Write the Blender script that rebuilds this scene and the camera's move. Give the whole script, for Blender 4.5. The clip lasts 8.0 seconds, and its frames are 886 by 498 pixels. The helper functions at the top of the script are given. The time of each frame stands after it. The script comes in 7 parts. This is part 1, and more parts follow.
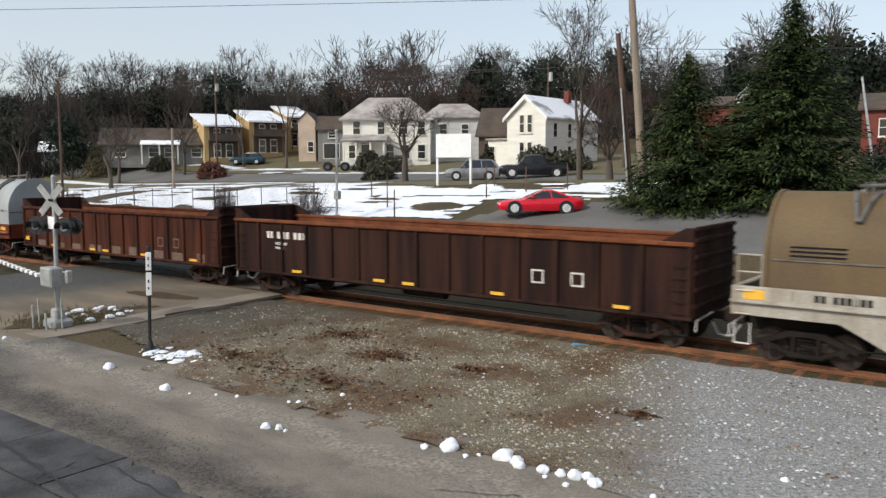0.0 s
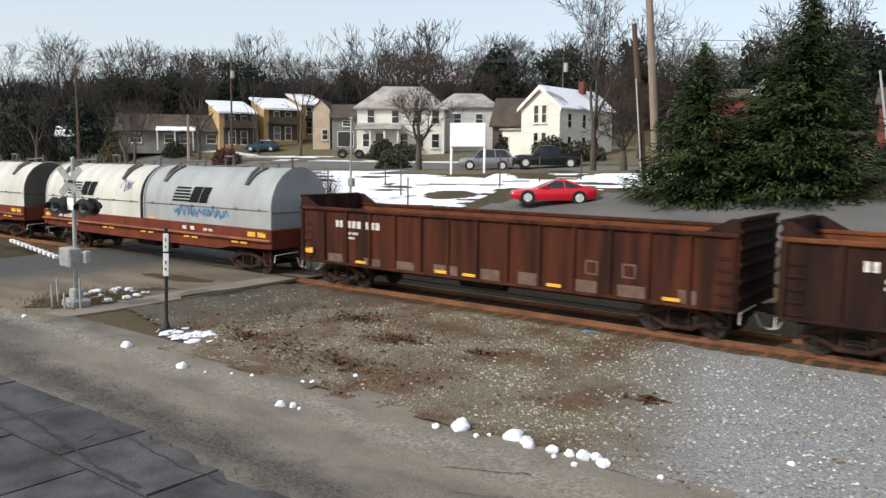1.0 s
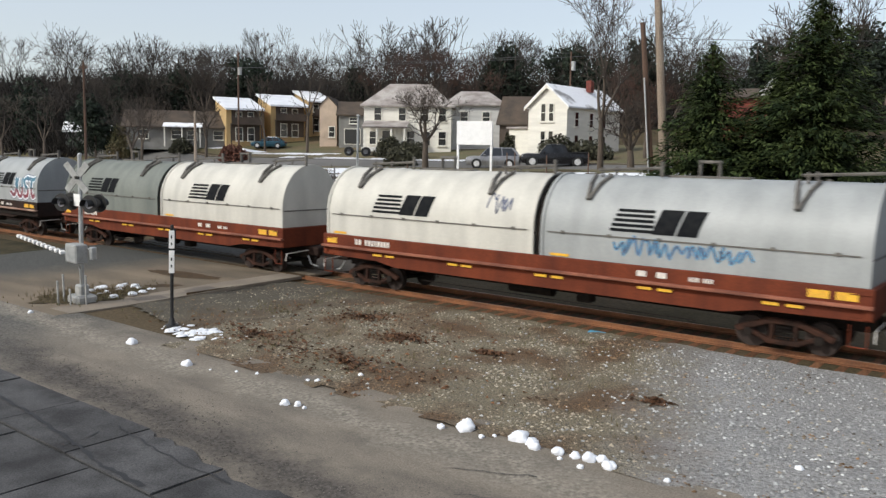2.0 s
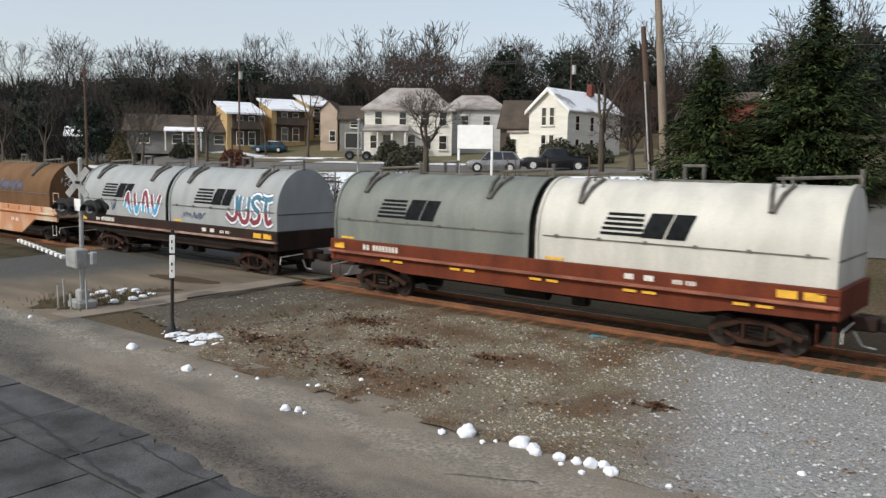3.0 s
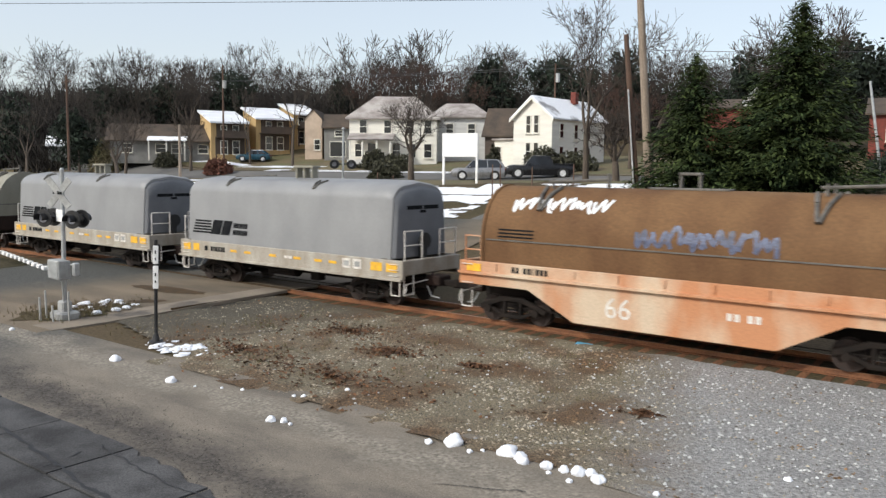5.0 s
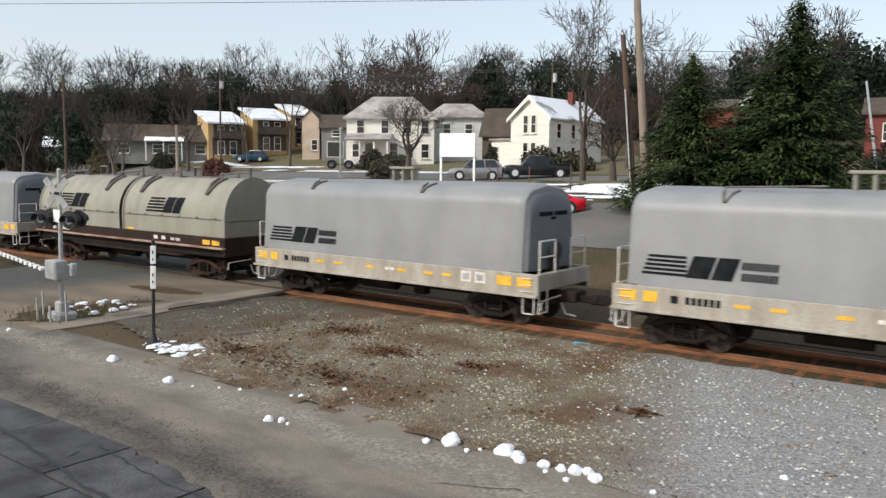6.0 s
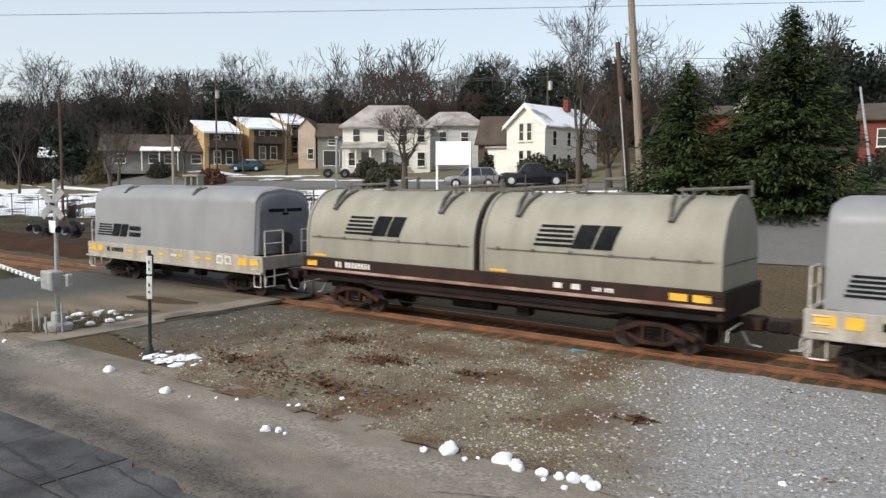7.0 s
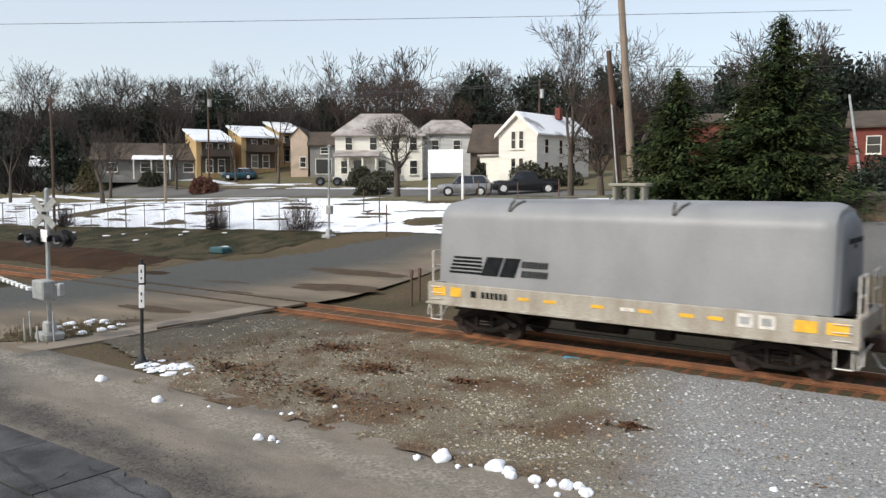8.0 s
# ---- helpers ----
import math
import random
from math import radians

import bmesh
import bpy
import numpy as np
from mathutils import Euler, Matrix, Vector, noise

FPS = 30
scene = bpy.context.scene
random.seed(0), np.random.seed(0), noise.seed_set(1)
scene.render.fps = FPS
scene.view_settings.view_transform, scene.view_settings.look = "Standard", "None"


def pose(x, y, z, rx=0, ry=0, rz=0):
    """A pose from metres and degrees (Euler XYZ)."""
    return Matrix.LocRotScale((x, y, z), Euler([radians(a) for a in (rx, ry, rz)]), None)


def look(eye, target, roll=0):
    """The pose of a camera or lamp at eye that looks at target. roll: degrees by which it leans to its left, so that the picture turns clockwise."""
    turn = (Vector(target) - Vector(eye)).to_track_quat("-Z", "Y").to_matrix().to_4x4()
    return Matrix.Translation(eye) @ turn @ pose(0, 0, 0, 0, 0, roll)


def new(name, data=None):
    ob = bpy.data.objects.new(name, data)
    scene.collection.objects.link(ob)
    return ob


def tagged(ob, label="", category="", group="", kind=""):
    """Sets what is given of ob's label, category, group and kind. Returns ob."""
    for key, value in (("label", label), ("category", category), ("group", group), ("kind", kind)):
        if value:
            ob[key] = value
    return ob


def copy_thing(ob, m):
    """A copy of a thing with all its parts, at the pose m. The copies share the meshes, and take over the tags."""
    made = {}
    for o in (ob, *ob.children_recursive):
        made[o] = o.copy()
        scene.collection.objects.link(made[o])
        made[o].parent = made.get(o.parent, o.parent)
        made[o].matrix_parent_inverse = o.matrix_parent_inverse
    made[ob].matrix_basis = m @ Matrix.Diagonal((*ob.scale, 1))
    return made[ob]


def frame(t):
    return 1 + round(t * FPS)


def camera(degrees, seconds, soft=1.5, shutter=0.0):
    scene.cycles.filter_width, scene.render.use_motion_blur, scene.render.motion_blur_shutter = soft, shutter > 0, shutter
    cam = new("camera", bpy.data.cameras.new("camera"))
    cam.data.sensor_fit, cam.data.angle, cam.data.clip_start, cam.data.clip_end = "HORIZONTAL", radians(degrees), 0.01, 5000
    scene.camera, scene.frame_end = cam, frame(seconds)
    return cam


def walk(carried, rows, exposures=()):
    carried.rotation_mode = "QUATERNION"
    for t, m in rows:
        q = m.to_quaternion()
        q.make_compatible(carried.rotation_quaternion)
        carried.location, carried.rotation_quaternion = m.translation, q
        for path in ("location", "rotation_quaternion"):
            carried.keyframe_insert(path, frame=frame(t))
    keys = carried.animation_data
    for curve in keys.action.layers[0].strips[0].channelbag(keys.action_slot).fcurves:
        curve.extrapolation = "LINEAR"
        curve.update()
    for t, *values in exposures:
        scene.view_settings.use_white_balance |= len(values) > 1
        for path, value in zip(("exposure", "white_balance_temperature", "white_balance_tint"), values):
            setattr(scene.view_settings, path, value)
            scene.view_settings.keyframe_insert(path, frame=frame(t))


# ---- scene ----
cam = camera(57.5, 8.0, soft=1.4, shutter=0.15)
# seconds, x, y, z, pitch, roll, yaw
ROWS = [
    (0.0, -0.079, 0.142, 5.068, -5.789, 0.173, 37.186),
    (0.5, 0.051, -0.061, 4.966, -6.332, -0.062, 37.939),
    (1.0, 0.034, -0.060, 4.942, -6.454, -0.564, 38.126),
    (2.5, -0.043, 0.027, 4.982, -6.643, -0.987, 38.667),
    (3.0, -0.049, 0.032, 4.984, -6.355, -0.862, 38.635),
    (3.5, -0.064, 0.048, 4.973, -5.932, -0.772, 38.737),
    (4.0, -0.057, 0.038, 4.974, -5.779, -0.697, 38.591),
    (4.5, -0.073, 0.070, 5.000, -5.755, -0.637, 37.929),
    (6.0, -0.044, 0.039, 4.989, -5.767, -0.497, 37.397),
    (6.5, -0.036, 0.040, 4.994, -5.558, -0.337, 37.288),
    (7.0, -0.040, 0.042, 4.994, -5.199, -0.139, 37.131),
    (7.5, -0.029, 0.050, 4.998, -4.907, -0.097, 36.731),
    (8.0, -0.000, 0.000, 5.000, -4.640, 0.000, 36.600),
]
# seconds and stops by which the picture dims
EXPO = [(0.0, -0.16), (1.0, -0.03), (2.5, -0.24), (3.0, -0.24), (3.5, -0.18), (4.0, -0.10), (4.5, -0.04), (8.0, -0.02)]
walk(cam, [(t, pose(x, y, z, 90 + pitch, roll, yaw)) for t, x, y, z, pitch, roll, yaw in ROWS], EXPO)

# ---- light ----
world = bpy.data.worlds.new("world")
scene.world = world
world.use_nodes = True
wn, wl = world.node_tree.nodes, world.node_tree.links
sky = wn.new("ShaderNodeTexSky")
sky.sky_type, sky.sun_disc = "NISHITA", False
SUN_EL, SUN_DIR = radians(37), Vector((-0.30, -0.95, 0)).normalized()
sky.sun_elevation, sky.sun_rotation = SUN_EL, math.atan2(SUN_DIR.x, SUN_DIR.y)
sky.dust_density, sky.air_density, sky.ozone_density = 2.0, 1.0, 1.0
haze = wn.new("ShaderNodeMixRGB")
haze.blend_type = "ADD"
haze.inputs[0].default_value = 1.0
haze.inputs[2].default_value = (4.5, 4.6, 4.7, 1)
wl.new(sky.outputs[0], haze.inputs[1])
bg = wn["Background"]
bg.inputs[1].default_value = 0.10
wl.new(haze.outputs[0], bg.inputs[0])

sun = new("sun", bpy.data.lights.new("sun", "SUN"))
sun.data.energy, sun.data.angle, sun.data.color = 2.9, radians(0.6), (1.0, 0.985, 0.91)
aim = Vector((SUN_DIR.x * math.cos(SUN_EL), SUN_DIR.y * math.cos(SUN_EL), math.sin(SUN_EL)))
sun.matrix_world = look(aim * 50, (0, 0, 0))
scene.view_settings.exposure = 0.0


# ---- materials ----
def mat(name, col, col2=None, rough=0.7, metal=0.0, scale=2.0, fine=30.0, var=0.5, bump=0.2, stretch=(1, 1, 1), contrast=(0.35, 0.65), island=0.0, rnd=0.0, spec=0.5, depth=0.02):
    """A worn surface: col broken up by col2 in large blotches, and a fine grain with relief."""
    m = bpy.data.materials.new(name)
    m.use_nodes = True
    n, l = m.node_tree.nodes, m.node_tree.links
    b = n["Principled BSDF"]
    col2 = col2 or tuple(c * 0.7 for c in col)
    tc, mp = n.new("ShaderNodeTexCoord"), n.new("ShaderNodeMapping")
    l.new(tc.outputs["Object"], mp.inputs["Vector"])
    mp.inputs["Scale"].default_value = stretch
    big, small = n.new("ShaderNodeTexNoise"), n.new("ShaderNodeTexNoise")
    big.inputs["Scale"].default_value, big.inputs["Detail"].default_value = scale, 6
    small.inputs["Scale"].default_value, small.inputs["Detail"].default_value = fine, 4
    l.new(mp.outputs[0], big.inputs["Vector"])
    l.new(tc.outputs["Object"], small.inputs["Vector"])
    ramp = n.new("ShaderNodeMapRange")
    ramp.inputs[1].default_value, ramp.inputs[2].default_value = contrast
    l.new(big.outputs[0], ramp.inputs[0])
    mix = n.new("ShaderNodeMixRGB")
    mix.inputs[1].default_value, mix.inputs[2].default_value = (*col, 1), (*col2, 1)
    l.new(ramp.outputs[0], mix.inputs[0])
    grain = n.new("ShaderNodeMapRange")
    grain.inputs[1].default_value, grain.inputs[2].default_value = 0.25, 0.75
    grain.inputs[3].default_value, grain.inputs[4].default_value = 1 - var, 1 + var
    l.new(small.outputs[0], grain.inputs[0])
    mul = n.new("ShaderNodeVectorMath")
    mul.operation = "SCALE"
    l.new(mix.outputs[0], mul.inputs[0])
    l.new(grain.outputs[0], mul.inputs["Scale"])
    last = mul.outputs[0]
    if island or rnd:
        src = n.new("ShaderNodeNewGeometry").outputs["Random Per Island"] if island else n.new("ShaderNodeObjectInfo").outputs["Random"]
        amount = island or rnd
        vary = n.new("ShaderNodeMapRange")
        vary.inputs[3].default_value, vary.inputs[4].default_value = 1 - amount, 1 + amount
        l.new(src, vary.inputs[0])
        mul2 = n.new("ShaderNodeVectorMath")
        mul2.operation = "SCALE"
        l.new(last, mul2.inputs[0])
        l.new(vary.outputs[0], mul2.inputs["Scale"])
        last = mul2.outputs[0]
    l.new(last, b.inputs["Base Color"])
    rr = n.new("ShaderNodeMapRange")
    rr.inputs[3].default_value, rr.inputs[4].default_value = max(rough - 0.12, 0.03), min(rough + 0.12, 1)
    l.new(small.outputs[0], rr.inputs[0])
    l.new(rr.outputs[0], b.inputs["Roughness"])
    b.inputs["Metallic"].default_value = metal
    b.inputs["Specular IOR Level"].default_value = spec
    if bump:
        bp = n.new("ShaderNodeBump")
        bp.inputs["Strength"].default_value, bp.inputs["Distance"].default_value = bump, depth
        l.new(small.outputs[0], bp.inputs["Height"])
        l.new(bp.outputs[0], b.inputs["Normal"])
    return m


M = {}
M["dirt"] = mat("dirt_and_dead_grass", (0.098, 0.072, 0.044), (0.064, 0.053, 0.029), 0.95, scale=0.25, fine=9, var=0.45, bump=0.5, depth=0.05, spec=0.15)
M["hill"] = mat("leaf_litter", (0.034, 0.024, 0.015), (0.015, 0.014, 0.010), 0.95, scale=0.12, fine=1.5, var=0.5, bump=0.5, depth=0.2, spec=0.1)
M["lawn"] = mat("winter_lawn", (0.10, 0.098, 0.042), (0.135, 0.10, 0.055), 0.95, scale=0.3, fine=12, var=0.4, bump=0.4)
M["gravel"] = mat("gravel_bed", (0.165, 0.138, 0.092), (0.105, 0.064, 0.033), 0.95, scale=0.55, fine=24, var=0.8, bump=0.9, contrast=(0.44, 0.62), depth=0.05)
M["stone"] = mat("crushed_stone", (0.26, 0.228, 0.175), (0.135, 0.080, 0.040), 0.9, scale=0.55, fine=20, var=0.3, bump=0.2, contrast=(0.44, 0.62), island=0.75)
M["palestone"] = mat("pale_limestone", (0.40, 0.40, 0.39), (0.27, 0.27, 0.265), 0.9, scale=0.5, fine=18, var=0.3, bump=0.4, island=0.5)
M["asphalt"] = mat("old_asphalt", (0.212, 0.182, 0.146), (0.130, 0.113, 0.094), 0.92, scale=0.8, fine=38, var=0.38, bump=0.5, depth=0.014, stretch=(0.55, 1.5, 1), contrast=(0.38, 0.70), spec=0.3)
M["slab"] = mat("worn_concrete_slab", (0.082, 0.081, 0.082), (0.040, 0.039, 0.040), 0.85, scale=1.3, fine=34, var=0.45, bump=0.4, rnd=0.14, spec=0.2, contrast=(0.38, 0.66))
M["gritstone"] = mat("dull_grit", (0.12, 0.105, 0.09), (0.07, 0.062, 0.055), 0.9, scale=1.5, fine=20, var=0.3, bump=0.2, island=0.5)
M["crossing"] = mat("crossing_asphalt", (0.200, 0.158, 0.113), (0.120, 0.097, 0.071), 0.92, scale=0.4, fine=30, var=0.28, bump=0.35, stretch=(0.5, 1.6, 1), spec=0.3)
M["walkway"] = mat("concrete_walk", (0.235, 0.195, 0.15), (0.175, 0.145, 0.112), 0.9, scale=0.8, fine=25, var=0.2, bump=0.2)
M["street"] = mat("far_street", (0.140, 0.134, 0.126), (0.102, 0.099, 0.093), 0.9, scale=0.2, fine=10, var=0.2, bump=0.2)
M["snow"] = mat("old_snow", (0.84, 0.86, 0.90), (0.72, 0.74, 0.79), 0.6, scale=0.8, fine=6, var=0.06, bump=0.5, depth=0.06)
M["crack"] = mat("tar_and_cracks", (0.022, 0.022, 0.024), None, 0.7, scale=3, fine=30)
M["mud"] = mat("wet_mud_patch", (0.075, 0.045, 0.020), (0.045, 0.03, 0.016), 0.8, scale=2, fine=14, var=0.4, bump=0.5, spec=0.3)
M["leaf"] = mat("dead_leaves", (0.13, 0.062, 0.028), (0.075, 0.036, 0.018), 0.9, scale=5, fine=30, island=0.5)
M["rail"] = mat("rusty_rail", (0.25, 0.105, 0.045), (0.14, 0.060, 0.030), 0.65, 0.2, scale=1.2, fine=25, var=0.3)
M["railhead"] = mat("worn_rail_head", (0.38, 0.235, 0.15), (0.26, 0.14, 0.08), 0.4, 0.6, scale=1, fine=30, var=0.2)
M["tie"] = mat("timber_sleeper", (0.185, 0.088, 0.045), (0.085, 0.044, 0.026), 0.92, scale=1.2, fine=18, var=0.4, stretch=(6, 1, 6), bump=0.5, rnd=0.4, spec=0.2)
# Besides the rust stain, the shade under the train is put into this colour.
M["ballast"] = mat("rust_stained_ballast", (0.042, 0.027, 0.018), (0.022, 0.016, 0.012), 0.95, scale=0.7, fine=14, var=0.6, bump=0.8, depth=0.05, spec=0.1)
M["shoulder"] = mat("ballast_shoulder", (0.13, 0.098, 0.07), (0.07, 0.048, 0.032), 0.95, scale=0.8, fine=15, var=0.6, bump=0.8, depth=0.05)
M["verge"] = mat("dull_verge_grass", (0.060, 0.049, 0.029), (0.022, 0.023, 0.011), 0.95, scale=0.55, fine=9, var=0.5, bump=0.6, contrast=(0.42, 0.6), depth=0.05, spec=0.12)
M["bank"] = mat("rusty_bank_soil", (0.049, 0.026, 0.014), (0.029, 0.017, 0.010), 0.95, scale=0.6, fine=12, var=0.5, bump=0.7, depth=0.05, spec=0.12)
M["faded"] = mat("faded_side_paint", (0.15, 0.10, 0.072), (0.10, 0.06, 0.042), 0.9, scale=3, fine=20, var=0.3)
M["galv"] = mat("galvanised_steel", (0.50, 0.51, 0.51), (0.36, 0.37, 0.37), 0.5, 0.6, scale=4, fine=40, var=0.15)
M["alu"] = mat("grey_painted_steel", (0.40, 0.40, 0.39), (0.28, 0.28, 0.27), 0.55, 0.2, scale=3, fine=30, var=0.15)
M["black"] = mat("black_paint", (0.016, 0.016, 0.017), None, 0.5, scale=3, fine=30)
M["white"] = mat("white_paint", (0.86, 0.85, 0.83), (0.78, 0.77, 0.75), 0.6, scale=3, fine=20, var=0.06)
M["lens"] = mat("signal_lens", (0.50, 0.50, 0.55), (0.40, 0.40, 0.45), 0.15, 0.1, scale=6, fine=40, var=0.1)
# Real grime and rust, darkened further to carry the shade under the cars.
M["grime"] = mat("brake_grime", (0.026, 0.020, 0.017), (0.014, 0.012, 0.011), 0.85, 0.1, scale=2, fine=25, var=0.35, spec=0.12)
M["truck"] = mat("rusty_bogie", (0.062, 0.029, 0.020), (0.026, 0.016, 0.013), 0.85, 0.1, scale=2, fine=22, var=0.4, spec=0.12)
M["wheel"] = mat("wheel_steel", (0.045, 0.028, 0.022), (0.024, 0.018, 0.016), 0.65, 0.3, scale=4, fine=30, var=0.25)
M["rust"] = mat("gondola_rust", (0.082, 0.024, 0.012), (0.026, 0.011, 0.008), 0.92, 0.0, scale=1.0, fine=22, var=0.35, stretch=(2.6, 2.6, 0.25), bump=0.3, spec=0.15)
M["rustdark"] = mat("dark_gondola_paint", (0.042, 0.018, 0.012), (0.016, 0.008, 0.007), 0.92, 0.0, scale=1.0, fine=22, var=0.35, stretch=(2.6, 2.6, 0.22), bump=0.3, spec=0.15)
M["rustin"] = mat("bright_inner_rust", (0.175, 0.058, 0.024), (0.105, 0.036, 0.018), 0.9, 0.0, scale=0.8, fine=14, var=0.3, stretch=(1.5, 1.5, 0.5), bump=0.3, spec=0.15)
M["red"] = mat("oxide_red_frame", (0.165, 0.040, 0.018), (0.095, 0.025, 0.014), 0.75, scale=1.2, fine=20, var=0.22, stretch=(1, 1, 0.4), spec=0.15)
M["darkframe"] = mat("dark_brown_frame", (0.040, 0.021, 0.016), (0.022, 0.015, 0.013), 0.75, scale=1.2, fine=20, var=0.3, stretch=(1, 1, 0.4), spec=0.15)
M["paleframe"] = mat("pale_grey_frame", (0.40, 0.37, 0.32), (0.27, 0.23, 0.18), 0.7, scale=1.3, fine=18, var=0.2, stretch=(1.4, 1, 0.4))
M["orangeframe"] = mat("faded_orange_white_frame", (0.56, 0.44, 0.32), (0.47, 0.21, 0.10), 0.75, scale=0.6, fine=18, var=0.15, stretch=(1, 1, 0.45), contrast=(0.40, 0.60))
M["hoodwhite"] = mat("white_hood", (0.60, 0.58, 0.52), (0.47, 0.455, 0.41), 0.55, scale=0.9, fine=16, var=0.06, bump=0.08, stretch=(1.5, 1, 0.5))
M["hoodpale"] = mat("pale_grey_hood", (0.351, 0.365, 0.365), (0.279, 0.293, 0.293), 0.5, scale=0.9, fine=16, var=0.06, bump=0.08, stretch=(1.5, 1, 0.5))
M["hoodgreen"] = mat("weathered_green_grey_hood", (0.180, 0.194, 0.171), (0.126, 0.140, 0.126), 0.6, scale=1.0, fine=16, var=0.12, bump=0.1, stretch=(1.5, 1, 0.4))
M["hoodgrey"] = mat("smooth_grey_hood", (0.262, 0.263, 0.266), (0.215, 0.216, 0.220), 0.5, scale=0.7, fine=12, var=0.05, bump=0.05, stretch=(1, 1, 0.6))
# Same hood grey, darkened and blued: the shade on east ends put into colour.
M["hoodgreyshade"] = mat("dull_grey_hood_end", (0.145, 0.150, 0.162), (0.111, 0.116, 0.126), 0.6, scale=0.9, fine=12, var=0.08, bump=0.05)
M["hoodtan"] = mat("dusty_tan_hood", (0.297, 0.279, 0.225), (0.230, 0.216, 0.171), 0.6, scale=0.9, fine=16, var=0.08, bump=0.08, stretch=(1.5, 1, 0.5))
M["hoodbrown"] = mat("rust_brown_hood", (0.175, 0.098, 0.048), (0.115, 0.060, 0.030), 0.75, scale=0.7, fine=14, var=0.2, bump=0.15, stretch=(1, 1, 0.5), spec=0.15)
M["hoodkhaki"] = mat("khaki_brown_hood", (0.135, 0.088, 0.038), (0.09, 0.058, 0.028), 0.75, scale=0.7, fine=14, var=0.2, bump=0.15, stretch=(1, 1, 0.5))
M["bracket"] = mat("weathered_bracket", (0.15, 0.138, 0.12), (0.085, 0.078, 0.07), 0.7, scale=3, fine=30, var=0.2)
M["ledge"] = mat("scuffed_sill_ledge", (0.40, 0.27, 0.21), (0.20, 0.10, 0.07), 0.75, scale=2.0, fine=20, var=0.25, stretch=(0.6, 1, 1))
M["redledge"] = mat("scuffed_red_ledge", (0.30, 0.105, 0.060), (0.15, 0.050, 0.030), 0.75, scale=2.0, fine=20, var=0.25, stretch=(0.6, 1, 1))
M["logo"] = mat("black_emblem_paint", (0.008, 0.009, 0.011), (0.016, 0.017, 0.018), 0.8, scale=4, fine=20, var=0.2, bump=0, spec=0.08)
M["yellow"] = mat("yellow_reflector", (0.85, 0.47, 0.035), (0.66, 0.36, 0.04), 0.45, scale=5, fine=30, var=0.15)
M["mark"] = mat("white_stencil", (0.74, 0.71, 0.66), (0.55, 0.50, 0.45), 0.6, scale=6, fine=40, var=0.15)
M["gblue"] = mat("spray_blue", (0.10, 0.40, 0.62), (0.08, 0.28, 0.50), 0.5, scale=1.5, fine=20, var=0.15)
M["gwhite"] = mat("spray_white", (0.85, 0.87, 0.88), (0.72, 0.76, 0.80), 0.5, scale=2, fine=20, var=0.06)
M["gdark"] = mat("spray_dark", (0.05, 0.055, 0.09), (0.10, 0.12, 0.2), 0.5, scale=2, fine=20)
M["gteal"] = mat("spray_teal", (0.055, 0.19, 0.27), (0.03, 0.11, 0.18), 0.5, scale=1.5, fine=20, var=0.15)
M["gred"] = mat("spray_maroon", (0.24, 0.03, 0.05), (0.16, 0.03, 0.05), 0.5, scale=2, fine=20)
M["carred"] = mat("red_car_paint", (0.66, 0.012, 0.030), (0.60, 0.010, 0.025), 0.22, scale=1, fine=20, var=0.03, bump=0)
M["carblack"] = mat("black_car_paint", (0.012, 0.012, 0.014), None, 0.25, scale=1, fine=20, var=0.05, bump=0)
M["carsilver"] = mat("silver_car_paint", (0.33, 0.33, 0.34), None, 0.3, 0.5, scale=1, fine=20, var=0.05, bump=0)
M["carblue"] = mat("dark_teal_car_paint", (0.02, 0.08, 0.12), None, 0.3, 0.2, scale=1, fine=20, var=0.05, bump=0)
M["glass"] = mat("dark_glass", (0.012, 0.014, 0.017), None, 0.08, scale=1, fine=8, var=0.1, bump=0, spec=0.8)
M["tyre"] = mat("rubber_tyre", (0.018, 0.018, 0.018), None, 0.85, scale=5, fine=40)
M["rim"] = mat("alloy_rim", (0.78, 0.78, 0.78), None, 0.35, 0.2, scale=5, fine=40, var=0.1)
M["lamp_red"] = mat("red_tail_lens", (0.35, 0.01, 0.01), None, 0.2, scale=5, fine=40, bump=0)
M["lamp_white"] = mat("head_lamp_glass", (0.7, 0.7, 0.72), None, 0.1, scale=5, fine=40, bump=0)
M["bark"] = mat("grey_bark", (0.108, 0.084, 0.064), (0.068, 0.053, 0.042), 0.9, scale=1.5, fine=8, var=0.3, bump=0.4, stretch=(3, 3, 0.6))
M["crownbark"] = mat("dark_twig_bark", (0.072, 0.054, 0.041), (0.036, 0.028, 0.023), 0.9, scale=0.8, fine=8, var=0.3, bump=0)
M["redtwig"] = mat("red_brown_twigs", (0.088, 0.045, 0.030), (0.045, 0.025, 0.019), 0.9, scale=0.8, fine=8, var=0.3, bump=0)
M["barkfar"] = mat("wood_bark", (0.064, 0.051, 0.040), (0.026, 0.022, 0.019), 0.9, scale=0.12, fine=4, var=0.3, bump=0, island=0.0)
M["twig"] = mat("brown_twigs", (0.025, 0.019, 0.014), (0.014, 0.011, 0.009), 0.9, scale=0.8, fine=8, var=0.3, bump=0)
# Sunlit yellow-green and shaded near-black of the boughs are put into these blotches.
M["needle"] = mat("spruce_needles", (0.050, 0.068, 0.021), (0.012, 0.023, 0.009), 0.85, scale=0.9, fine=6, var=0.5, bump=0.0, island=0.5, contrast=(0.40, 0.62), spec=0.15)
M["pine"] = mat("far_evergreen", (0.018, 0.029, 0.016), (0.011, 0.018, 0.011), 0.9, scale=0.5, fine=4, var=0.5, bump=0, island=0.5)
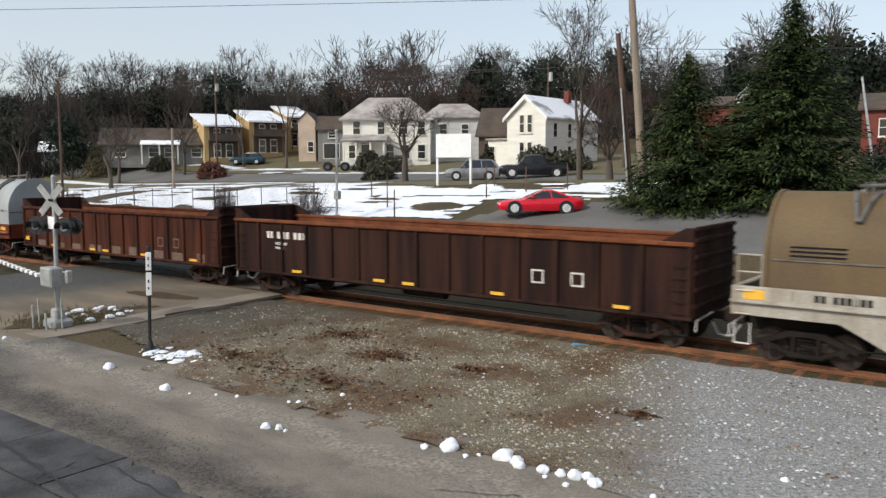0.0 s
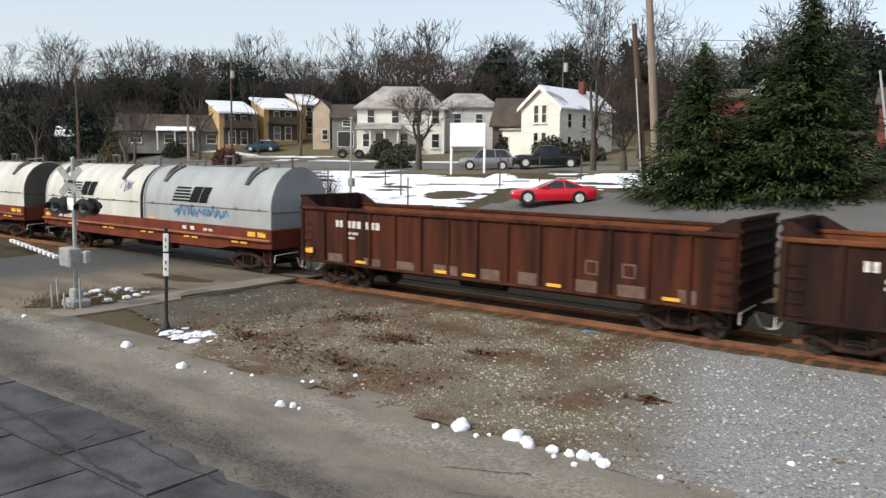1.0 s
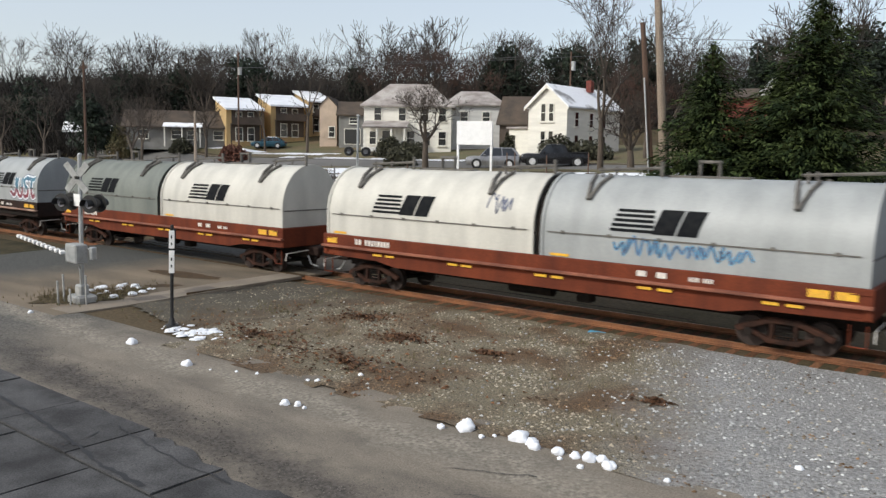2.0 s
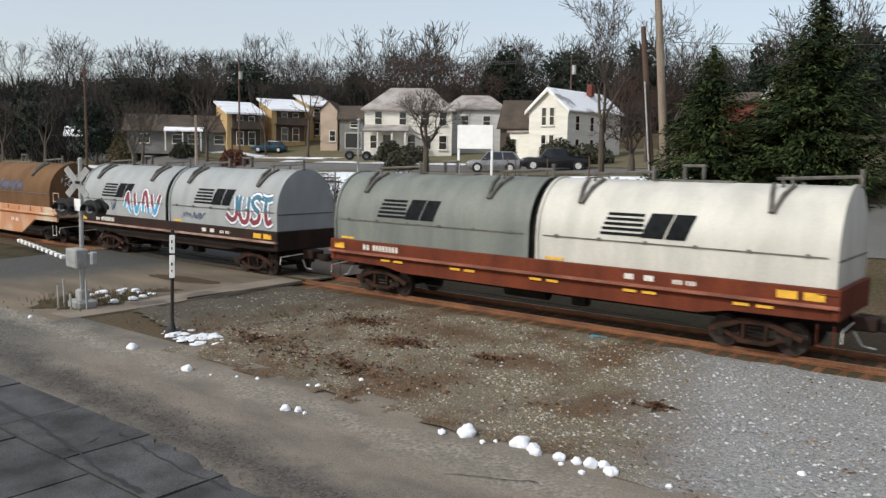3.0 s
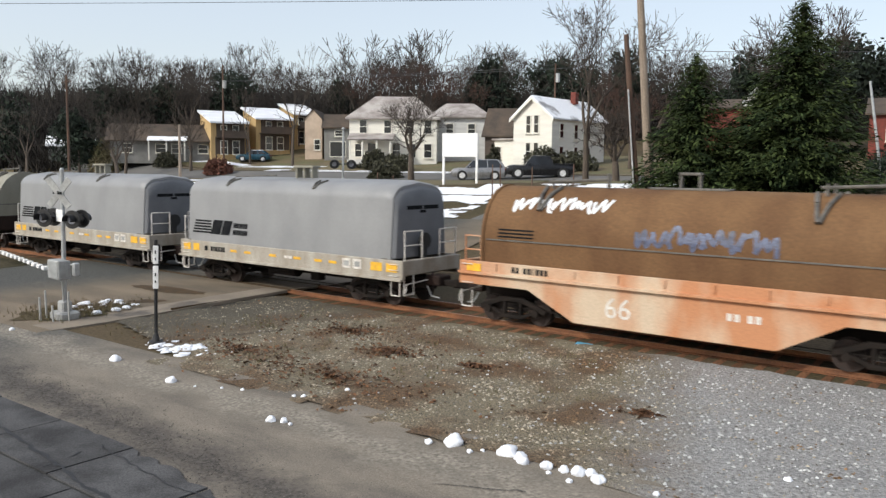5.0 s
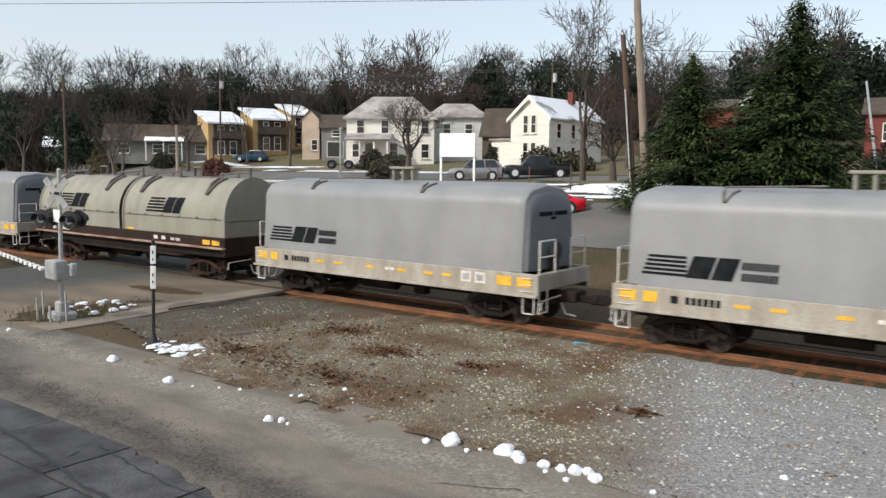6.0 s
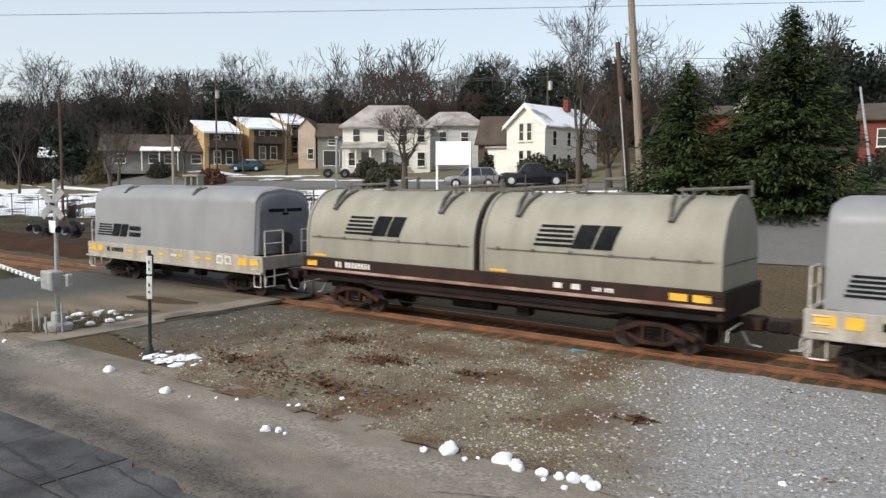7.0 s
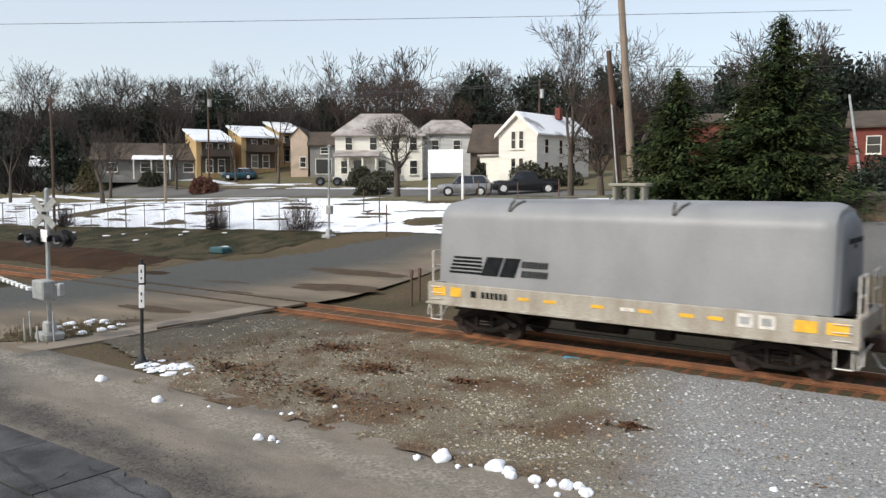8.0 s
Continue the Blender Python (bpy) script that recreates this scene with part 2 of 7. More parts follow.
M["brush"] = mat("red_brown_brush", (0.15, 0.055, 0.035), (0.09, 0.04, 0.028), 0.9, scale=2, fine=12, var=0.4, bump=0, island=0.4)
M["hedge"] = mat("dull_green_hedge", (0.055, 0.055, 0.030), (0.035, 0.034, 0.022), 0.9, scale=2, fine=12, var=0.4, bump=0, island=0.4)
M["pole"] = mat("weathered_pole", (0.30, 0.24, 0.185), (0.20, 0.155, 0.12), 0.9, scale=1.5, fine=14, var=0.25, stretch=(5, 5, 0.4), bump=0.3)
M["poledark"] = mat("creosoted_pole", (0.125, 0.072, 0.048), (0.075, 0.048, 0.036), 0.9, scale=1.5, fine=14, var=0.25, stretch=(5, 5, 0.4), bump=0.3)
M["wallwhite"] = mat("white_clapboard", (0.80, 0.77, 0.69), (0.70, 0.67, 0.60), 0.7, scale=1, fine=10, var=0.05, bump=0.1, stretch=(0.4, 0.4, 3))
M["wallgrey"] = mat("pale_grey_clapboard", (0.62, 0.61, 0.58), (0.52, 0.51, 0.49), 0.7, scale=1, fine=10, var=0.06, bump=0.1, stretch=(0.4, 0.4, 3))
M["wallyellow"] = mat("ochre_siding", (0.55, 0.385, 0.185), (0.44, 0.30, 0.14), 0.8, scale=1, fine=10, var=0.1, stretch=(3, 3, 0.4))
M["walltan"] = mat("pinkish_tan_siding", (0.55, 0.43, 0.33), (0.46, 0.36, 0.28), 0.8, scale=1, fine=10, var=0.08)
# Grey siding; for ranch and small house, tree shade put into its darkness.
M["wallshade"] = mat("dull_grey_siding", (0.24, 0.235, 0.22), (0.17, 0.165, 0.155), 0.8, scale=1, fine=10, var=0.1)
M["wallbrown"] = mat("dark_brown_siding", (0.085, 0.062, 0.048), (0.06, 0.045, 0.036), 0.8, scale=1, fine=10, var=0.15)
M["brickred"] = mat("red_brick_wall", (0.19, 0.042, 0.028), (0.12, 0.032, 0.024), 0.85, scale=1.5, fine=12, var=0.2)
M["roofbrown"] = mat("brown_shingles", (0.090, 0.066, 0.047), (0.055, 0.042, 0.033), 0.9, scale=0.8, fine=9, var=0.25, bump=0.3)
M["roofgrey"] = mat("frosted_grey_shingles", (0.42, 0.385, 0.36), (0.22, 0.19, 0.175), 0.85, scale=0.7, fine=9, var=0.2, bump=0.3)
M["roofsnow"] = mat("snow_dusted_shingles", (0.86, 0.87, 0.90), (0.30, 0.29, 0.29), 0.7, scale=0.42, fine=7, var=0.08, bump=0.3, contrast=(0.56, 0.66))
M["blue"] = mat("blue_plastic", (0.08, 0.33, 0.52), None, 0.5, scale=3, fine=30, var=0.1)
M["teal"] = mat("teal_scrap", (0.03, 0.10, 0.11), None, 0.6, scale=3, fine=30, var=0.2)
M["wire"] = mat("cable_sheath", (0.10, 0.10, 0.11), None, 0.6, scale=3, fine=30, var=0.1)
M["mesh"] = mat("fence_wire", (0.20, 0.20, 0.20), (0.12, 0.12, 0.12), 0.6, 0.5, scale=3, fine=30, var=0.1)


def streak(m, col, a, b, c, lo, hi, wobble, scale, fold=False):
    """A band of another colour across a surface: where a x + b y + c, wavering by noise, falls from hi to lo, the
    colour turns to col.
    """
    n, l = m.node_tree.nodes, m.node_tree.links
    base = n["Principled BSDF"].inputs["Base Color"]
    under = base.links[0].from_socket
    tc, dot = n.new("ShaderNodeTexCoord"), n.new("ShaderNodeVectorMath")
    dot.operation = "DOT_PRODUCT"
    dot.inputs[1].default_value = (a, b, 0)
    l.new(tc.outputs["Object"], dot.inputs[0])
    nz = n.new("ShaderNodeTexNoise")
    nz.inputs["Scale"].default_value, nz.inputs["Detail"].default_value, nz.inputs["Roughness"].default_value = scale, 8, 0.7
    l.new(tc.outputs["Object"], nz.inputs["Vector"])
    wave = n.new("ShaderNodeMath")
    wave.operation = "MULTIPLY_ADD"
    wave.inputs[1].default_value, wave.inputs[2].default_value = wobble, c - wobble / 2
    l.new(nz.outputs[0], wave.inputs[0])
    add = n.new("ShaderNodeMath")
    l.new(dot.outputs["Value"], add.inputs[0])
    l.new(wave.outputs[0], add.inputs[1])
    last = add.outputs[0]
    if fold:
        ab = n.new("ShaderNodeMath")
        ab.operation = "ABSOLUTE"
        l.new(last, ab.inputs[0])
        last = ab.outputs[0]
    mask = n.new("ShaderNodeMapRange")
    mask.inputs[1].default_value, mask.inputs[2].default_value = lo, hi
    mask.inputs[3].default_value, mask.inputs[4].default_value = 1, 0
    l.new(last, mask.inputs[0])
    grit = n.new("ShaderNodeTexNoise")
    grit.inputs["Scale"].default_value, grit.inputs["Detail"].default_value = 14, 5
    l.new(tc.outputs["Object"], grit.inputs["Vector"])
    shade = n.new("ShaderNodeMapRange")
    shade.inputs[1].default_value, shade.inputs[2].default_value = 0.3, 0.7
    shade.inputs[3].default_value, shade.inputs[4].default_value = 0.55, 1.5
    l.new(grit.outputs[0], shade.inputs[0])
    tone = n.new("ShaderNodeVectorMath")
    tone.operation = "SCALE"
    tone.inputs[0].default_value = col
    l.new(shade.outputs[0], tone.inputs["Scale"])
    mix = n.new("ShaderNodeMixRGB")
    l.new(mask.outputs[0], mix.inputs[0])
    l.new(under, mix.inputs[1])
    l.new(tone.outputs[0], mix.inputs[2])
    l.new(mix.outputs[0], base)


streak(M["asphalt"], (0.075, 0.066, 0.058), 0.06, 1.0, -7.66, 0.1, 0.9, 2.2, 0.9, True)
# West end is darker asphalt, with some lens vignetting put into the colour.
streak(M["asphalt"], (0.100, 0.094, 0.084), 1.0, 0.0, 22.0, -3.0, 3.0, 4.0, 0.4)
streak(M["asphalt"], (0.225, 0.200, 0.164), 0.03, 1.0, -10.6, 0.0, 0.8, 3.2, 0.5, True)
streak(M["asphalt"], (0.034, 0.033, 0.032), 0.0, 1.0, -7.1, -0.3, 0.4, 0.8, 0.5)
# Grey end at lower right: partly paler gravel, partly glare put into the colour.
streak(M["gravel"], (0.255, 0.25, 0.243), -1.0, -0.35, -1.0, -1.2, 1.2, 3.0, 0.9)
streak(M["gravel"], (0.072, 0.062, 0.044), 1.0, -0.15, 22.6, -2.5, 2.0, 8.0, 0.45)
# Crossing asphalt turns darker grey towards the west.
streak(M["crossing"], (0.066, 0.066, 0.061), 1.0, -0.30, 38.6, -1.5, 2.5, 4.0, 0.35)


# ---- mesh tools ----
class Geo:
    """Vertices and faces that grow into one mesh."""

    def __init__(self):
        self.v, self.f = [], []

    def add(self, verts, faces):
        k = len(self.v)
        self.v += [tuple(p) for p in verts]
        self.f += [tuple(i + k for i in q) for q in faces]
        return self

    def box(self, c, s, b=0.0, m=None):
        """A box at centre c of size s, with chamfered edges b."""
        hx, hy, hz = s[0] / 2, s[1] / 2, s[2] / 2
        b = min(b, hx * 0.45, hy * 0.45, hz * 0.45)
        if b <= 0:
            vs = [Vector((x, y, z)) for x in (-hx, hx) for y in (-hy, hy) for z in (-hz, hz)]
            fs = [(0, 1, 3, 2), (4, 6, 7, 5), (0, 4, 5, 1), (2, 3, 7, 6), (0, 2, 6, 4), (1, 5, 7, 3)]
        else:
            vs, idx = [], {}
            for sx in (-1, 1):
                for sy in (-1, 1):
                    for sz in (-1, 1):
                        for a in range(3):
                            p = [sx * (hx - b), sy * (hy - b), sz * (hz - b)]
                            p[a] = (sx * hx, sy * hy, sz * hz)[a]
                            idx[sx, sy, sz, a] = len(vs)
                            vs.append(Vector(p))
            fs = []
            for a in range(3):
                u, w = (a + 1) % 3, (a + 2) % 3
                for sa in (-1, 1):
                    q = []
                    for su, sw in ((-1, -1), (1, -1), (1, 1), (-1, 1)):
                        k = [0, 0, 0]
                        k[a], k[u], k[w] = sa, su, sw
                        q.append(idx[k[0], k[1], k[2], a])
                    fs.append(q if sa > 0 else q[::-1])
                for su in (-1, 1):
                    for sw in (-1, 1):
                        k0, k1 = [0, 0, 0], [0, 0, 0]
                        k0[a], k0[u], k0[w] = -1, su, sw
                        k1[a], k1[u], k1[w] = 1, su, sw
                        q = [idx[(*k0, u)], idx[(*k1, u)], idx[(*k1, w)], idx[(*k0, w)]]
                        fs.append(q if su * sw < 0 else q[::-1])
            for sx in (-1, 1):
                for sy in (-1, 1):
                    for sz in (-1, 1):
                        q = [idx[sx, sy, sz, a] for a in range(3)]
                        fs.append(q if sx * sy * sz > 0 else q[::-1])
        if m is not None:
            vs = [m @ p for p in vs]
        return self.add([p + Vector(c) for p in vs], fs)

    def tube(self, p0, p1, r0, r1=None, n=8, caps=True):
        p0, p1 = Vector(p0), Vector(p1)
        r1 = r0 if r1 is None else r1
        d = (p1 - p0).normalized()
        u = d.orthogonal().normalized()
        w = d.cross(u)
        ring = [(math.cos(2 * math.pi * i / n), math.sin(2 * math.pi * i / n)) for i in range(n)]
        vs = [p0 + (u * a + w * b) * r0 for a, b in ring] + [p1 + (u * a + w * b) * r1 for a, b in ring]
        fs = [(i, (i + 1) % n, n + (i + 1) % n, n + i) for i in range(n)]
        if caps:
            fs += [tuple(range(n))[::-1], tuple(range(n, 2 * n))]
        return self.add(vs, fs)

    def loft(self, rings, caps=True, closed=True):
        n = len(rings[0])
        vs = [p for r in rings for p in r]
        last = n if closed else n - 1
        fs = [(k * n + i, k * n + (i + 1) % n, (k + 1) * n + (i + 1) % n, (k + 1) * n + i) for k in range(len(rings) - 1) for i in range(last)]
        if caps:
            fs += [tuple(range(n))[::-1], tuple(range((len(rings) - 1) * n, len(rings) * n))]
        return self.add(vs, fs)

    def prism(self, poly, y0, y1):
        """A polygon in x, z pushed from y0 to y1."""
        return self.loft([[(x, y0, z) for x, z in poly], [(x, y1, z) for x, z in poly]])

    def prism_x(self, poly, x0, x1):
        return self.loft([[(x0, y, z) for y, z in poly], [(x1, y, z) for y, z in poly]])


def mesh_of(name, geo, material, smooth=False, fix=True):
    me = bpy.data.meshes.new(name)
    me.from_pydata(geo.v, [], geo.f)
    if fix:
        bm = bmesh.new()
        bm.from_mesh(me)
        bmesh.ops.recalc_face_normals(bm, faces=bm.faces)
        bm.to_mesh(me)
        bm.free()
    me.materials.append(material)
    if smooth:
        me.polygons.foreach_set("use_smooth", [True] * len(me.polygons))
        me.set_sharp_from_angle(angle=radians(35))
    me.update()
    return me


def part(name, geo, material, parent=None, label="", smooth=False, at=None, fix=True):
    """Links one mesh object, under a thing or part where one is given."""
    ob = new(name, geo if isinstance(geo, bpy.types.Mesh) else mesh_of(name, geo, material, smooth, fix))
    if parent is not None:
        ob.parent = parent
    if at is not None:
        ob.matrix_basis = at
    if label:
        tagged(ob, label)
    return ob


def thing(name, label, category, m=None, group="", kind=""):
    ob = new(name)
    ob.empty_display_size = 0.2
    if m is not None:
        ob.matrix_basis = m
    return tagged(ob, label, category, group, kind)


def setting(name, geo, material, label, category, kind="structure", smooth=False, fix=True):
    return tagged(part(name, geo, material, smooth=smooth, fix=fix), label, category, "", kind)


def smoothstep(a, b, x):
    t = min(max((x - a) / (b - a), 0.0), 1.0)
    return t * t * (3 - 2 * t)


# ---- ground ----
def ground_z(x, y):
    """The lie of the land: level by the track, rising beyond it to the houses and the wooded hill."""
    z = float(np.interp(y, [-400, 11, 20, 26, 34, 38, 42, 48, 52, 58, 66, 75, 90, 110, 700], [-0.22, -0.22, -0.2, -0.16, 0.6, 1.35, 2.05, 3.5, 3.75, 3.85, 4.7, 5.5, 6.5, 7.6, 8.5]))
    z += 0.022 * min(max(x + 45, -60), 40) * smoothstep(27, 40, y) * (1 - smoothstep(50, 65, y))
    far = math.hypot(x, y)
    return z + float(np.interp(far, [108, 130, 180, 260, 500], [0, 2.5, 9, 13, 16])) * smoothstep(42, 70, y)


def sheet(xs, ys, lift, keep=None, z_of=None, skirt=0.0):
    """A sheet over the ground on the lines xs, ys; keep(x, y) leaves cells out."""
    g = Geo()
    z_of = z_of or ground_z
    nx, ny = len(xs), len(ys)
    g.v = [(x, y, z_of(x, y) + lift) for y in ys for x in xs]
    for j in range(ny - 1):
        for i in range(nx - 1):
            if keep is None or keep((xs[i] + xs[i + 1]) / 2, (ys[j] + ys[j + 1]) / 2):
                g.f.append((j * nx + i, j * nx + i + 1, (j + 1) * nx + i + 1, (j + 1) * nx + i))
    return g


def steps(*runs):
    out = []
    for a, b, n in runs:
        out += [a + (b - a) * i / n for i in range(n)]
    return out + [runs[-1][1]]


def rough(x, y, s, seed=0.0):
    return noise.noise((x * s, y * s, seed))


setting("ground", sheet(steps((-700, -120, 18), (-120, 30, 75), (30, 400, 12)), steps((-300, 0, 8), (0, 110, 55), (110, 600, 24)), 0), M["dirt"], "bare winter ground of brown dirt and dead grass", "ground", fix=False, smooth=True)
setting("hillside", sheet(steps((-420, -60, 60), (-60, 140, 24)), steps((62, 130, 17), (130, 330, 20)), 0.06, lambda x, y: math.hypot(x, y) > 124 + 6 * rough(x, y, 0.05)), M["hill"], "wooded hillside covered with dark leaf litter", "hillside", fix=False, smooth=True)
setting("lawn", sheet(steps((-130, 40, 85)), steps((48, 57, 6)), 0.03, lambda x, y: y > 49 + 2.2 * rough(x, y, 0.12)), M["lawn"], "patchy green and brown winter lawn along the street", "lawn", "stuff", fix=False)
setting("lawn", sheet(steps((-130, 40, 85)), steps((64, 90, 10)), 0.03, lambda x, y: math.hypot(x, y) < 123), M["lawn"], "yellowed winter lawns round the houses", "lawn", "stuff", fix=False)


def bumpy(x, y):
    return ground_z(x, y) + 0.05 * rough(x, y, 0.9) + 0.03 * rough(x, y, 2.7)


def road_edge(x):
    return 11.9 + 0.25 * rough(x, 0, 0.5) + 0.12 * rough(x, 4, 1.7)


# gravel between road and track, with glare in the colour of its right end
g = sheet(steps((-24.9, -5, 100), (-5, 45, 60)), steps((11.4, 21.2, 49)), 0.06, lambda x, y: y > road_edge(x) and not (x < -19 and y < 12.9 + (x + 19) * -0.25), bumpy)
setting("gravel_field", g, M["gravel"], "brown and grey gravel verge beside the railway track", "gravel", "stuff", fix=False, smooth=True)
rng = random.Random(5)
stones, pale = Geo(), Geo()


def pebble(g, x, y, z, r, rng):
    h = r * rng.uniform(0.5, 0.8)
    a = rng.uniform(0, 6.28)
    p = [(x + r * rng.uniform(0.7, 1.2) * math.cos(a + k), y + r * rng.uniform(0.7, 1.2) * math.sin(a + k), z + rng.uniform(-0.2, 0.2) * h) for k in (0, 1.3, 2.5, 3.8, 5.0)]
    g.add(p + [(x + rng.uniform(-0.3, 0.3) * r, y + rng.uniform(-0.3, 0.3) * r, z + h)], [(i, (i + 1) % 5, 5) for i in range(5)])


for k in range(26000):
    x = -24.7 + 27.5 * rng.random() ** 0.8
    y = rng.uniform(11.6, 20.9)
    if y < road_edge(x) + 0.05 or (x < -19 and y < 12.95 + (x + 19) * -0.25):
        continue
    far = max(0.0, rough(x, y, 0.45, 3) + 0.35)
    # Fewer brown stones at lower right, to leave the painted glare pale.
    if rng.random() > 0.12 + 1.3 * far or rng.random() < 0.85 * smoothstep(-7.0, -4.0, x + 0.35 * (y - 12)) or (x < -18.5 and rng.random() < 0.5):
        continue
    pebble(stones, x, y, bumpy(x, y) + 0.055, rng.uniform(0.02, 0.05) * (1.3 if rng.random() < 0.12 else 1), rng)
for k in range(22000):
    x = -24.7 + 25.5 * rng.random()
    y = rng.uniform(11.7, 20.9)
    if y > road_edge(x) + 0.05 and not (x < -19 and y < 12.95 + (x + 19) * -0.25) and rng.random() < 0.55 + 1.6 * rough(x, y, 0.6, 6) and rng.random() > 0.8 * smoothstep(-7.0, -4.0, x + 0.35 * (y - 12)):
        pebble(stones, x, y, bumpy(x, y) + 0.052, rng.uniform(0.014, 0.03), rng)
# Pale chips thicken at lower right as part of the painted glare.
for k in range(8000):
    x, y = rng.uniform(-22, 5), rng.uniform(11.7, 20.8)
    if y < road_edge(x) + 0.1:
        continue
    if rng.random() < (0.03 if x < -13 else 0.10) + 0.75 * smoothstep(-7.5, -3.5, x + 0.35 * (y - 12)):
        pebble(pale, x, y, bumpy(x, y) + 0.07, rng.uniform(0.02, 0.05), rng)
setting("gravel_stones", stones, M["stone"], "loose brown and grey crushed stones", "gravel", "stuff", fix=False)
setting("gravel_stones", pale, M["palestone"], "pale stone chips, crowded where glare is put into the gravel", "gravel", "stuff", fix=False)
# road along the track, with a band of grit and worn slabs nearer the camera
setting("road", sheet(steps((-140, -30, 30), (-30, 10, 40), (10, 90, 20)), steps((-12, 13.2, 40)), 0.05, lambda x, y: y < 12.6, lambda x, y: ground_z(x, y) + 0.012 * rough(x, y, 0.5)), M["asphalt"], "old grey-brown asphalt road with worn patches", "road", fix=False, smooth=True)


def grit_line(x):
    return 8.5 - 0.06 * (x + 14) + 0.25 * rough(x, 1, 0.4)


grit = Geo()
for k in range(4200):
    x = rng.uniform(-26, -2)
    y = grit_line(x) + rng.gauss(0, 0.5)
    pebble(grit, x, y, ground_z(x, y) + 0.055, rng.uniform(0.008, 0.022), rng)
setting("grit", grit, M["gritstone"], "small loose stones on the roadway", "grit", "stuff", fix=False)
pavement = tagged(new("pavement"), "worn grey concrete slabs with dark open joints", "pavement", "", "structure")
ys = [8.0, 6.35, 4.6, 2.6, 0.4]
for j in range(4):
    xs = [-34 + 2.6 * i + (0.9 if j % 2 else 0) for i in range(15)]
    for i in range(14):
        x0, x1 = xs[i] + 0.03, xs[i + 1] - 0.03
        y0 = ys[j + 1] + 0.03
        top = [(x, min(ys[j] - 0.03, grit_line(x) - 0.5 + 0.35 * rough(x, 2, 1.6) + 0.15 * rough(x, 5, 5)) if j == 0 else ys[j] - 0.03) for x in (x1 - (x1 - x0) * q / 12 for q in range(13))]
        dz = rng.uniform(-0.008, 0.012)
        ring = [(x0, y0), (x1, y0)] + top
        sl = Geo().loft([[(x, y, -0.24) for x, y in ring], [(x, y, -0.145 + dz) for x, y in ring]])
        part("slab", sl, M["slab"], pavement)


def crack(points, w, z=0.056, rng=rng):
    g = Geo()
    path = []
    for (xa, ya), (xb, yb) in zip(points, points[1:]):
        n = max(2, int(math.hypot(xb - xa, yb - ya) / 0.18))
        for i in range(n):
            t = i / n
            path.append((xa + (xb - xa) * t + rng.uniform(-0.05, 0.05), ya + (yb - ya) * t + rng.uniform(-0.05, 0.05)))
    rows = []
    for (x, y) in path:
        h = w * rng.uniform(0.4, 1.2)
        rows.append([(x, y - h, ground_z(x, y) + z), (x, y + h, ground_z(x, y) + z)])
    return g.loft(rows, caps=False, closed=False)


for pts, w in (([(-13.5, 5.46), (-13.54, 6.5), (-13.79, 7.63)], 0.045), ([(-17.26, 7.04), (-15.56, 6.94), (-13.64, 6.7), (-11.98, 6.46), (-10.74, 6.42)], 0.05), ([(-13.79, 7.63), (-11.17, 7.37), (-9.87, 7.39)], 0.02)):
    tagged(part("pavement_crack", crack(pts, w, 0.092), M["crack"], fix=False), "dark crack filled with wet tar", "crack", "", "structure")
for pts, w in (([(-8, 10.1), (-6.4, 10.9)], 0.012), ([(-7.2, 9.4), (-6.1, 9.9)], 0.01)):
    tagged(part("pavement_crack", crack(pts, w, 0.066), M["crack"], fix=False), "thin crack in the road surface", "crack", "", "structure")
# crossing road over the track
def cross_z(x, y):
    return ground_z(x, y) + 0.05 + (0.14 * smoothstep(14, 21, y) * (1 - smoothstep(25, 33, y)))


EAST, WEST = -24.75, -40.5
setting("crossing_road", sheet(steps((WEST, EAST, 26)), steps((11.8, 21.85, 22)), 0.004, lambda x, y: True, cross_z), M["crossing"], "tan-grey asphalt road climbing to the level crossing", "road", fix=False, smooth=True)
setting("crossing_road", sheet(steps((WEST, EAST + 0.4, 26)), steps((23.75, 39.0, 30)), 0.004, lambda x, y: y < 31 or x > -38.5 + (y - 31) * 0.9 + 0.8 * rough(x, y, 0.3), cross_z), M["crossing"], "tan-grey asphalt road beyond the level crossing", "road", fix=False, smooth=True)
setting("crossing_panel", Geo().box(((WEST + EAST) / 2, 22.9, -0.06), (EAST - WEST, 1.4, 0.1), 0.02), M["crossing"], "asphalt strip between the rails at the crossing", "crossing panel")
setting("crossing_shoulder", Geo().prism([(EAST, -0.3), (EAST + 0.12, -0.3), (EAST + 0.02, -0.03), (EAST, -0.03)], 16.5, 21.8), M["mud"], "dark crumbling edge of the crossing road", "road edge")
setting("sidewalk", Geo().loft([[(x0, y, cross_z(x0, y) - 0.1), (x1, y, cross_z(x1, y) - 0.1), (x1, y, cross_z(x1, y) + 0.014), (x0, y, cross_z(x0, y) + 0.014)] for x0, x1, y in ((-26.0, -24.7, 12.25), (-26.0, -24.65, 14), (-26.0, -24.65, 16.5), (-25.9, -24.65, 19), (-25.8, -24.65, 21.8))]), M["walkway"], "narrow concrete walk leading to the crossing", "sidewalk")


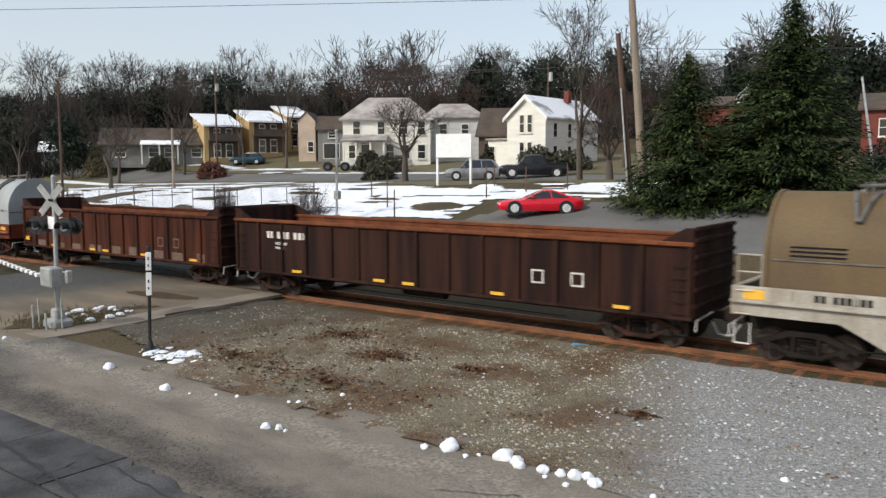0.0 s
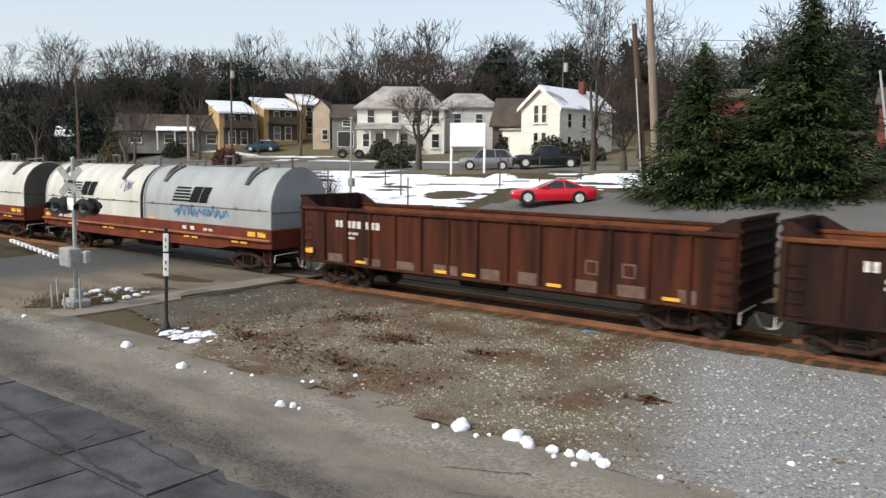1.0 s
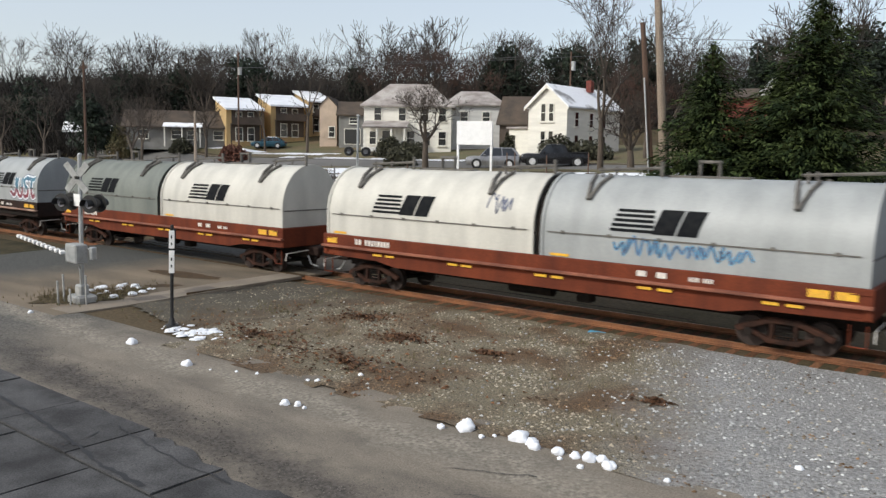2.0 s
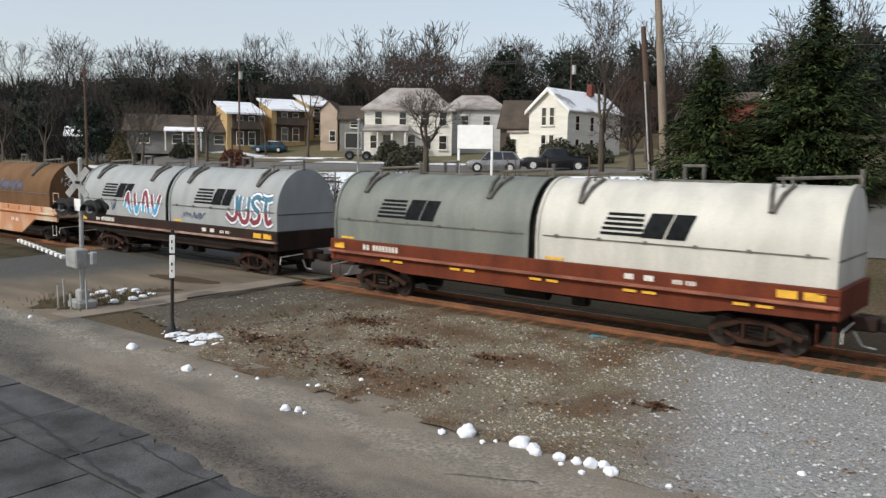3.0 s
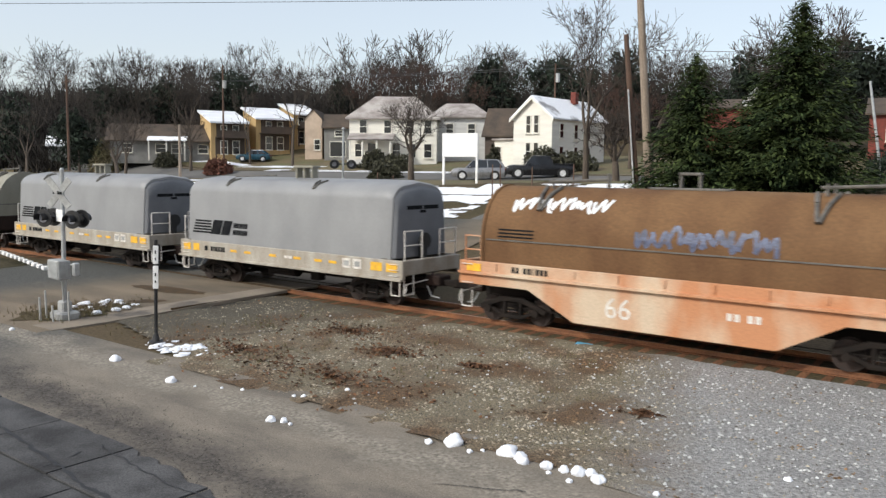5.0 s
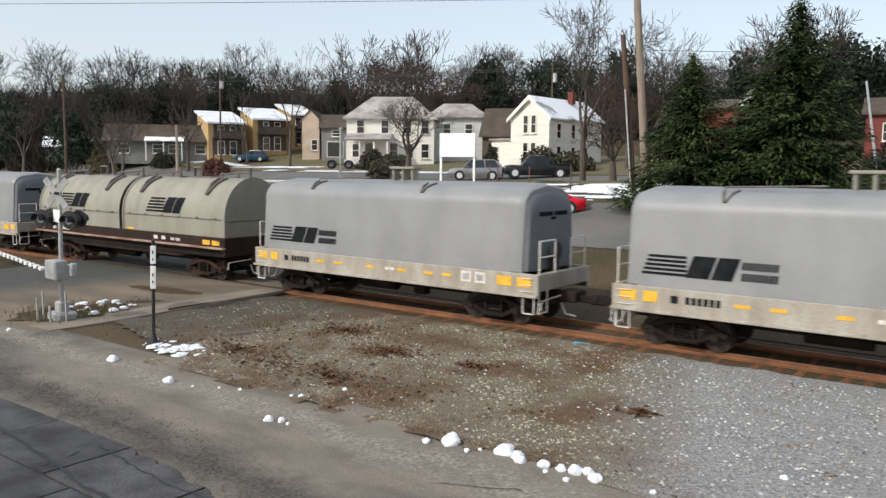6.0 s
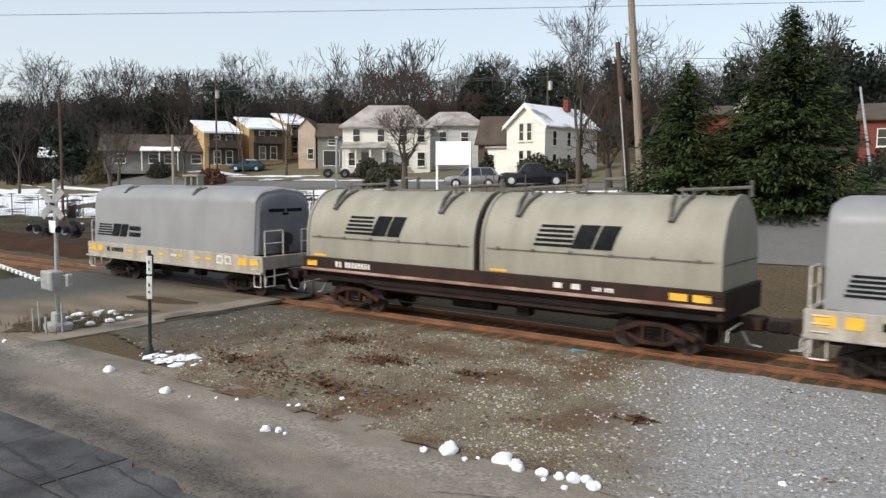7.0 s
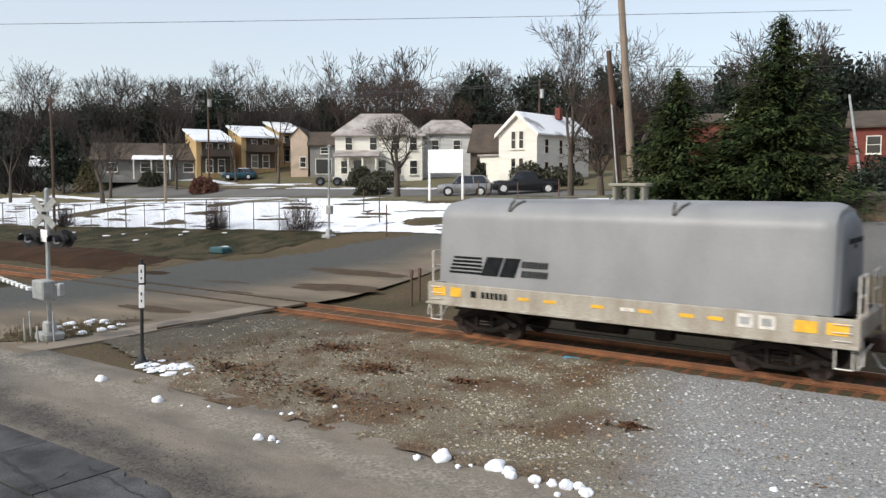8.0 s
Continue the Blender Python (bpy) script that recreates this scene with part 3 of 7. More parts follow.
def blot(name, x, y, rx, ry, lift, material, label, category, turn=0.0, seed=0, z_of=None):
    n = 28
    z_of = z_of or ground_z
    vs = [(x, y, z_of(x, y) + lift)]
    for i in range(n):
        a = 2 * math.pi * i / n
        k = 1 + 0.45 * noise.noise((2.1 * math.cos(a) + seed, 2.1 * math.sin(a), seed))
        u, v = rx * k * math.cos(a), ry * k * math.sin(a)
        px, py = x + u * math.cos(turn) - v * math.sin(turn), y + u * math.sin(turn) + v * math.cos(turn)
        vs.append((px, py, z_of(px, py) + lift))
    return tagged(part(name, Geo().add(vs, [(0, 1 + i, 1 + (i + 1) % n) for i in range(n)]), material, fix=False), label, category, "", "structure")


blot("mud_patch", -28.6, 18.9, 2.1, 0.5, 0.012, M["mud"], "dark muddy stain on the crossing road", "mud patch", 0.1, 3, cross_z)
blot("mud_patch", -27.0, 17.0, 0.7, 0.32, 0.012, M["mud"], "small muddy stain on the crossing road", "mud patch", 0.6, 5, cross_z)
blot("mud_patch", -28.0, 30.5, 3.6, 0.6, 0.012, M["mud"], "dark stain on the crossing road", "mud patch", 0.0, 9, cross_z)
blot("mud_patch", -26.4, 27.2, 2.6, 0.8, 0.013, M["mud"], "rust-brown dirt washed over the crossing road", "mud patch", 0.1, 15, cross_z)
blot("mud_patch", -33.0, 26.0, 1.6, 0.3, 0.012, M["mud"], "dark stain on the crossing road", "mud patch", 0.1, 11, cross_z)

# dark strips laid over the rails in place of their grooves at the crossing
for y in (22.08, 23.72):
    setting("flangeway", Geo().box(((WEST + EAST) / 2, y + 0.02, -0.02), (EAST - WEST, 0.19, 0.05), 0.006), M["mud"], "dark strip standing for the rail groove at the crossing", "flangeway")
blot("mud_patch", -29.5, 24.0, 0.9, 0.16, 0.012, M["mud"], "flat dark blot beside the rail at the crossing", "mud patch", 0.0, 21, cross_z)
blot("mud_patch", -39.6, 26.2, 1.3, 0.5, 0.012, M["bank"], "rusty soil spilling on to the crossing road", "mud patch", 0.1, 23, cross_z)

# planted island by the signal
blot("island", -27.2, 14.3, 1.35, 1.9, 0.03, M["dirt"], "small island of dirt and dead grass by the signal", "island", -0.2, 2, cross_z)

# brown bank and verge on the far side of the track
setting("verge", sheet(steps((-140, -75, 60), (-75, WEST - 0.2, 110)), steps((25.4, 31.5, 22)), 0.05, None, lambda x, y: ground_z(x, y) - 0.12 + 0.6 * smoothstep(WEST - 1, WEST - 9, x) * smoothstep(25.6, 27.5, y) * (1 - smoothstep(29, 31.3, y)) + 0.14 * rough(x, y, 0.6) + 0.07 * rough(x, y, 1.7)), M["bank"], "low rust-brown bank along the railway", "bank", fix=False, smooth=True)
setting("verge", sheet(steps((-140, WEST - 0.2, 60)), steps((13.0, 20.2, 14)), 0.03, lambda x, y: y > 13.6 + 0.4 * rough(x, y, 0.5)), M["verge"], "dull green verge between road and track", "verge", fix=False, smooth=True)

setting("verge", sheet(steps((-140, -36.5, 120)), steps((30.6, 39.3, 18)), 0.035, lambda x, y: x < WEST - 0.4 + 0.5 * (y - 31) * (y > 33) + 0.6 * rough(x, y, 0.4)), M["verge"], "weedy strip of dull grass before the fence", "verge", fix=False, smooth=True)
# railway track
track = tagged(new("railway_track"), "single railway track with rusty rails on timber sleepers", "railway track", "", "structure")
for name, y in (("rail", 22.08), ("rail", 23.72)):
    prof = [(y - 0.07, -0.17), (y + 0.07, -0.17), (y + 0.07, -0.155), (y + 0.012, -0.135), (y + 0.012, -0.045), (y + 0.036, -0.035), (y + 0.036, -0.006), (y - 0.036, -0.006), (y - 0.036, -0.035), (y - 0.012, -0.045), (y - 0.012, -0.135), (y - 0.07, -0.155)]
    r = part(name, Geo().prism_x(prof, -160, 60), M["rail"], track)
    part("rail_head", Geo().box((-50, y, -0.003), (220, 0.062, 0.007)), M["railhead"], r, "polished running surface")
tie_mesh = mesh_of("sleeper", Geo().box((0, 0, -0.085), (0.23, 3.0, 0.17), 0.015), M["tie"])
x = 9.0
while x > -95:
    if not (WEST - 0.3 < x < EAST + 0.35):
        part("sleeper", tie_mesh, None, track, at=pose(x + rng.uniform(-0.03, 0.03), 22.9 + rng.uniform(-0.08, 0.08), -0.175, 0, 0, rng.uniform(-1.5, 1.5)))
    x -= 0.54


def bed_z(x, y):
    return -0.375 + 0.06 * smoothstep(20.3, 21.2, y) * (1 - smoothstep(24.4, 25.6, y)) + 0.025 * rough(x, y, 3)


# Inner bed takes the shade-dark ballast; the east shoulder stays lighter.
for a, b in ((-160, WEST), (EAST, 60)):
    setting("ballast", sheet(steps((a, b, 400)), steps((21.75, 25.7, 14)), 0.02, None, bed_z), M["ballast"], "rust-stained ballast, shade of the train put into its colour", "ballast", "stuff", fix=False)
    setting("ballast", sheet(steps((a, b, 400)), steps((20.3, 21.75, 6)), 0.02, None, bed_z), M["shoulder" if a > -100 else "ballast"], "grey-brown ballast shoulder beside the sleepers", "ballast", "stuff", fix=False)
bal, outer = Geo(), Geo()
for k in range(9000):
    x, y = rng.uniform(-24.5, 3), rng.choice((rng.uniform(20.6, 22.2), rng.uniform(20.6, 24.6)))
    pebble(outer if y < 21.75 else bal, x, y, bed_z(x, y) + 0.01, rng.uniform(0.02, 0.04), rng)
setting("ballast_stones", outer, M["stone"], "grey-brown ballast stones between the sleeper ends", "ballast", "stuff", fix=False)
setting("ballast_stones", bal, M["ballast"], "rust-stained stones between the sleepers, train shade in their colour", "ballast", "stuff", fix=False)

# snow left lying
snow_field = sheet(steps((-125, -20, 260)), steps((38.6, 56, 110)), 0.05, lambda x, y: (x < -29.5 + 0.5 * rough(x, y, 0.3) or y > 44.2) and (39.4 + 0.5 * rough(x, y, 0.2) < y < (52.5 if x < -46 else 47.0) + 2.5 * rough(x, y, 0.09)) and rough(x, y * 2.2, 0.11, 4) > -0.30 and rough(x * 0.35, y * 2.4, 0.55, 12) < 0.26, lambda x, y: ground_z(x, y) + 0.03 * rough(x, y, 0.7))
setting("snow_field", snow_field, M["snow"], "patchy old snow lying on the open lot", "snow", "stuff", fix=False, smooth=True)
for x0, x1, y0, y1, s in ((-75, -35, 62.8, 64.2, 1), (-115, -60, 54, 55.4, 2), (-33, -15, 46.4, 48.2, 3), (-100, -70, 66, 68.5, 4), (-40, -26, 44.6, 46.6, 6)):
    setting("snow_field", sheet(steps((x0, x1, 60)), steps((y0, y1, 6)), 0.06, lambda x, y: rough(x, y * 2, 0.25, s) > -0.12), M["snow"], "thin strip of snow along the verge", "snow", "stuff", fix=False, smooth=True)

# street in front of the houses, and the lot where the red car stands
setting("street", sheet(steps((-150, 60, 105)), steps((57.0, 62.6, 4)), 0.05), M["street"], "grey residential street with patches of salt", "street", fix=False)
setting("kerb", sheet(steps((-150, 60, 105)), steps((62.6, 62.85, 1)), 0.16), M["walkway"], "concrete kerb along the street", "kerb", fix=False)
setting("parking_lot", sheet(steps((-30, 14, 66)), steps((35.0, 43.6, 14)), 0.045, lambda x, y: y < 43.2 + 0.4 * rough(x, y, 0.4) and x > -29 + 0.25 * (y - 35)), M["street"], "grey asphalt lane where the red car stands", "lane", fix=False)


# ---- train ----
WHEEL = Geo()
WHEEL.tube((0, -0.07, 0), (0, 0.05, 0), 0.42, n=24).tube((0, 0.05, 0), (0, 0.08, 0), 0.45, n=24)
WHEEL.tube((0, -0.10, 0), (0, -0.06, 0), 0.13, n=12)
WHEEL_MESH = mesh_of("wheel", WHEEL, M["wheel"])


def bogie(car, x, kind="truck"):
    t = part("bogie", Geo().box((0, 0, 0.62), (0.45, 1.9, 0.22), 0.03), M["grime"], car, at=pose(x, 0, 0))
    for s in (-1, 1):
        fr = Geo()
        y = 1.0 * s
        # side frame with two window openings, built as bars
        for (a, b), w in ((((-1.2, 0.48), (-0.42, 0.78)), 0.17), (((1.2, 0.48), (0.42, 0.78)), 0.17), (((-0.45, 0.80), (0.45, 0.80)), 0.16), (((-0.85, 0.46), (-0.36, 0.26)), 0.12), (((0.85, 0.46), (0.36, 0.26)), 0.12), (((-0.40, 0.25), (0.40, 0.25)), 0.13), (((-0.30, 0.28), (-0.30, 0.78)), 0.11), (((0.30, 0.28), (0.30, 0.78)), 0.11)):
            d = math.atan2(b[1] - a[1], b[0] - a[0])
            fr.box(((a[0] + b[0]) / 2, y, (a[1] + b[1]) / 2), (math.hypot(b[0] - a[0], b[1] - a[1]) + 0.08, 0.14, w), 0.02, Matrix.Rotation(-d, 3, "Y"))
        part("side_frame", fr, M[kind], t)
        sp = Geo()
        for k in (-0.13, 0.0, 0.13):
            for i in range(4):
                sp.tube((k, y, 0.33 + 0.1 * i), (k, y, 0.38 + 0.1 * i), 0.06, n=8)
        tagged(part("spring_nest", sp, M["grime"], t), kind="stuff")
        for k in (-0.89, 0.89):
            part("bearing_cap", Geo().tube((k, y - 0.02 * s, 0.44), (k, y + 0.13 * s, 0.44), 0.12, n=12), M["grime"], t)
            part("wheel", WHEEL_MESH, None, t, at=pose(k, 0.76 * s, 0.42, 0, 0, 0 if s < 0 else 180))
    for k in (-0.89, 0.89):
        part("axle", Geo().tube((k, -0.8, 0.42), (k, 0.8, 0.42), 0.08), M["grime"], t)
    return t


def coupler(car, x, s, reach=1.2):
    g = Geo().box((x + (reach / 2 - 0.1) * s, 0, 0.88), (reach, 0.2, 0.22), 0.03).box((x + (reach - 0.1) * s, 0.05, 0.88), (0.3, 0.32, 0.3), 0.06)
    if reach > 1:
        part("draft_sill", Geo().box((x + 0.3 * s, 0, 0.95), (0.6, 0.62, 0.36), 0.04), M["darkframe"], car)
    c = part("coupler", g, M["grime"], car)
    part("brake_hose", Geo().tube((x + 0.1 * s, -0.35, 0.75), (x + 0.3 * s, -0.38, 0.42), 0.03, n=6).tube((x + 0.3 * s, -0.38, 0.42), (x + 0.6 * s, -0.3, 0.36), 0.03, n=6), M["alu"], c)
    part("cut_lever", Geo().tube((x + 0.06 * s, -1.35, 0.92), (x + 0.06 * s, -0.2, 0.98), 0.018, n=6).tube((x + 0.06 * s, -1.35, 0.92), (x + 0.06 * s, -1.4, 0.62), 0.018, n=6), M["mark"], c)


def grab_irons(car, x, y, z0, z1, material, n=4, width=0.45):
    for i in range(n):
        g = Geo()
        z = z0 + (z1 - z0) * i / (n - 1)
        g.tube((x - width / 2, y, z), (x + width / 2, y, z), 0.014, n=6)
        g.tube((x - width / 2, y, z), (x - width / 2, y * 0.96, z), 0.014, n=6).tube((x + width / 2, y, z), (x + width / 2, y * 0.96, z), 0.014, n=6)
        part("grab_iron", g, M[material], car)


def stirrup(car, x, y, material):
    g = Geo().tube((x - 0.2, y, 1.05), (x - 0.2, y, 0.5), 0.02, n=6).tube((x + 0.2, y, 1.05), (x + 0.2, y, 0.5), 0.02, n=6).tube((x - 0.2, y, 0.5), (x + 0.2, y, 0.5), 0.022, n=6)
    part("step", g, M[material], car)


def plate(parent, name, x0, x1, z0, z1, y, material, label=""):
    return part(name, Geo().box(((x0 + x1) / 2, y, (z0 + z1) / 2), (x1 - x0, 0.012, z1 - z0)), material, parent, label)


def bars(parent, x, z, y, words, h, material, label="stencilled lettering"):
    """Stencilled marks as plain bars."""
    g = Geo()
    for w in words:
        n = max(1, int(w / (h * 0.75)))
        for i in range(n):
            g.box((x + (i + 0.5) * w / n, y, z), (w / n * 0.68, 0.008, h))
        x += w + h * 0.7
    return tagged(part("stencil", g, material, parent), label, kind="stuff")


class Hood:
    """The cross-section of a hood: half width, spring line, crown; walked by the length along its skin from the near bottom edge."""

    def __init__(self, half, z0, z1, top, corner=None):
        self.pts = [(-half, z0), (-half, z1)]
        if corner is None:
            n = 20
            self.pts += [(-half * math.cos(math.pi * i / n), z1 + (top - z1) * math.sin(math.pi * i / n)) for i in range(1, n)]
        else:
            flat = half - corner
            n = 8
            lean = 0.12
            self.pts[1] = (-half + lean, top - corner)
            self.pts += [(-flat + lean - corner * math.cos(math.pi / 2 * i / n), top - corner + (corner - 0.10) * math.sin(math.pi / 2 * i / n)) for i in range(1, n + 1)]
            self.pts += [(0, top)]
            self.pts += [(-y, z) for y, z in self.pts[-2:0:-1]]
        self.pts += [(half, z1 if corner is None else z1), (half, z0)] if corner is None else [(half, z0)]
        self.len = [0.0]
        for a, b in zip(self.pts, self.pts[1:]):
            self.len.append(self.len[-1] + math.hypot(b[0] - a[0], b[1] - a[1]))

    def at(self, s, off=0.0):
        s = min(max(s, 0.0), self.len[-1] - 1e-6)
        i = max(k for k in range(len(self.pts) - 1) if self.len[k] <= s)
        a, b = self.pts[i], self.pts[i + 1]
        t = (s - self.len[i]) / (self.len[i + 1] - self.len[i])
        dy, dz = b[0] - a[0], b[1] - a[1]
        n = math.hypot(dy, dz)
        return (a[0] + dy * t - dz / n * off, a[1] + dz * t + dy / n * off)

    def patch(self, g, corners, off=0.012, n=6):
        """A four-cornered patch on the skin: (x, s) from low left, low right, up right, up left."""
        (xa, sa), (xb, sb), (xc, sc), (xd, sd) = corners
        rows = []
        for i in range(n + 1):
            t = i / n
            p = self.at(sa + (sd - sa) * t, off)
            q = self.at(sb + (sc - sb) * t, off)
            rows.append([(xa + (xd - xa) * t, *p), (xb + (xc - xb) * t, *q)])
        return g.loft(rows, caps=False, closed=False)

    def stroke(self, g, pts, w, off=0.014):
        """A sprayed stroke along points (x, s)."""
        fine = []
        for a, b in zip(pts, pts[1:]):
            fine += [(a[0] + (b[0] - a[0]) * i / 4, a[1] + (b[1] - a[1]) * i / 4) for i in range(4)]
        fine.append(pts[-1])
        rows = []
        for i, (x, s) in enumerate(fine):
            a, b = fine[max(i - 1, 0)], fine[min(i + 1, len(fine) - 1)]
            dx, ds = b[0] - a[0], b[1] - a[1]
            n = math.hypot(dx, ds) or 1
            u, v = -ds / n * w / 2, dx / n * w / 2
            rows.append([(x + u, *self.at(s + v, off)), (x - u, *self.at(s - v, off))])
        return g.loft(rows, caps=False, closed=False)

    def solid(self, x0, x1, round_end=0.0):
        def ring(x, k=1.0):
            zt = max(z for _, z in self.pts)
            return [(x, y * k, zt - (zt - z) * 1.0 if k == 1 else self.pts[0][1] + (z - self.pts[0][1]) * (0.5 + 0.5 * k)) for y, z in self.pts]
        if not round_end:
            return Geo().loft([ring(x0), ring(x1)])
        e = round_end
        sec = [(0, 0.94), (0.25, 0.97), (0.6, 0.992), (1, 1.0)]
        return Geo().loft([ring(x0 + e * a, k) for a, k in sec] + [ring(x1 - e * a, k) for a, k in sec[::-1]])


def emblem(hood, parent, x, s, h, words=False, wide=1.0):
    """The railway's emblem as plain shapes: five speed lines and slanted blocks."""
    q = h * wide
    slant = 0.34
    for i in range(5):
        s0 = s + h * i / 5 + h * 0.03
        k = slant * (s0 - s)
        end = (1.86 - 0.07 * i) * q
        part("emblem_line", hood.patch(Geo(), [(x + k, s0), (x + end + k, s0), (x + end + k, s0 + h * 0.12), (x + k, s0 + h * 0.12)], n=2), M["logo"], parent, fix=False)
    for a, b in ((1.80, 2.72), (2.80, 3.62)):
        part("emblem_block", hood.patch(Geo(), [(x + a * q, s), (x + b * q, s), (x + b * q + slant * h, s + h), (x + a * q + slant * h, s + h)]), M["logo"], parent, fix=False)
    if words:
        for r in (0, 1):
            g = Geo()
            for i in range(8):
                hood.patch(g, [(x + (3.95 + 0.17 * i) * q, s + (0.06 + 0.48 * r) * h), (x + (4.08 + 0.17 * i) * q, s + (0.06 + 0.48 * r) * h), (x + (4.12 + 0.17 * i) * q, s + (0.40 + 0.48 * r) * h), (x + (3.99 + 0.17 * i) * q, s + (0.40 + 0.48 * r) * h)], n=2)
            tagged(part("name_line", g, M["logo"], parent, fix=False), "faded black name as plain bars", kind="stuff")


def lifting_gear(hood, parent, x0, x1, top):
    """Lifting brackets that hang down from the crown, the bar that joins them, and the bail in the middle."""
    total = hood.len[-1]
    for x in (x0 + 0.16 * (x1 - x0), x1 - 0.2 * (x1 - x0)):
        for side in (-1, 1):
            g = Geo()
            for dx in (-0.24, 0.3):
                ps = [(x + dx * (1 - i * 0.45), *hood.at(total / 2 + side * q, 0.07)) for i, q in enumerate((0.35, 0.85, 1.4))]
                for a, b in zip(ps, ps[1:]):
                    g.tube(a, b, 0.06, n=6)
            part("lifting_bracket", g, M["bracket"], parent)
        for y in (-0.4, 0.4):
            part("lifting_post", Geo().tube((x, y, top - 0.08), (x, y, top + 0.24), 0.04, n=6), M["bracket"], parent)
        part("lifting_bar", Geo().tube((x - 0.15, -0.4, top + 0.14), (x + 1.9, -0.4, top + 0.24), 0.045, n=6), M["bracket"], parent)
        part("lifting_post", Geo().box((x + 1.9, -0.4, top + 0.2), (0.09, 0.09, 0.46), 0.02), M["bracket"], parent)
    xm = (x0 + x1) / 2
    g = Geo()
    for dx in (-0.28, 0.28):
        g.box((xm + dx, 0, top + 0.2), (0.07, 0.12, 0.46), 0.02)
    g.box((xm, 0, top + 0.44), (0.66, 0.16, 0.09), 0.03).box((xm, 0, top + 0.0), (2.4, 0.35, 0.07), 0.02)
    part("lifting_bail", g, M["bracket"], parent)


def long_frame(car, half, z0, z1, step, material, belly=None):
    """Side sills with a projecting lower ledge, end sills and deck."""
    inset = 0.16 if material == "darkframe" else 0.03
    for s in (-1, 1):
        y = 1.42 * s
        part("side_sill", Geo().box((0, y, (z1 + step) / 2), (2 * half, 0.12, z1 - step), 0.02), M[material], car)
        if belly:
            part("side_sill", Geo().prism([(-half, step), (-half, z0), (-half + 2.6, z0), (-half + 4.2, belly), (half - 4.2, belly), (half - 2.6, z0), (half, z0), (half, step)], y - 0.05, y + 0.05), M[material], car)
        else:
            part("side_sill", Geo().prism([(-half, step), (-half, z0 + 0.2), (-half + 2.7, z0 + 0.16), (-half + 3.6, z0), (half - 3.6, z0), (half - 2.7, z0 + 0.16), (half, z0 + 0.2), (half, step)], y - 0.03 - inset * s, y + 0.03 - inset * s), M[material], car)
        part("sill_ledge", Geo().box((0, 1.50 * s, step), (2 * half, 0.17, 0.09), 0.015), M[{"red": "redledge", "darkframe": "ledge"}.get(material, material)], car, "worn pale ledge")
    for s in (-1, 1):
        part("end_sill", Geo().box(((half - 0.1) * s, 0, (z0 + 0.2 + z1) / 2), (0.2, 2.95, z1 - z0 - 0.2), 0.03), M[material], car)
    part("deck", Geo().box((0, 0, z0 + 0.25), (2 * half - 0.3, 2.7, 0.18)), M["grime"], car)
    part("centre_sill", Geo().box((0, 0, 0.85), (2 * half - 0.2, 0.5, 0.42), 0.02), M["grime"], car)
    part("brake_gear", Geo().tube((-1.4, -0.7, 0.75), (0.2, -0.7, 0.75), 0.2, n=12).box((1.4, -0.75, 0.72), (0.5, 0.35, 0.35), 0.04).tube((-5, -1.0, 0.55), (5, -1.0, 0.5), 0.02, n=6), M["grime"], car)


def car_base(label, x0, x1):
    """A freight car from end sill to end sill, as an Empty on the rails; returns it with its half length."""
    car = thing("freight_car", label, "freight car", group="cars of the freight train")
    TRAIN.append((car, (x0 + x1) / 2))
    return car, (x1 - x0) / 2


TRAIN = []


def tags(rng, hood, parent, x, s, w, h, inks, strokes):
    """Sprayed tags: a row of abstract jagged forms, inks laid one on another."""
    forms = []
    for k in range(strokes):
        cw = w / strokes
        dy = rng.uniform(-0.08, 0.08) * h
        pts, up = [], rng.random() < 0.5
        for i in range(5):
            a = (i + rng.uniform(-0.5, 0.5)) / 4
            b = rng.uniform(0.7, 1.05) if up else rng.uniform(-0.05, 0.35)
            up = not up if rng.random() < 0.85 else up
            pts.append((x + cw * (k + a * 1.1) + 0.12 * (b - 0.5) * h, s + dy + h * b))
        forms.append(pts)
    for n, (ink, width, off) in enumerate(inks):
        for k, pts in enumerate(forms):
            if ink == "gred" and k % 3 != 2:
                continue
            fine = []
            for i in range(len(pts) - 1):
                p0, p1, p2, p3 = pts[max(i - 1, 0)], pts[i], pts[i + 1], pts[min(i + 2, len(pts) - 1)]
                for q in (0, 0.33, 0.66):
                    fine.append(tuple(0.5 * (2 * b + (c - a) * q + (2 * a - 5 * b + 4 * c - d) * q * q + (3 * b - a - 3 * c + d) * q ** 3) for a, b, c, d in zip(p0, p1, p2, p3)))
            fine.append(pts[-1])
            part("graffiti", hood.stroke(Geo(), fine, width, off + 0.0005 * k), M[ink], parent, "sprayed graffiti stroke", fix=False)


JUST = [[(0.22, 0.98), (0.24, 0.60), (0.22, 0.25), (0.12, 0.12), (0.0, 0.32)],
        [(0.31, 0.97), (0.30, 0.40), (0.36, 0.10), (0.46, 0.12), (0.50, 0.42), (0.50, 0.97)],
        [(0.76, 0.86), (0.67, 0.98), (0.58, 0.84), (0.63, 0.60), (0.73, 0.42), (0.71, 0.16), (0.60, 0.08), (0.55, 0.22)],
        [(0.76, 0.97), (0.88, 0.90), (1.0, 0.96)], [(0.88, 0.90), (0.87, 0.45), (0.91, 0.10), (1.0, 0.2)]]
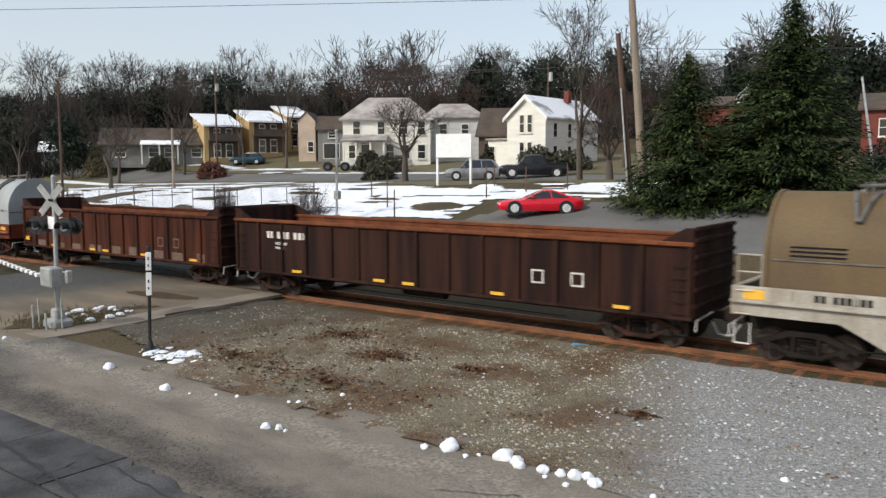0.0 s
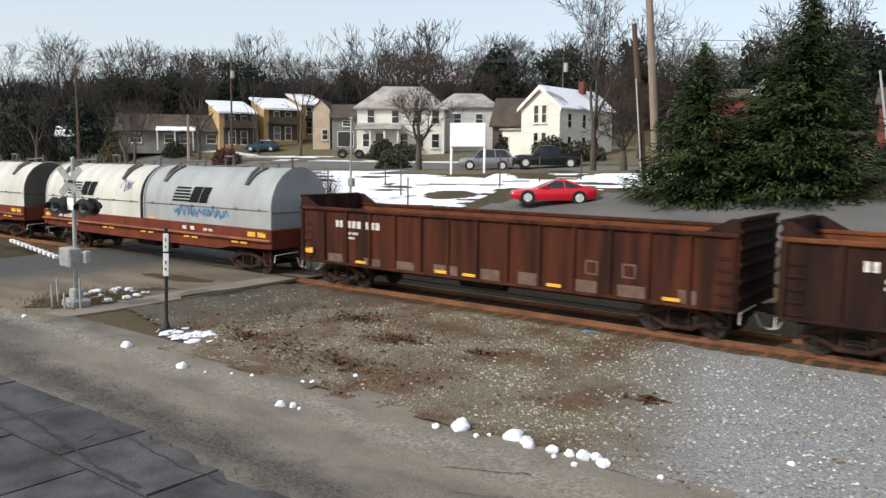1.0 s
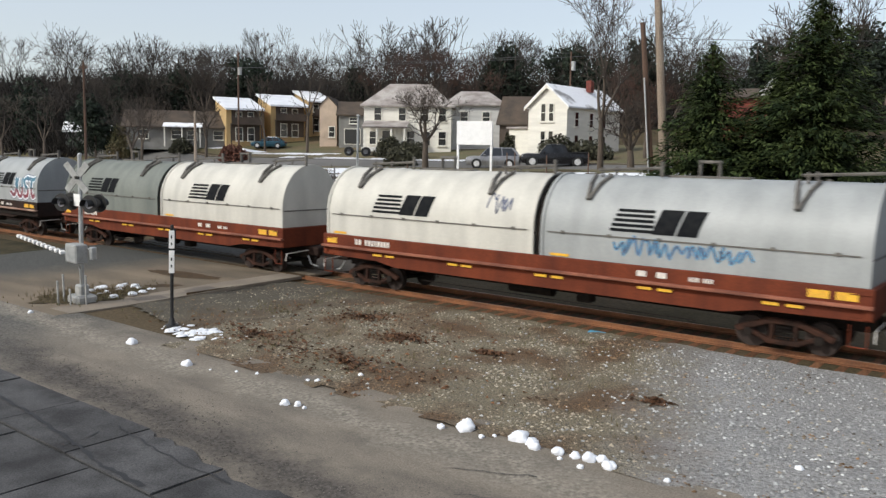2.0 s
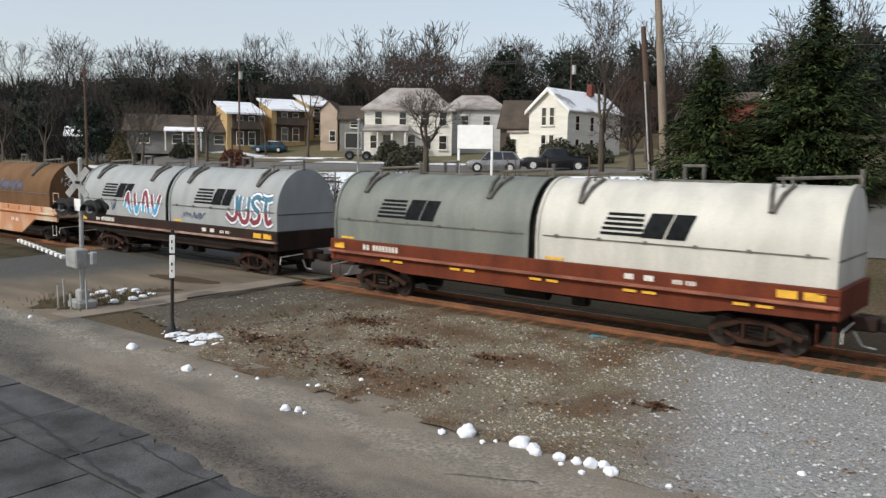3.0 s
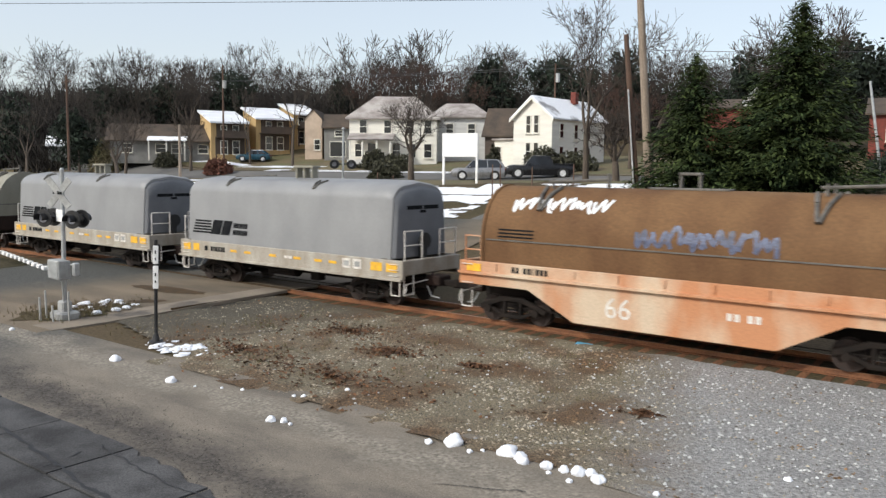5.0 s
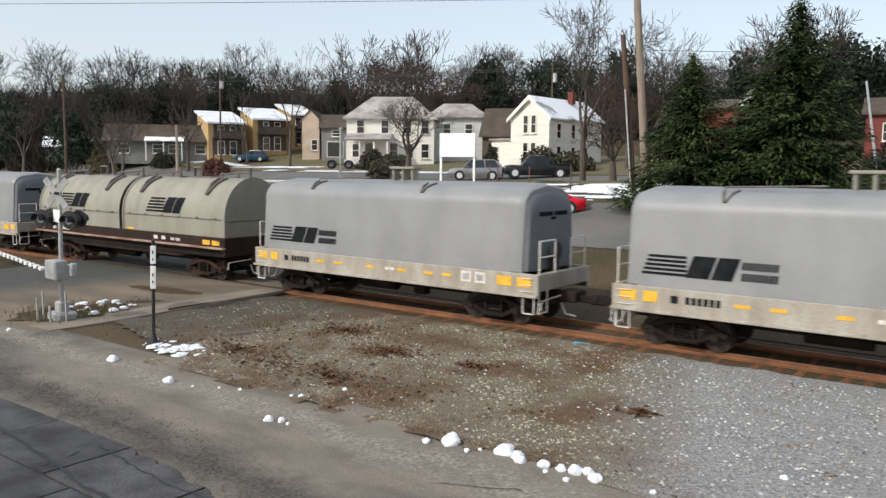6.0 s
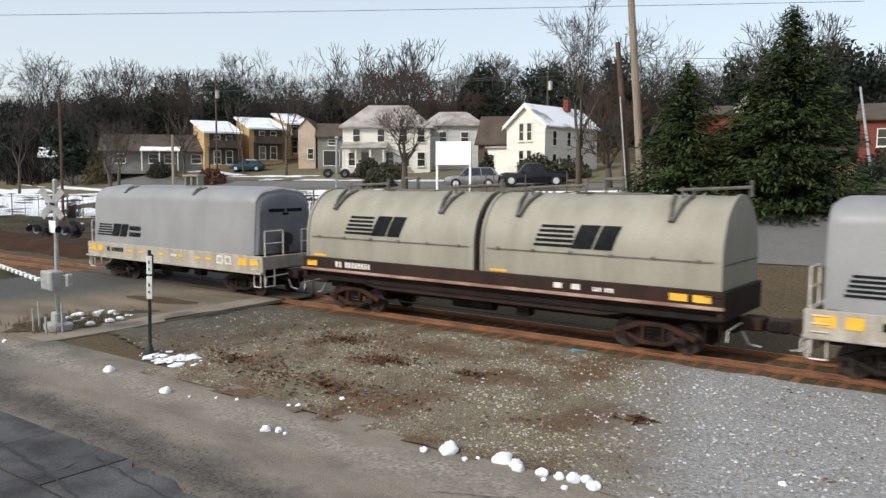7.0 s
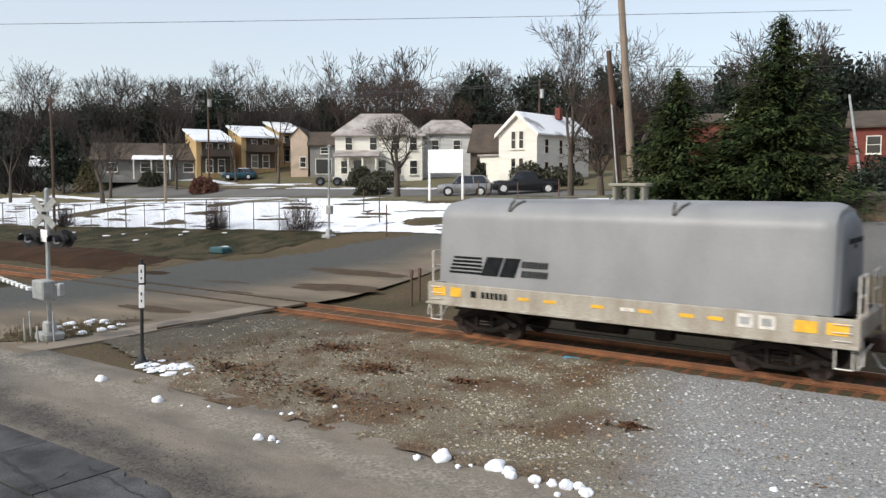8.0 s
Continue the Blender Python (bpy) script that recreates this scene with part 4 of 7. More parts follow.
SCRAWL = [[(0.0, 0.3), (0.09, 0.85), (0.14, 0.3), (0.20, 0.12)], [(0.28, 0.92), (0.33, 0.12), (0.42, 0.55)],
          [(0.52, 0.15), (0.56, 0.95), (0.64, 0.75), (0.68, 0.12)], [(0.76, 0.9), (0.83, 0.15), (0.92, 0.45), (1.0, 0.9)]]


def mural(hood, parent, forms, x, s, w, h, upper, lower):
    """Bubble letters: dark rim, white outline, and a fill in two inks, one above the other."""
    for n, form in enumerate(forms):
        pts = []
        for i in range(len(form) - 1):
            p0, p1, p2, p3 = form[max(i - 1, 0)], form[i], form[i + 1], form[min(i + 2, len(form) - 1)]
            for q in (0, 0.2, 0.4, 0.6, 0.8):
                pts.append(tuple(0.5 * (2 * b + (c - a) * q + (2 * a - 5 * b + 4 * c - d) * q * q + (3 * b - a - 3 * c + d) * q ** 3) for a, b, c, d in zip(p0, p1, p2, p3)))
        pts.append(form[-1])
        lie = lambda run: [(x + u * w, s + v * h) for u, v in run]
        part("graffiti", hood.stroke(Geo(), lie(pts), 0.46, 0.010 + 0.0004 * n), M["gdark"], parent, "dark rim of a sprayed letter", fix=False)
        part("graffiti", hood.stroke(Geo(), lie(pts), 0.38, 0.014 + 0.0004 * n), M["gwhite"], parent, "white outline of a sprayed letter", fix=False)
        k = 0
        while k < len(pts) - 1:
            j = k + 1
            while j < len(pts) - 1 and (pts[j][1] > 0.45) == (pts[k][1] > 0.45):
                j += 1
            part("graffiti", hood.stroke(Geo(), lie(pts[k:j + 1]), 0.21, 0.018 + 0.0004 * n), M[upper if pts[k][1] > 0.45 else lower], parent, "sprayed fill of a letter", fix=False)
            k = j


def two_hood_car(label, x0, x1, hoods, frame_mat, seed, sprays=()):
    rng = random.Random(seed)
    car, half = car_base(label, x0, x1)
    long_frame(car, half, 0.95, 1.95, 1.5, frame_mat)
    for s in (-1, 1):
        bogie(car, s * (half - 2.15))
        coupler(car, s * half, s)
        stirrup(car, s * (half - 0.3), -1.46, frame_mat)
        grab_irons(car, s * (half - 0.3), -1.50, 1.2, 1.8, frame_mat, 3)
    hd = Hood(1.36, 1.85, 2.72, 4.45)
    mid = [(-half + 0.12, -0.13), (0.13, half - 0.12)]
    part("hood_gap", Hood(1.26, 1.85, 2.6, 4.3).solid(-0.16, 0.16), M["grime"], car)
    for (xa, xb), name in zip(mid, hoods):
        h = part("hood", hd.solid(xa, xb), M[name], car, smooth=True)
        rim = Hood(1.40, 1.85, 2.72, 4.50)
        part("hood_rim", rim.solid(xa - 0.0, xa + 0.09), M[name], h, smooth=True)
        part("hood_rim", rim.solid(xb - 0.09, xb), M[name], h, smooth=True)
        seam = Geo().box(((xa + xb) / 2, -1.372, 2.70), (xb - xa - 0.5, 0.03, 0.035)).box(((xa + xb) / 2, 1.372, 2.70), (xb - xa - 0.5, 0.03, 0.035))
        for sx, xe in ((-1, xa), (1, xb)):
            seam.box((xe + 0.004 * sx, 0, 2.62), (0.03, 2.7, 0.05))
        part("hood_seam", seam, M["bracket"], h)
        for i in range(6):
            part("hood_latch", Geo().box((xa + (xb - xa) * (i + 0.5) / 6, -1.39, 2.72), (0.12, 0.05, 0.09), 0.01), M["bracket"], h)
        emblem(hd, h, xa + 0.25 * (xb - xa), 1.0, 0.72)
        lifting_gear(hd, h, xa, xb, 4.46)
        plate(h, "reflector", xa + 0.35, xa + 1.0, 1.98, 2.06, -1.375, M["yellow"])
    plate(car, "reflector", -half + 0.25, -half + 0.75, 1.62, 1.82, -1.49, M["yellow"])
    plate(car, "reflector", half - 0.85, half - 0.35, 1.62, 1.82, -1.49, M["yellow"])
    bars(car, -half + 1.7, 1.74, -1.49, [0.35, 1.25], 0.2, M["mark"])
    for i in range(5 if frame_mat == "red" else 0):
        x = -half + 2.6 + i * (2 * half - 5.2) / 4
        plate(car, "reflector", x, x + 0.42, 1.29, 1.37, -1.463, M["yellow"])
        plate(car, "reflector", x + 0.6, x + 1.02, 1.29, 1.37, -1.463, M["yellow"])
    plate(car, "data_panel", half * 0.36, half * 0.36 + 0.28, 1.66, 1.82, -1.49, M["mark"])
    plate(car, "data_panel", half * 0.36 + 0.6, half * 0.36 + 0.88, 1.66, 1.82, -1.49, M["mark"])
    bars(car, half * 0.52, 1.72, -1.487, [0.3, 0.3], 0.12, M["mark"])
    plate(car, "reflector", half - 1.5, half - 1.0, 1.62, 1.82, -1.49, M["yellow"])
    for hood_i, x, s, w, h, inks, n in sprays:
        tags(rng, hd, car, x, s, w, h, inks, n)
    return car


def smooth_hood_car(label, x0, x1, seed):
    car, half = car_base(label, x0, x1)
    long_frame(car, half, 1.0, 1.74, 1.06, "paleframe")
    for s in (-1, 1):
        bogie(car, s * (half - 1.95), "grime")
        coupler(car, s * half, s)
        stirrup(car, s * (half - 0.35), -1.46, "mark")
        xe = s * (half - 0.08)
        for ya, yb in ((-1.3, -0.45), (0.45, 1.3)):
            part("end_rail", Geo().tube((xe, ya, 1.7), (xe, ya, 2.75), 0.026, n=6).tube((xe, yb, 1.7), (xe, yb, 2.75), 0.026, n=6).tube((xe, ya, 2.75), (xe, yb, 2.75), 0.026, n=6).tube((xe, ya, 2.25), (xe, yb, 2.25), 0.02, n=6), M["mark"], car, "pale end railing")
        rails = Geo()
        rails.tube((s * (half - 0.05), -1.35, 1.5), (s * (half - 0.05), -1.35, 0.5), 0.022, n=6).tube((s * (half - 0.05), -0.9, 1.5), (s * (half - 0.05), -0.9, 0.5), 0.022, n=6).tube((s * (half - 0.05), -1.35, 0.52), (s * (half - 0.05), -0.9, 0.52), 0.022, n=6)
        part("end_step", rails, M["mark"], car, "pale hanging step")
        grab_irons(car, s * (half - 0.4), -1.52, 1.2, 1.6, "mark", 3, 0.4)
    part("hand_brake", Geo().tube((half - 0.26, -0.15, 2.35), (half - 0.2, -0.15, 2.35), 0.3, n=16).box((half - 0.3, -0.15, 1.95), (0.2, 0.25, 0.6), 0.03), M["black"], car, "black hand-brake wheel and housing")
    hd = Hood(1.46, 1.74, 0, 4.52, 0.7)
    a, b = -half + 0.42, half - 0.66
    h = part("hood", hd.solid(a, b, 0.4), M["hoodgrey"], car, smooth=True)
    en = Geo()
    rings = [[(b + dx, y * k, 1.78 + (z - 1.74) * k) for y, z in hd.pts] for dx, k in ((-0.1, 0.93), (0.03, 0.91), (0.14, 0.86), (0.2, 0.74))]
    part("hood_end", en.loft(rings), M["hoodgreyshade"], h, "bulging hood end, shade put into its darker grey", smooth=True)
    part("emblem", Geo().box((b + 0.2, 0, 3.4), (0.02, 0.3, 0.1)).box((b + 0.2, -0.42, 3.55), (0.02, 0.75, 0.14)).box((b + 0.2, 0.42, 3.55), (0.02, 0.75, 0.14)), M["logo"], h, "small black emblem of bars")
    part("hood_seam", Geo().box(((a + b) / 2, -1.43, 1.75), (b - a - 0.2, 0.05, 0.06)), M["bracket"], h)
    emblem(hd, h, a + 0.45, 0.34, 0.60, True, 1.15)
    total = hd.len[-1]
    for x in (a + 0.22 * (b - a), a + 0.66 * (b - a)):
        for s in (-1, 1):
            g = Geo()
            for dx in (-0.2, 0.2):
                ps = [(x + dx * (1 - i * 0.45), *hd.at(total / 2 + s * q, 0.04)) for i, q in enumerate((0.75, 1.05, 1.35))]
                for p, q in zip(ps, ps[1:]):
                    g.tube(p, q, 0.035, n=6)
            part("lifting_bracket", g, M["bracket"], h)
    part("lifting_bar", Geo().tube((a + 0.2 * (b - a), -0.7, 4.52), (a + 0.42 * (b - a), -0.7, 4.60), 0.03, n=6), M["bracket"], h)
    xm = (a + b) / 2
    part("lifting_bail", Geo().box((xm - 0.45, 0, 4.72), (0.1, 0.3, 0.5), 0.03).box((xm + 0.45, 0, 4.72), (0.1, 0.3, 0.5), 0.03).box((xm, 0, 4.96), (1.2, 0.4, 0.1), 0.03).box((xm, 0, 4.72), (0.1, 0.3, 0.5), 0.03), M["hoodtan"], h)
    for x, w in ((-half + 0.25, 0.5), (-half + 0.95, 0.42), (half - 1.5, 0.55), (half - 0.75, 0.5)):
        plate(car, "reflector", x, x + w, 1.32, 1.62, -1.49, M["yellow"])
    bars(car, -half + 1.7, 1.45, -1.49, [0.3, 1.0], 0.2, M["logo"])
    for i, k in enumerate((0.27, 0.34, 0.46, 0.53, 0.57, 0.66, 0.72)):
        x = -half + k * 2 * half
        plate(car, "reflector" if i % 4 != 3 else "data_panel", x, x + 0.4, 1.4, 1.5, -1.49, M["yellow"] if i % 4 != 3 else M["mark"])
    for x in (half - 2.9, half - 2.35):
        plate(car, "data_panel", x, x + 0.4, 1.3, 1.65, -1.489, M["mark"])
        plate(car, "data_panel", x + 0.07, x + 0.33, 1.38, 1.57, -1.50, M["alu"])
    return car


def brown_hood_car(label, x0, x1, hood_mat, seed, skin="orangeframe"):
    rng = random.Random(seed)
    car, half = car_base(label, x0, x1)
    long_frame(car, half, 1.25, 2.0, 1.62, skin, 0.42)
    for s in (-1, 1):
        bogie(car, s * (half - 1.75), "grime")
        coupler(car, s * half, s)
        stirrup(car, s * (half - 0.3), -1.46, "mark")
        for y in (-1.3, 1.3):
            rails = Geo()
            for dx in (0.1, 0.7):
                rails.tube((s * (half - dx), y, 1.9), (s * (half - dx), y, 2.8), 0.025, n=6)
            rails.tube((s * (half - 0.1), y, 2.8), (s * (half - 0.7), y, 2.8), 0.025, n=6).tube((s * (half - 0.1), y, 2.35), (s * (half - 0.7), y, 2.35), 0.025, n=6)
            part("end_rail", rails, M[skin], car, "pale end railing")
        grab_irons(car, s * (half - 0.35), -1.53, 1.3, 1.9, "mark", 3, 0.4)
    hd = Hood(1.34, 1.95, 2.75, 4.42)
    a, b = -half + 0.75, half - 0.95
    h = part("hood", hd.solid(a, b), M[hood_mat], car, smooth=True)
    rim = Hood(1.38, 1.95, 2.75, 4.46)
    for x in (a, b - 0.1):
        part("hood_rim", rim.solid(x, x + 0.1), M[hood_mat], h, smooth=True)
    part("hood_seam", Geo().box(((a + b) / 2, -1.355, 2.72), (b - a - 0.4, 0.03, 0.04)), M["bracket"], h)
    for i in range(9):
        part("sill_gusset", Geo().box((a + (b - a) * (i + 0.5) / 9, -1.45, 1.86), (0.06, 0.14, 0.24), 0.01), M[skin], car)
    lifting_gear(hd, h, a, b, 4.43)
    g = Geo()
    for i in range(4):
        hd.patch(g, [(a + 0.6, 0.75 + 0.11 * i), (a + 1.9, 0.75 + 0.11 * i), (a + 1.95, 0.80 + 0.11 * i), (a + 0.65, 0.80 + 0.11 * i)], n=1)
    part("emblem", g, M["logo"], h, "faded dark bars of an emblem", fix=False)
    if skin == "orangeframe":
        tags(rng, hd, h, a + 1.0, 1.75, 3.2, 0.55, [("gwhite", 0.09, 0.014)], 7)
    tags(rng, hd, h, a + 5.3, 0.85, 3.8, 0.55, [("gdark", 0.13, 0.014)], 8)
    g = Geo()
    for i in range(26):
        y, z = rng.uniform(-0.75, 0.6), rng.uniform(3.3, 3.85)
        g.tube((b + 0.012, y, z), (b + 0.012, y + rng.uniform(-0.22, 0.22), z + rng.uniform(-0.25, 0.25)), 0.022, n=4)
    tagged(part("graffiti", g, M["gwhite"], h), "white sprayed strokes on the hood end", kind="stuff")
    plate(car, "reflector", -half + 0.3, -half + 0.85, 1.68, 1.92, -1.49, M["yellow"])
    bars(car, -half + 2.0, 1.82, -1.49, [0.3, 0.9], 0.18, M["logo"])
    bars(car, 1.6, 1.15, -1.48, [0.4, 0.4], 0.2, M["mark"])
    num = bpy.data.curves.new("numerals", "FONT")
    num.body, num.size, num.extrude = "66", 0.85, 0.004
    num.materials.append(M["mark"])
    n = new("numerals", num)
    n.parent = car
    n.matrix_basis = pose(-1.9, -1.478, 0.72, 90, 0, 0)
    tagged(n, "faded white painted numerals")
    return car


def gondola(label, x0, x1, skin, seed, pale=False):
    rng = random.Random(seed)
    car, half = car_base(label, x0, x1)
    z0, z1 = 0.92, 2.98
    for s in (-1, 1):
        side = part("side_wall", Geo().box((0, 1.42 * s, (z0 + z1) / 2), (2 * half, 0.05, z1 - z0)), M[skin], car)
        part("lining", Geo().box((0, 1.385 * s, (1.2 + z1) / 2), (2 * half - 0.3, 0.014, z1 - 1.24)), M["rustin"], side, "bright rust on the inner face")
        part("top_chord", Geo().box((0, 1.44 * s, z1), (2 * half, 0.2, 0.13), 0.03), M["rust" if skin == "rust" else "rustin"], side, "rusty top chord")
        part("bottom_chord", Geo().box((0, 1.46 * s, z0 + 0.04), (2 * half, 0.16, 0.1), 0.02), M[skin], side)
        n = 14
        for i in range(n + 1):
            x = -half + 0.12 + (2 * half - 0.24) * i / n
            part("side_post", Geo().box((x, 1.475 * s, (z0 + z1) / 2), (0.13, 0.09, z1 - z0 - 0.1), 0.02), M[skin], side)
    for s in (-1, 1):
        e = part("end_wall", Geo().box(((half - 0.05) * s, 0, (z0 + 3.42) / 2), (0.07, 2.88, 3.42 - z0)), M["rustdark"], car)
        for z in (1.3, 1.75, 2.2, 2.65, 3.1, 3.4):
            part("end_rib", Geo().box(((half + 0.02) * s, 0, z), (0.1, 2.86, 0.12), 0.03), M["rustdark"], e)
        part("end_cap", Geo().prism([((half - 0.95) * s, 3.04), ((half - 0.05) * s, 3.04), ((half - 0.05) * s, 3.42), ((half - 0.25) * s, 3.42)], -1.46, -1.38), M["rustdark"], e)
        part("end_cap", Geo().prism([((half - 0.95) * s, 3.04), ((half - 0.05) * s, 3.04), ((half - 0.05) * s, 3.42), ((half - 0.25) * s, 3.42)], 1.38, 1.46), M["rustdark"], e)
        bogie(car, s * (half - 1.75))
        coupler(car, s * half, s, 0.5)
        stirrup(car, s * (half - 0.35), -1.46, "grime")
        grab_irons(car, s * (half - 0.38), -1.54, 1.1, 2.4, "grime", 5, 0.42)
    part("floor", Geo().box((0, 0, 1.16), (2 * half - 0.1, 2.76, 0.09)), M["rustin"], car)
    part("centre_sill", Geo().box((0, 0, 0.82), (2 * half - 0.2, 0.5, 0.45), 0.02), M["grime"], car)
    part("brake_gear", Geo().tube((-1.2, -0.7, 0.72), (0.6, -0.7, 0.72), 0.18, n=12).tube((-5.5, -1.1, 0.62), (5.5, -1.1, 0.55), 0.02, n=6), M["grime"], car)
    bars(car, -half + 1.9, 2.45, -1.45, [0.4, 0.75, 0.75], 0.26, M["mark"])
    bars(car, -half + 2.4, 2.12, -1.45, [0.3, 0.3], 0.1, M["mark"])
    bars(car, -half + 2.4, 1.95, -1.45, [0.5], 0.08, M["mark"])
    for k in (0.18, 0.40, 0.47, 0.66, 0.88):
        x = -half + k * 2 * half
        plate(car, "reflector", x, x + 0.5, 1.06, 1.16, -1.53, M["yellow"])
    for i in (10.5, 11.5):
        x = -half + 0.12 + (2 * half - 0.24) * i / 14 - 0.21
        for a, b, c, d in ((0, 0.42, 1.55, 1.6), (0, 0.42, 1.92, 1.97), (0, 0.05, 1.6, 1.92), (0.37, 0.42, 1.6, 1.92)):
            plate(car, "data_panel", x + a, x + b, c, d, -1.452, M["faded" if pale else "mark"])
    if pale:
        for i in range(9):
            x = -half + 1.6 + i * 1.72 + rng.uniform(-0.2, 0.2)
            plate(car, "patch", x, x + rng.uniform(0.5, 1.0), 1.0, rng.uniform(1.25, 1.42), -1.449, M["faded"], "worn patch of faded paint")
        plate(car, "reflector", -half + 0.35, -half + 0.75, 1.25, 1.45, -1.54, M["yellow"])
    return car


brown_hood_car("khaki hooded coil car with pale weathered frame", -6.85, 8.0, "hoodkhaki", 1, "paleframe")
gondola("dark rust-stained steel gondola car, empty", -26.93, -7.85, "rustdark", 2)
gondola("rust-brown steel gondola car with worn lower side", -44.85, -27.95, "rust", 3, True)
two_hood_car("coil car with two white hoods on an oxide-red frame", -65.6, -46.6, ("hoodwhite", "hoodpale"), "red", 4, [(1, 2.6, 0.35, 4.0, 0.5, [("gdark", 0.05, 0.014), ("gblue", 0.09, 0.012)], 9), (0, -2.0, 1.3, 0.9, 0.6, [("gdark", 0.05, 0.014)], 3)])
two_hood_car("coil car with one green-grey and one white hood, red frame", -85.8, -67.95, ("hoodgreen", "hoodwhite"), "red", 5)
tagged_car = two_hood_car("coil car with pale hoods covered in blue and white graffiti", -104.75, -88.9, ("hoodpale", "hoodpale"), "darkframe", 6, [
    (1, 1.2, 0.30, 1.7, 0.30, [("gdark", 0.05, 0.012)], 5), (0, -5.0, 0.3, 0.45, 0.6, [("gdark", 0.06, 0.012)], 1)])
mural(Hood(1.36, 1.85, 2.72, 4.45), tagged_car, SCRAWL, -3.7, 0.22, 3.1, 1.15, "gred", "gblue")
mural(Hood(1.36, 1.85, 2.72, 4.45), tagged_car, JUST, 4.45, 0.28, 3.0, 1.2, "gteal", "gred")
brown_hood_car("rust-brown hooded coil car with faded orange fish-belly side", -121.5, -107.3, "hoodbrown", 7)
smooth_hood_car("coil car with one smooth grey hood and pale frame", -136.85, -123.95, 8)
smooth_hood_car("coil car with one smooth grey hood and pale frame", -152.5, -139.3, 9)
two_hood_car("coil car with two dusty tan hoods on a dark frame", -170.4, -154.45, ("hoodtan", "hoodtan"), "darkframe", 10)
smooth_hood_car("last coil car of the train, smooth grey hood", -185.8, -172.75, 11)
SPEED = 21.15
# small unevenness of the run: seconds, metres ahead of a steady pace
SURGE = ((0.0, 0.17), (1.0, 0.0), (2.5, 0.8), (3.0, -0.05), (3.5, -0.3), (4.0, -0.2), (4.7, 0.2), (6.0, -0.15), (6.5, -0.15), (7.0, -0.4), (7.5, 0.55), (8.0, 0.2))


def widen(car, k):
    """Brings a car built on a narrow plan to its full width."""
    for ob in car.children_recursive:
        if ob.parent is car or ob.parent.parent is car:
            ob.location.y *= k
        if ob.type == "MESH" and ob.data.name not in DONE:
            DONE.add(ob.data.name)
            ob.data.transform(Matrix.Diagonal((1, k, 1, 1)))


DONE = set()
for car, x in TRAIN:
    widen(car, 1.13)



# ---- by the crossing ----
def upright(x, y, z, lean_x=0.0, lean_y=0.0, turn=0.0):
    """A pose that stands at x, y, z and leans by so many degrees."""
    return Matrix.Translation((x, y, z)) @ Euler((radians(lean_y), radians(lean_x), 0)).to_matrix().to_4x4() @ pose(0, 0, 0, 0, 0, turn)


def lamp_head(parent, x, z, s, front):
    """A flasher: round black background, hood and lens; front is -1 or 1 along y."""
    y = 0.22 * front
    h = part("flasher", Geo().tube((x, y - 0.02, z), (x, y + 0.02, z), 0.30, n=24).tube((x, y - 0.12 * front, z), (x, y, z), 0.17, n=16), M["black"], parent, "round black flasher head")
    vis = Geo()
    n = 12
    rows = []
    for i in range(n + 1):
        a = math.pi * (-0.12 + 1.24 * i / n)
        rows.append([(x + 0.165 * math.cos(a), y, z + 0.165 * math.sin(a)), (x + 0.165 * math.cos(a), y + 0.28 * front, z + 0.165 * math.sin(a))])
    part("visor", vis.loft(rows, caps=False, closed=False), M["black"], h, fix=False)
    part("lens", Geo().tube((x, y + 0.02 * front, z), (x, y + 0.04 * front, z), 0.15, n=16), M["lens"], h)


